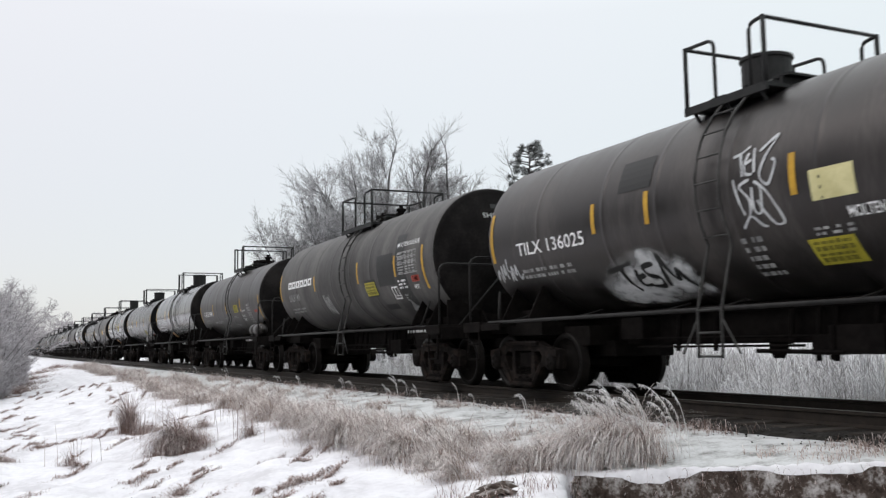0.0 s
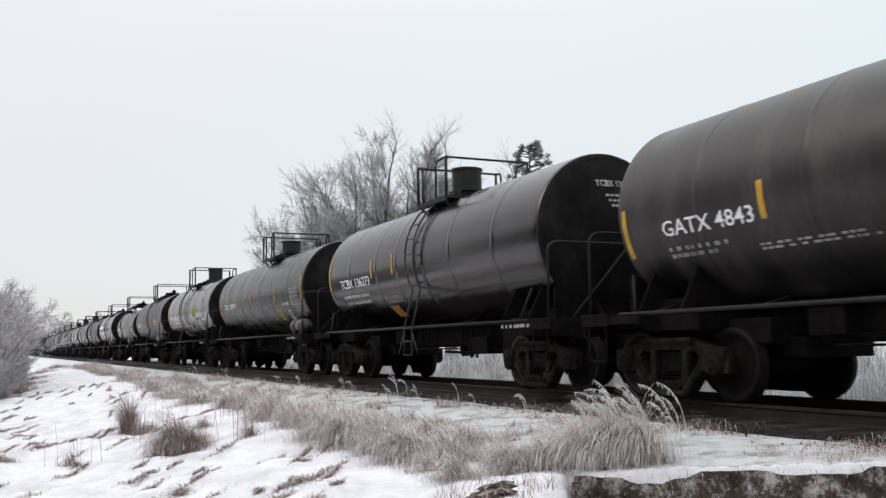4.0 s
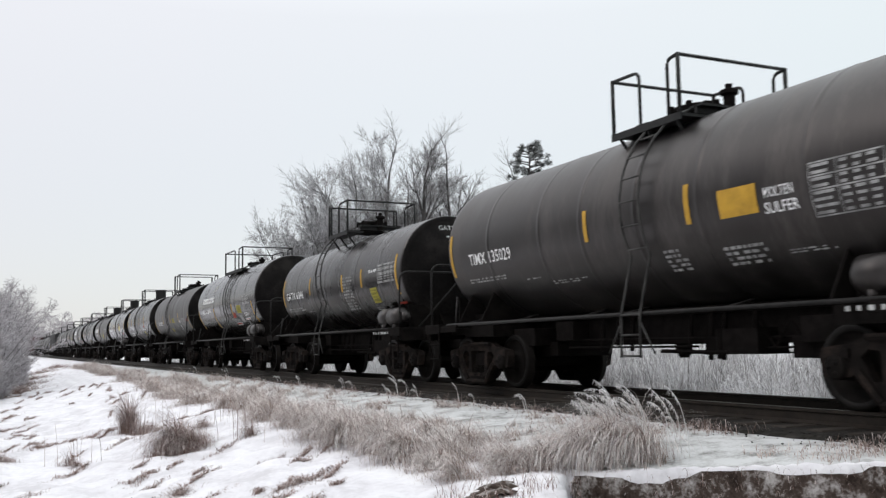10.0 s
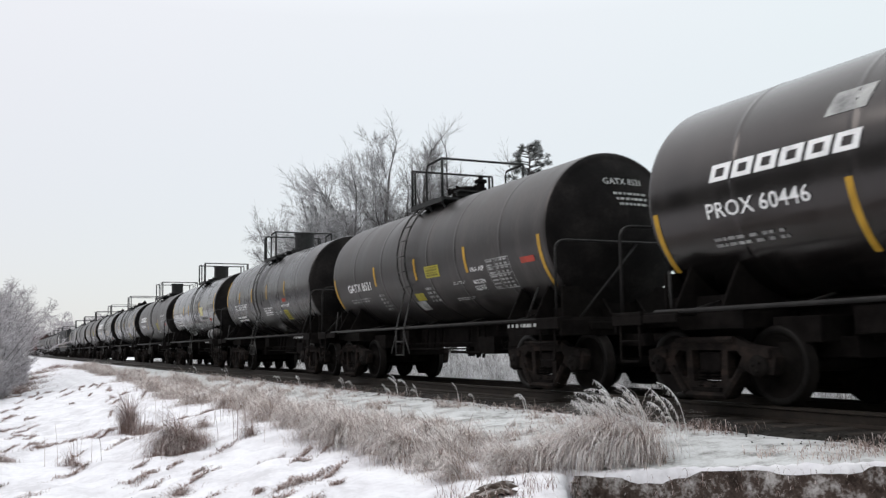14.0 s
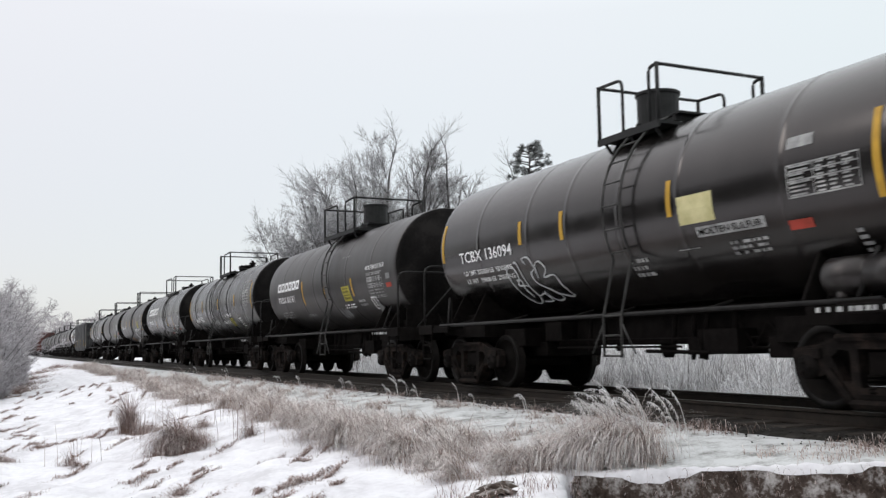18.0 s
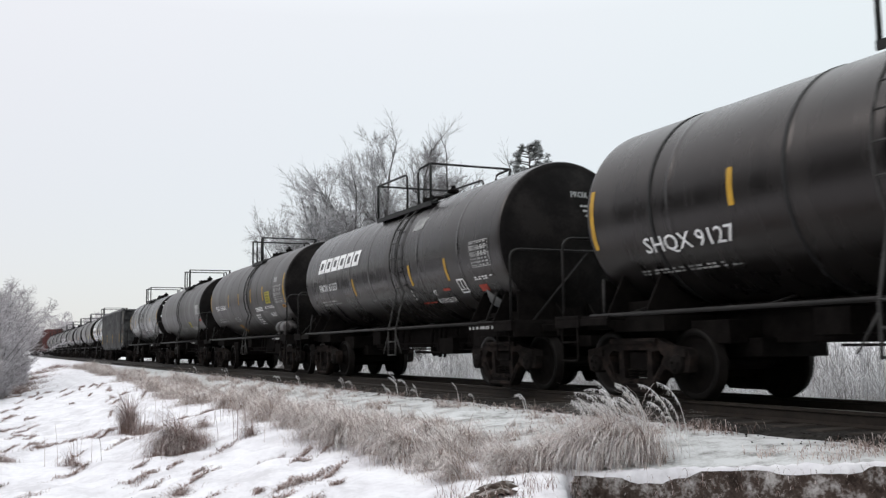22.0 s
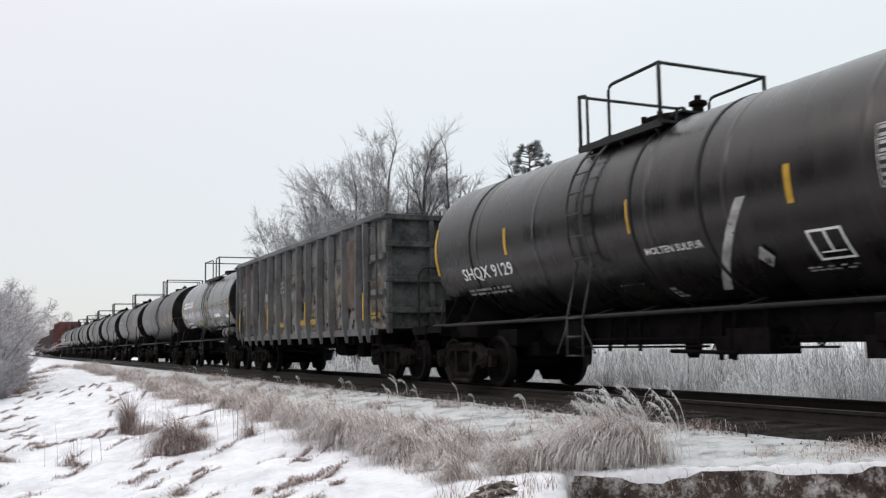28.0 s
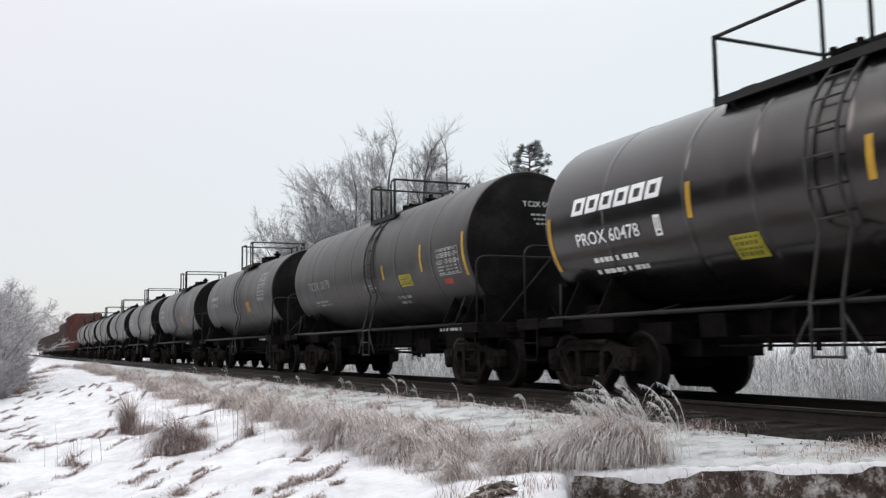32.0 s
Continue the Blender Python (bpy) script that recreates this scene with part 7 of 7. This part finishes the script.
stripe(car, -4.88, 2.28, 0.72)
stripe(car, -2.00, 2.33, 0.38)
stripe(car, -0.77, 2.28, 0.43)
stripe(car, 1.72, 2.29, 0.46)
patch(car, 1.88, 2.16, 0.63, 0.35, M_PALE_YELLOW)
patch(car, 2.14, 1.99, 1.12, 0.13, M_WHITE_OLD)
letter(car, "MOLTEN SULFUR", 2.18, 2.015, 0.08, 1.04, mat=M_FRAME)
bars(car, 0.66, 1.61, 0.45, 0.33, 3, None, 238)
bars(car, 1.72, 1.87, 0.62, 0.02, 1, None, 239)
bars(car, 2.62, 1.73, 0.63, 0.21, 3, None, 240)
patch(car, 3.67, 2.75, 0.36, 0.13, M_WHITE_OLD)
table(car, 3.68, 2.23, 0.93, 0.34, 242)
patch(car, 3.57, 1.91, 0.33, 0.11, M_RED)
stripe(car, 4.81, 2.08, 0.89)
bars(car, 4.37, 1.60, 0.16, 0.32, 4, None, 245)
head_letter(car, 4.95, "TCBX 136094", -0.35, 3.22, 0.13, 1.15)
head_print(car, 4.95, -0.22, 3.05, 0.8, 3, 11)
head_letter(car, 4.95, "", -0.12, 3.42, 0.09, 0.30, M_HEAD_TAG)
car = tank_car(-39.05, "weathered black tank car with white wordmark and yellow decal", "dusty", "tall_bonnet", True, False, half=5.15, radius=1.275, dx=0.54, a=1.18, gap=(-0.1, 0.5), bx=0.77)
brand_block(car, -4.16, 2.40, 2.22, 0.25)
letter(car, "PROX 60181", -4.16, 2.07, 0.14, 1.65)
bars(car, -4.30, 1.63, 1.22, 0.25, 3, None, 252)
stripe(car, -1.67, 1.93, 0.66)
bars(car, -1.80, 1.62, 0.73, 0.09, 2, None, 254)
patch(car, 1.60, 1.87, 0.54, 0.38, M_PANEL_YELLOW)
stripe(car, 0.23, 1.95, 0.38)
stripe(car, 2.35, 1.96, 0.44)
letter(car, "MOLTEN SULFUR", 3.41, 2.49, 0.08, 1.17)
table(car, 3.43, 1.86, 0.94, 0.58, 259)
patch(car, 4.54, 2.04, 0.30, 0.10, M_RED)
patch(car, 4.61, 2.22, 0.22, 0.12, M_GREY_DECAL)
outline_box(car, 3.34, 1.62, 0.34, 0.33)
diamond(car, 3.72, 1.52, 0.36)
bars(car, 1.42, 1.69, 0.79, 0.15, 2, M_WHITE, 264)
bars(car, 2.52, 1.70, 0.45, 0.22, 2, None, 265)
bars(car, 1.64, 2.92, 0.62, 0.04, 2, None, 266)
scrawl(car, 0.78, 1.47, 0.66, 0.36, 51, M_GREY_DECAL, 0.05, 6)
head_letter(car, 5.15, "PROX 60181", -0.1, 3.22, 0.13, 1.15)
head_print(car, 5.15, 0.05, 3.05, 0.8, 3, 12)
car = tank_car(-52.11, "black tank car with jacket ribs and a yellow decal", "black", "manway", True, False, half=5.76, radius=1.31, dx=-0.23, a=0.90, gap=(-0.75, -0.2), bands=(-4.4, -2.1, 0.4, 1.75))
letter(car, "SHQX 9127", -4.65, 1.90, 0.21, 1.66)
bars(car, -4.97, 1.63, 2.11, 0.10, 2, None, 273)
stripe(car, -5.69, 2.04, 0.84)
stripe(car, -2.93, 2.28, 0.44)
stripe(car, 0.17, 2.27, 0.41)
letter(car, "MOLTEN SULFUR", 1.06, 1.96, 0.06, 1.10)
letter(car, "MOLTEN SULPHUR", 0.52, 1.73, 0.11, 1.06)
patch(car, 1.72, 1.62, 0.44, 0.33, M_PANEL_YELLOW, lean=0, lift=0.014)
diamond(car, 2.46, 1.67, 0.14, M_WHITE_OLD)
outline_box(car, 3.07, 1.57, 0.37, 0.37)
bars(car, 0.47, 1.36, 0.17, 0.23, 3, None, 282)
stripe(car, 3.02, 2.28, 0.41)
bars(car, 2.84, 1.47, 0.71, 0.11, 2, None, 284)
table(car, 4.30, 2.31, 1.00, 0.78, 285)
stripe(car, 5.52, 2.05, 0.94)
bars(car, 4.25, 2.21, 0.81, 0.05, 1, None, 287)
patch(car, 4.94, 3.02, 0.38, 0.03, M_ORANGE)
head_letter(car, 5.76, "SHQX 9127", -0.35, 3.22, 0.13, 1.15)
head_print(car, 5.76, -0.22, 3.05, 0.8, 3, 13)
car = tank_car(-65.97, "black tank car with a large white wordmark", "black", "manway", True, False, half=5.43, radius=1.345, dx=0.41, a=1.48, gap=(0.25, 0.85))
brand_block(car, -4.36, 2.64, 3.08, 0.36)
letter(car, "PROX 61327", -4.30, 2.17, 0.18, 1.37)
bars(car, -4.40, 1.81, 1.40, 0.16, 2, None, 294)
stripe(car, -1.82, 1.95, 0.42)
stripe(car, 1.59, 1.97, 0.43)
stripe(car, 3.29, 1.96, 0.43)
patch(car, 1.65, 3.07, 0.48, 0.28, M_WHITE_OLD, lean=0.3)
table(car, 4.38, 2.11, 0.69, 0.45, 299)
outline_box(car, 3.57, 1.71, 0.29, 0.30)
patch(car, 4.32, 1.70, 0.30, 0.14, M_RED)
bars(car, 4.30, 1.89, 0.67, 0.08, 2, M_WHITE, 302)
letter(car, "HOT", 2.38, 1.74, 0.11, 0.14)
letter(car, "MOLTEN SULFUR", 2.35, 1.59, 0.11, 0.77)
patch(car, 1.56, 1.60, 0.62, 0.03, M_RED)
patch(car, 2.84, 1.79, 0.29, 0.05, M_RED)
diamond(car, 4.54, 1.50, 0.34)
bars(car, 1.37, 1.67, 0.06, 0.29, 3, None, 308)
bars(car, -0.90, 1.76, 0.24, 0.08, 1, None, 309)
head_letter(car, 5.43, "PROX 61327", -0.1, 3.22, 0.13, 1.15)
head_print(car, 5.43, 0.05, 3.05, 0.8, 3, 14)
car = tank_car(-78.97, "dusty black tank car with yellow and orange decals", "dusty", "manway", True, True, half=5.33, radius=1.36, dx=0.48, a=0.69, gap=(-0.1, 0.5))
letter(car, "TILX 151061", -4.42, 2.20, 0.14, 1.67)
bars(car, -4.49, 1.75, 1.44, 0.21, 2, None, 314)
stripe(car, -5.26, 2.23, 0.64)
stripe(car, -2.18, 2.26, 0.44)
stripe(car, -0.57, 2.26, 0.43)
stripe(car, 1.19, 2.26, 0.46)
bars(car, -1.87, 1.72, 0.78, 0.21, 3, None, 319)
patch(car, -1.98, 1.39, 0.42, 0.37, M_ORANGE, lean=0)
patch(car, 1.53, 1.96, 0.87, 0.13, M_WHITE)
letter(car, "MOLTEN SULFUR", 1.56, 1.99, 0.07, 0.81, mat=M_FRAME)
bars(car, 1.28, 1.55, 0.63, 0.44, 5, M_WHITE, 323)
stripe(car, 2.77, 2.26, 0.46)
patch(car, 3.06, 2.15, 0.55, 0.37, M_PANEL_YELLOW)
letter(car, "MOLTEN SULFUR", 2.80, 2.00, 0.06, 1.08)
patch(car, 4.14, 2.75, 0.35, 0.15, M_WHITE_OLD)
table(car, 4.12, 2.13, 0.90, 0.51, 328)
patch(car, 4.77, 1.96, 0.35, 0.09, M_ORANGE)
letter(car, "2448", 4.80, 1.97, 0.07, 0.30, mat=M_FRAME)
stripe(car, 5.24, 2.09, 0.88)
bars(car, 4.81, 1.56, 0.18, 0.31, 5, None, 332)
diamond(car, 4.08, 1.44, 0.30, M_TANK_DUSTY)
bars(car, 2.38, 1.89, 0.48, 0.05, 1, None, 334)
bars(car, 3.16, 1.75, 0.77, 0.15, 3, M_WHITE, 335)
head_letter(car, 5.33, "TILX 151061", -0.35, 3.22, 0.13, 1.15)
head_print(car, 5.33, -0.22, 3.05, 0.8, 3, 15)
head_letter(car, 5.33, "", -0.12, 3.42, 0.09, 0.30, M_HEAD_TAG)
car = tank_car(-92.15, "dusty black tank car with yellow decal on its lower side", "dusty", "manway", True, False, half=5.15, radius=1.33, dx=0.06, a=0.69, gap=(-0.1, 0.5))
patch(car, 2.05, 1.75, 0.47, 0.27, M_PANEL_YELLOW, lean=0)
patch(car, 2.37, 1.63, 1.11, 0.19, M_WHITE_OLD)
patch(car, 4.16, 2.25, 0.77, 0.40, M_WHITE_OLD)
patch(car, 4.59, 1.96, 0.54, 0.10, M_RED)
bars(car, 0.27, 1.59, 0.97, 0.25, 2, None, 344)
car = tank_car(-104.97, "clean black tank car with white lettering and a pale curved strip", "black", "manway", True, False, half=5.77, radius=1.32, dx=-0.31, a=0.95, gap=(-0.75, -0.2), bands=(-4.3, 0.4, 1.75))
letter(car, "SHQX 9129", -4.73, 1.91, 0.21, 1.80)
bars(car, -4.82, 1.63, 1.82, 0.17, 2, None, 347)
stripe(car, -5.70, 2.07, 0.89)
stripe(car, -3.01, 2.22, 0.44)
stripe(car, 0.36, 2.18, 0.46)
stripe(car, 3.16, 2.18, 0.42)
letter(car, "MOLTEN SULFUR", 0.54, 1.88, 0.08, 1.11)
patch(car, 1.40, 1.38, 0.15, 1.22, M_WHITE_OLD, "curved_strip", "pale curved strip", lean=0.801)
diamond(car, 2.53, 1.69, 0.15, M_WHITE_OLD)
outline_box(car, 3.21, 1.58, 0.46, 0.39)
bars(car, 2.96, 1.48, 0.75, 0.09, 2, None, 356)
bars(car, 0.50, 1.34, 0.20, 0.26, 3, None, 357)
bars(car, -0.44, 1.54, 0.58, 0.02, 1, None, 358)
table(car, 4.30, 2.17, 0.46, 0.60, 359)
stripe(car, 5.66, 2.12, 0.86)
head_letter(car, 5.77, "SHQX 9129", -0.35, 3.22, 0.13, 1.15)
head_print(car, 5.77, -0.22, 3.05, 0.8, 3, 17)
head_letter(car, 5.77, "", -0.9, 3.35, 0.16, 0.45, M_WHITE)
head_letter(car, 5.77, "", -1.12, 2.55, 0.65, 0.16, M_WHITE)
gondola(-119.5)
car = tank_car(-133.80, "glossy black tank car with a white wordmark and yellow decal", "gloss", "manway", True, True, half=4.95, radius=1.335, dx=-0.14, a=1.44, gap=(0.22, 0.84))
brand_block(car, -4.26, 2.57, 2.05, 0.24)
letter(car, "PROX 60478", -4.19, 2.13, 0.18, 1.46)
outline_box(car, -2.41, 2.09, 0.13, 0.27)
bars(car, -3.93, 1.85, 1.35, 0.13, 1, M_WHITE, 370)
bars(car, -3.98, 1.70, 1.40, 0.13, 1, M_WHITE, 371)
stripe(car, -4.88, 1.83, 0.82)
stripe(car, -1.71, 2.23, 0.44)
stripe(car, 0.92, 2.25, 0.44)
stripe(car, 2.71, 2.24, 0.41)
patch(car, -1.18, 1.68, 0.47, 0.33, M_PANEL_YELLOW)
patch(car, 2.04, 2.01, 1.01, 0.13, M_WHITE)
bars(car, 0.99, 1.83, 0.59, 0.13, 3, M_WHITE, 378)
bars(car, 0.98, 1.67, 0.61, 0.10, 2, M_WHITE, 379)
bars(car, 0.92, 1.52, 0.76, 0.11, 1, M_WHITE, 380)
bars(car, 2.02, 1.67, 1.17, 0.20, 5, M_WHITE, 381)
table(car, 3.52, 2.12, 0.95, 0.52, 382)
patch(car, 4.02, 1.93, 0.42, 0.13, M_WHITE)
stripe(car, 4.74, 1.85, 0.86)
diamond(car, 3.55, 1.5, 0.26)
head_letter(car, 4.95, "PROX 60478", -0.1, 3.22, 0.13, 1.15)
head_print(car, 4.95, 0.05, 3.05, 0.8, 3, 18)
car = tank_car(-146.85, "dusty black tank car with a stained lower side", "dusty", "manway", True, False, half=5.35, radius=1.365, dx=0.32, a=0.72, gap=(-0.1, 0.5))
letter(car, "TCIX 0079", -4.09, 2.24, 0.13, 1.75, mat=M_WHITE_OLD)
bars(car, -3.84, 1.81, 1.23, 0.19, 2, None, 387)
stripe(car, 3.37, 2.20, 0.54)
stripe(car, 1.30, 2.18, 0.31)
patch(car, 2.14, 1.98, 0.62, 0.25, M_PANEL_YELLOW)
table(car, 4.10, 2.07, 0.95, 0.49, 391)
patch(car, 4.22, 1.90, 0.35, 0.11, M_RED)
stripe(car, 5.26, 2.00, 0.80)
bars(car, 1.70, 1.63, 0.68, 0.26, 2, None, 394)
bars(car, 0.05, 2.02, 0.70, 0.13, 2, None, 395)
head_letter(car, 5.35, "TCIX 0079", -0.35, 3.22, 0.13, 1.15)
head_print(car, 5.35, -0.22, 3.05, 0.8, 3, 19)
for i, u in enumerate((-160.0, -173.1, -186.2, -198.9, -211.0, -223.0, -234.8)):
    far_car = tank_car(u, "dusty black tank car far down the train", "dusty", "manway", True, False, half=5.0 if i < 3 else 4.7, dx=0.2, a=0.8)
    patch(far_car, 1.6, 2.0, 0.4, 0.35, M_ORANGE)
    bars(far_car, -4.2, 2.3, 1.3, 0.5, 2, M_WHITE_OLD, i)
    table(far_car, 3.2, 2.3, 0.9, 0.9, i)
box_car(-249.6, 16.5, 5.15, M_BOX, "box_car", "oxide red ribbed box car far down the train", "box car")
for i, u in enumerate((-266.0, -281.8, -297.6, -313.4, -329.2, -345.0, -360.8)):
    box_car(u, 15.6, 4.6 if i < 1 else 3.75, M_BOX_DARK, "hopper_car", "dark brown open freight car at the far end", "freight car")


# ---- motion ----
def travelled(t):
    """How far the train has come along the track at t, in metres."""
    d = t - 16
    return 7.7597 * d + 0.010468 * d ** 2 - 3.137e-5 * d ** 3


def motions():
    times = [2.0 * i for i in range(17)]
    for car, centre in CARS:
        walk(car, [(t, pose(centre + travelled(t), 0, 0)) for t in times])
    # wheels roll without slipping; all wheelsets turn alike
    steps = [i / 15 for i in range(32 * 15 + 1)]
    first = WHEELSETS[0]
    walk(first, [(t, pose(0, 0, 0, 0, math.degrees((travelled(t) - travelled(0)) / 0.457), 0)) for t in steps])
    for ws in WHEELSETS[1:]:
        ws.rotation_mode = "QUATERNION"
        ws.animation_data_create()
        ws.animation_data.action = first.animation_data.action
        ws.animation_data.action_slot = first.animation_data.action_slot


motions()
